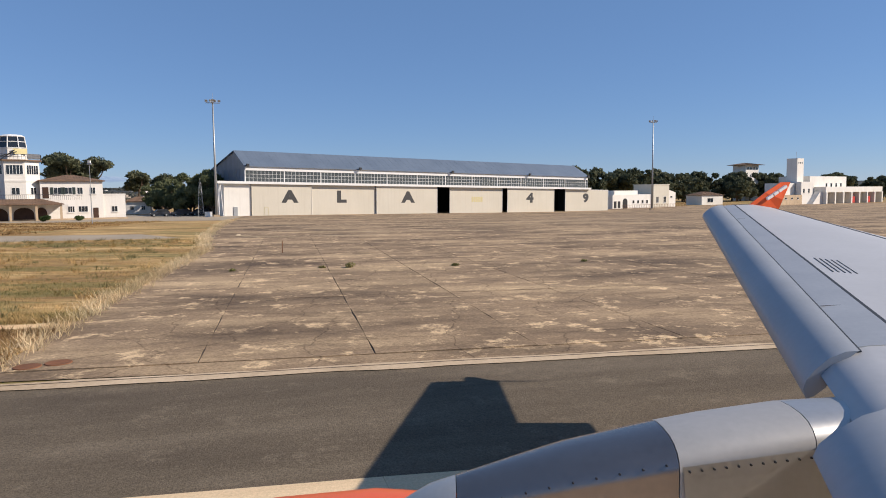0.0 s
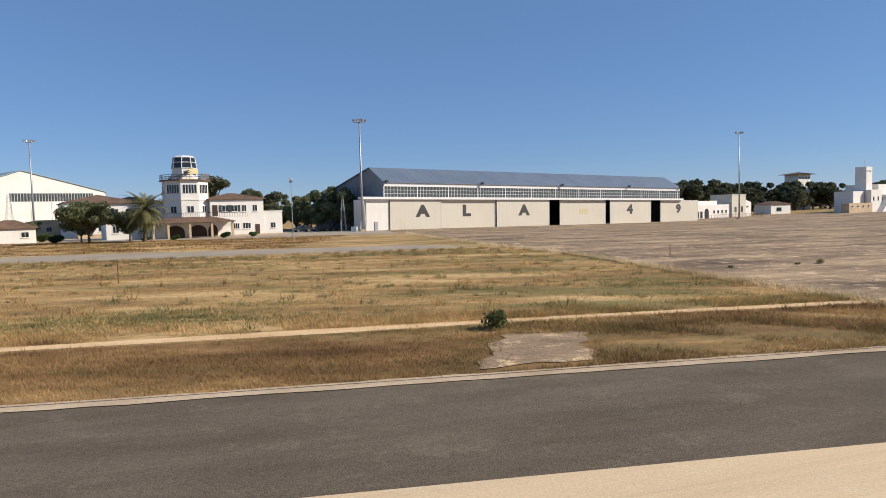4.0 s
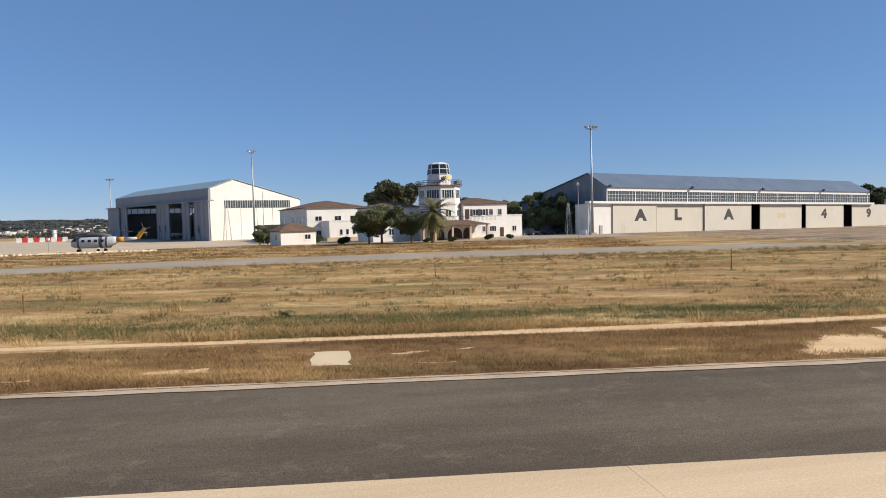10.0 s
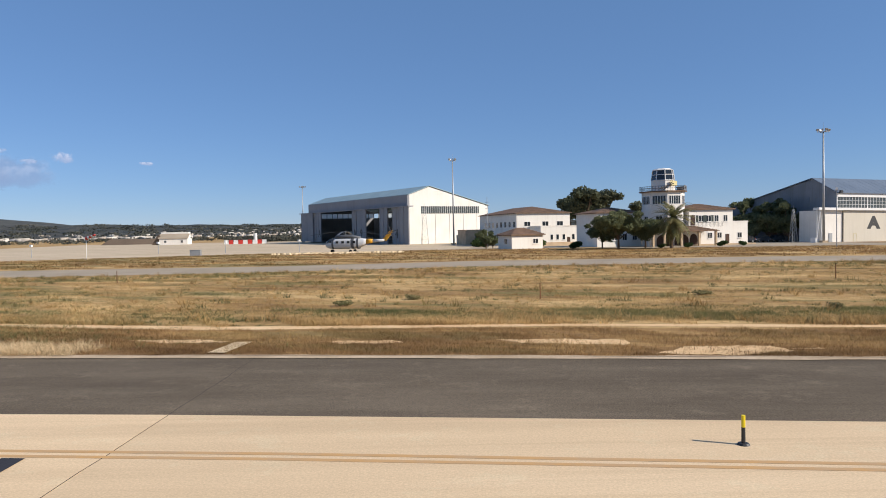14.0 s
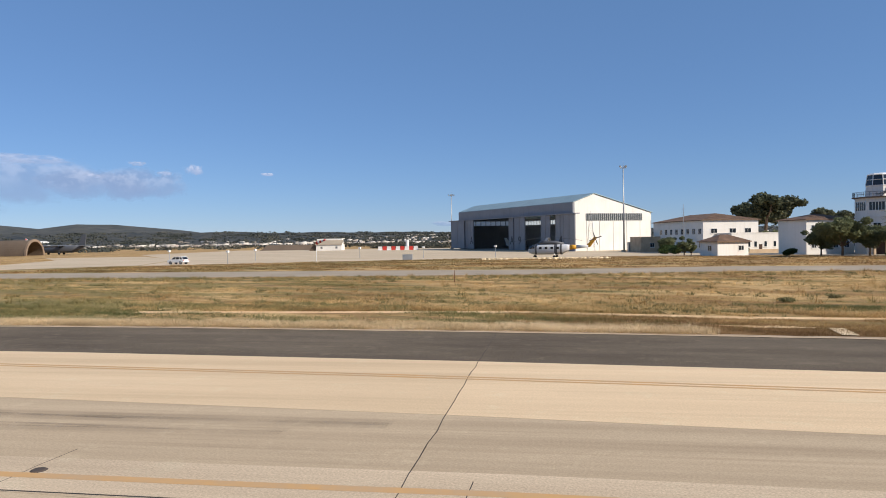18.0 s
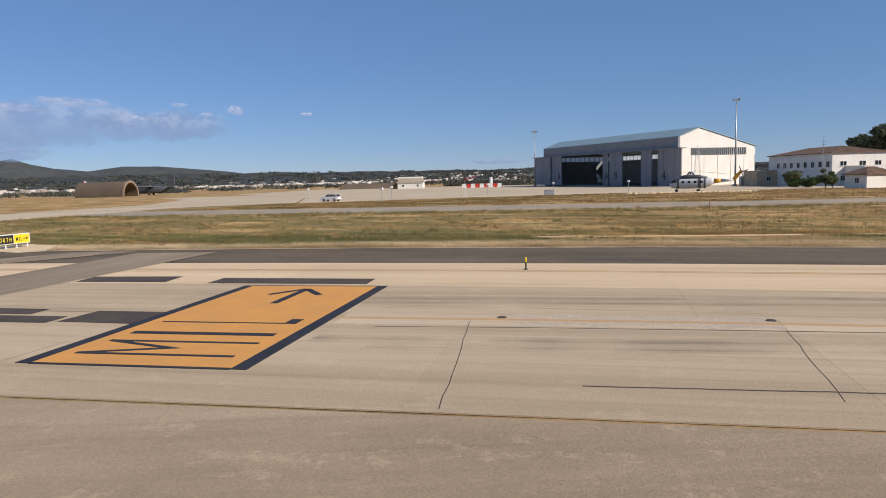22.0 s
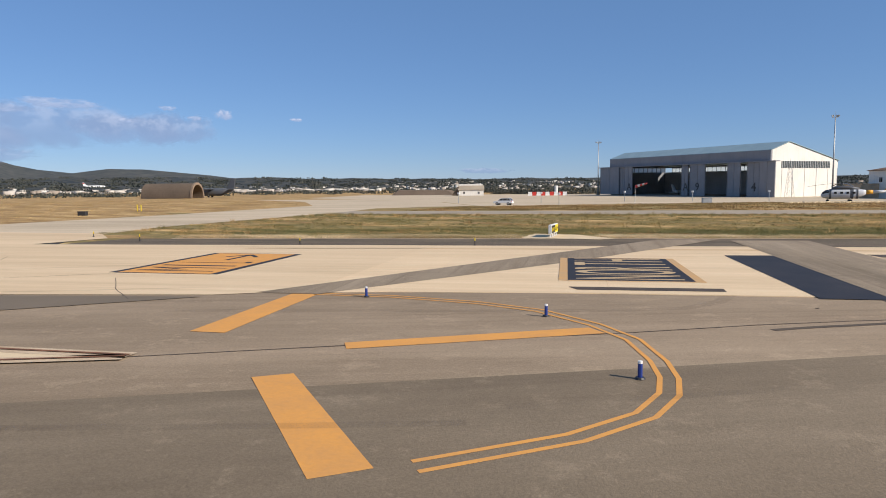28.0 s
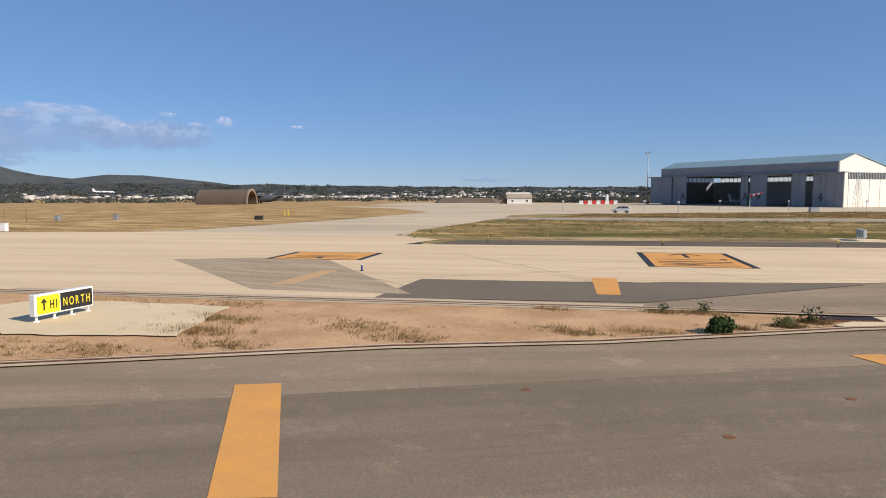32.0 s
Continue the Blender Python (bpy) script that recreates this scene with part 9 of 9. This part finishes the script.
for i in range(5):
    surface_strip("stencil_bar", lambda y, i=i: x_seam(y) + 0.14 + 0.06 * i, lambda y: z_top(y) + 0.013, 7.7 - 0.03 * i, 8.6 - 0.05 * i, 0.014, M_LETTER)
for y in (5.9, 8.3, 11.2):
    bm = bmesh.new()
    bar(bm, (x_slat_nose(y) + 0.10, y, z_slat_nose(y) + 0.11), (x_slat_nose(y) + 0.2, y + 0.03, z_slat_nose(y) + 0.155), 0.012)
    wpart("stencil_mark", bm, M_SEAM, under=s_out)
bm = bmesh.new()
for sx in (-0.012, 0.022):
    vs = [bm.verts.new(p) for p in ((6.9, 15.32 + sx, 4.13), (7.62, 15.32 + sx, 4.05), (7.74, 15.37 + sx, 4.28), (8.02, 15.6 + sx, 4.68), (7.80, 15.6 + sx, 4.68), (7.36, 15.44 + sx, 4.44))]
    bm.faces.new(vs)
f = [list(q.verts) for q in bm.faces]
for i in range(6):
    bm.faces.new((f[0][i], f[0][(i + 1) % 6], f[1][(i + 1) % 6], f[1][i]))
wl_ = wpart("winglet", bm, M_TIP, "orange upswept winglet", False)
bm = bmesh.new()
for a_, b_ in ((0.0, 0.28), (0.34, 0.55), (0.6, 1.0)):
    p, q = Vector((7.32, 15.375, 4.30)), Vector((7.82, 15.52, 4.585))
    bar(bm, p.lerp(q, a_) + Vector((0.05, -0.03, 0)), p.lerp(q, b_) + Vector((0.05, -0.03, 0)), 0.045, 0.045, 4)
wpart("lettering_bar", bm, M_WHITEMETAL, "plain white bar in place of lettering", False, wl_)
wpart("lower_fence", prism(bmesh.new(), [(6.4, 4.0), (7.6, 4.0), (8.1, 3.72), (7.8, 3.64)], 15.3, 15.34), M_TIP, "orange lower wing fence", False)


# pylon: a rounded fairing over the engine, in silver panels
def pylon_ring(x):
    zt = float(np.interp(x, [-0.42, -0.1, 0.4, 0.77, 1.63, 2.26, 2.75], [2.5, 2.66, 2.79, 2.88, 3.03, 3.10, 3.12]))
    hw = float(np.interp(x, [-0.42, -0.1, 0.4, 0.77, 1.4, 2.26, 2.75], [0.03, 0.15, 0.24, 0.29, 0.33, 0.32, 0.27]))
    yc = 4.12 + 0.07 * x
    out = [Vector((x, yc - hw, 2.2))]
    for k in range(11):
        a = math.pi * (1 - k / 10)
        c, s = math.cos(a), math.sin(a)
        out.append(Vector((x, yc + hw * math.copysign(abs(c) ** 0.75, c), zt - 0.17 * (1 - abs(s) ** 0.9))))
    return out + [Vector((x, yc + hw, 2.2))]


for name, xs_, mt, lab in (("pylon_nose", (-0.42, -0.3, -0.1, 0.06), M_BARE, "dull metal pylon nose"), ("pylon_fairing", (0.066, 0.25, 0.5, 0.77, 1.1, 1.392), M_COWL, "dark brushed-metal pylon fairing"),
                           ("pylon_panel", (1.398, 1.7, 2.0, 2.244), M_PALEPANEL, "pale grey rear pylon panel"), ("pylon_cap", (2.25, 2.45, 2.75), M_COWL2, "pale metal cap where pylon meets wing")):
    wpart(name, loft(bmesh.new(), [pylon_ring(x) for x in xs_]), mt, lab)
side = bmesh.new()
vs = [side.verts.new((x, 4.12 + 0.07 * x - 0.338, z)) for x, z in ((1.41, 2.86), (2.24, 2.94), (2.5, 2.9), (2.5, 2.5), (1.45, 2.5))]
side.faces.new(vs)
wpart("side_panel", bmesh.ops.solidify(side, geom=side.faces[:], thickness=0.02) and side, M_COWL2, "pale titanium side panel", False)
riv = finish(bar(bmesh.new(), (0, 0.006, 0), (0, -0.006, 0), 0.008, 0.006, 6), "rivet", M_SEAM)
for k in range(14):
    x = 1.45 + 0.075 * k
    share("rivet", riv, WING, Matrix.Translation(Vector((x, 4.12 + 0.07 * x - 0.35, 2.835 + 0.08 * k / 14)) - WO))
for k in range(9):
    x = 0.2 + 0.14 * k
    r_ = pylon_ring(x)[2]
    share("rivet", riv, WING, Matrix.Translation(r_ - WO + Vector((0, -0.004, 0))))


# nacelle
def ring_at(x, r, zc=1.39, yc=4.15, n=40):
    return [Vector((x, yc + r * math.cos(2 * math.pi * k / n), zc + r * math.sin(2 * math.pi * k / n))) for k in range(n)]


wpart("engine_cowl", loft(bmesh.new(), [ring_at(x, r) for x, r in ((-2.35, 0.88), (-1.9, 0.98), (-1.2, 1.08), (-0.5, 1.135), (0.2, 1.09), (0.9, 0.98), (1.4, 0.88), (1.42, 0.84), (0.9, 0.9), (0.0, 0.9))], False), M_TIP, "glossy orange engine cowl")
wpart("intake_lip", loft(bmesh.new(), [ring_at(x, r) for x, r in ((-2.354, 0.88), (-2.52, 0.83), (-2.56, 0.78), (-2.5, 0.73), (-2.2, 0.7), (-1.5, 0.72))], False), M_COWL2, "polished intake lip")
wpart("fan", loft(bmesh.new(), [ring_at(x, r) for x, r in ((-1.5, 0.72), (-1.45, 0.3), (-1.9, 0.02))]), M_BLACKMETAL)
wpart("exhaust_cone", loft(bmesh.new(), [ring_at(x, r) for x, r in ((0.0, 0.9), (1.0, 0.62), (2.0, 0.45), (2.6, 0.06))]), M_COWL, "burnt metal exhaust cone")
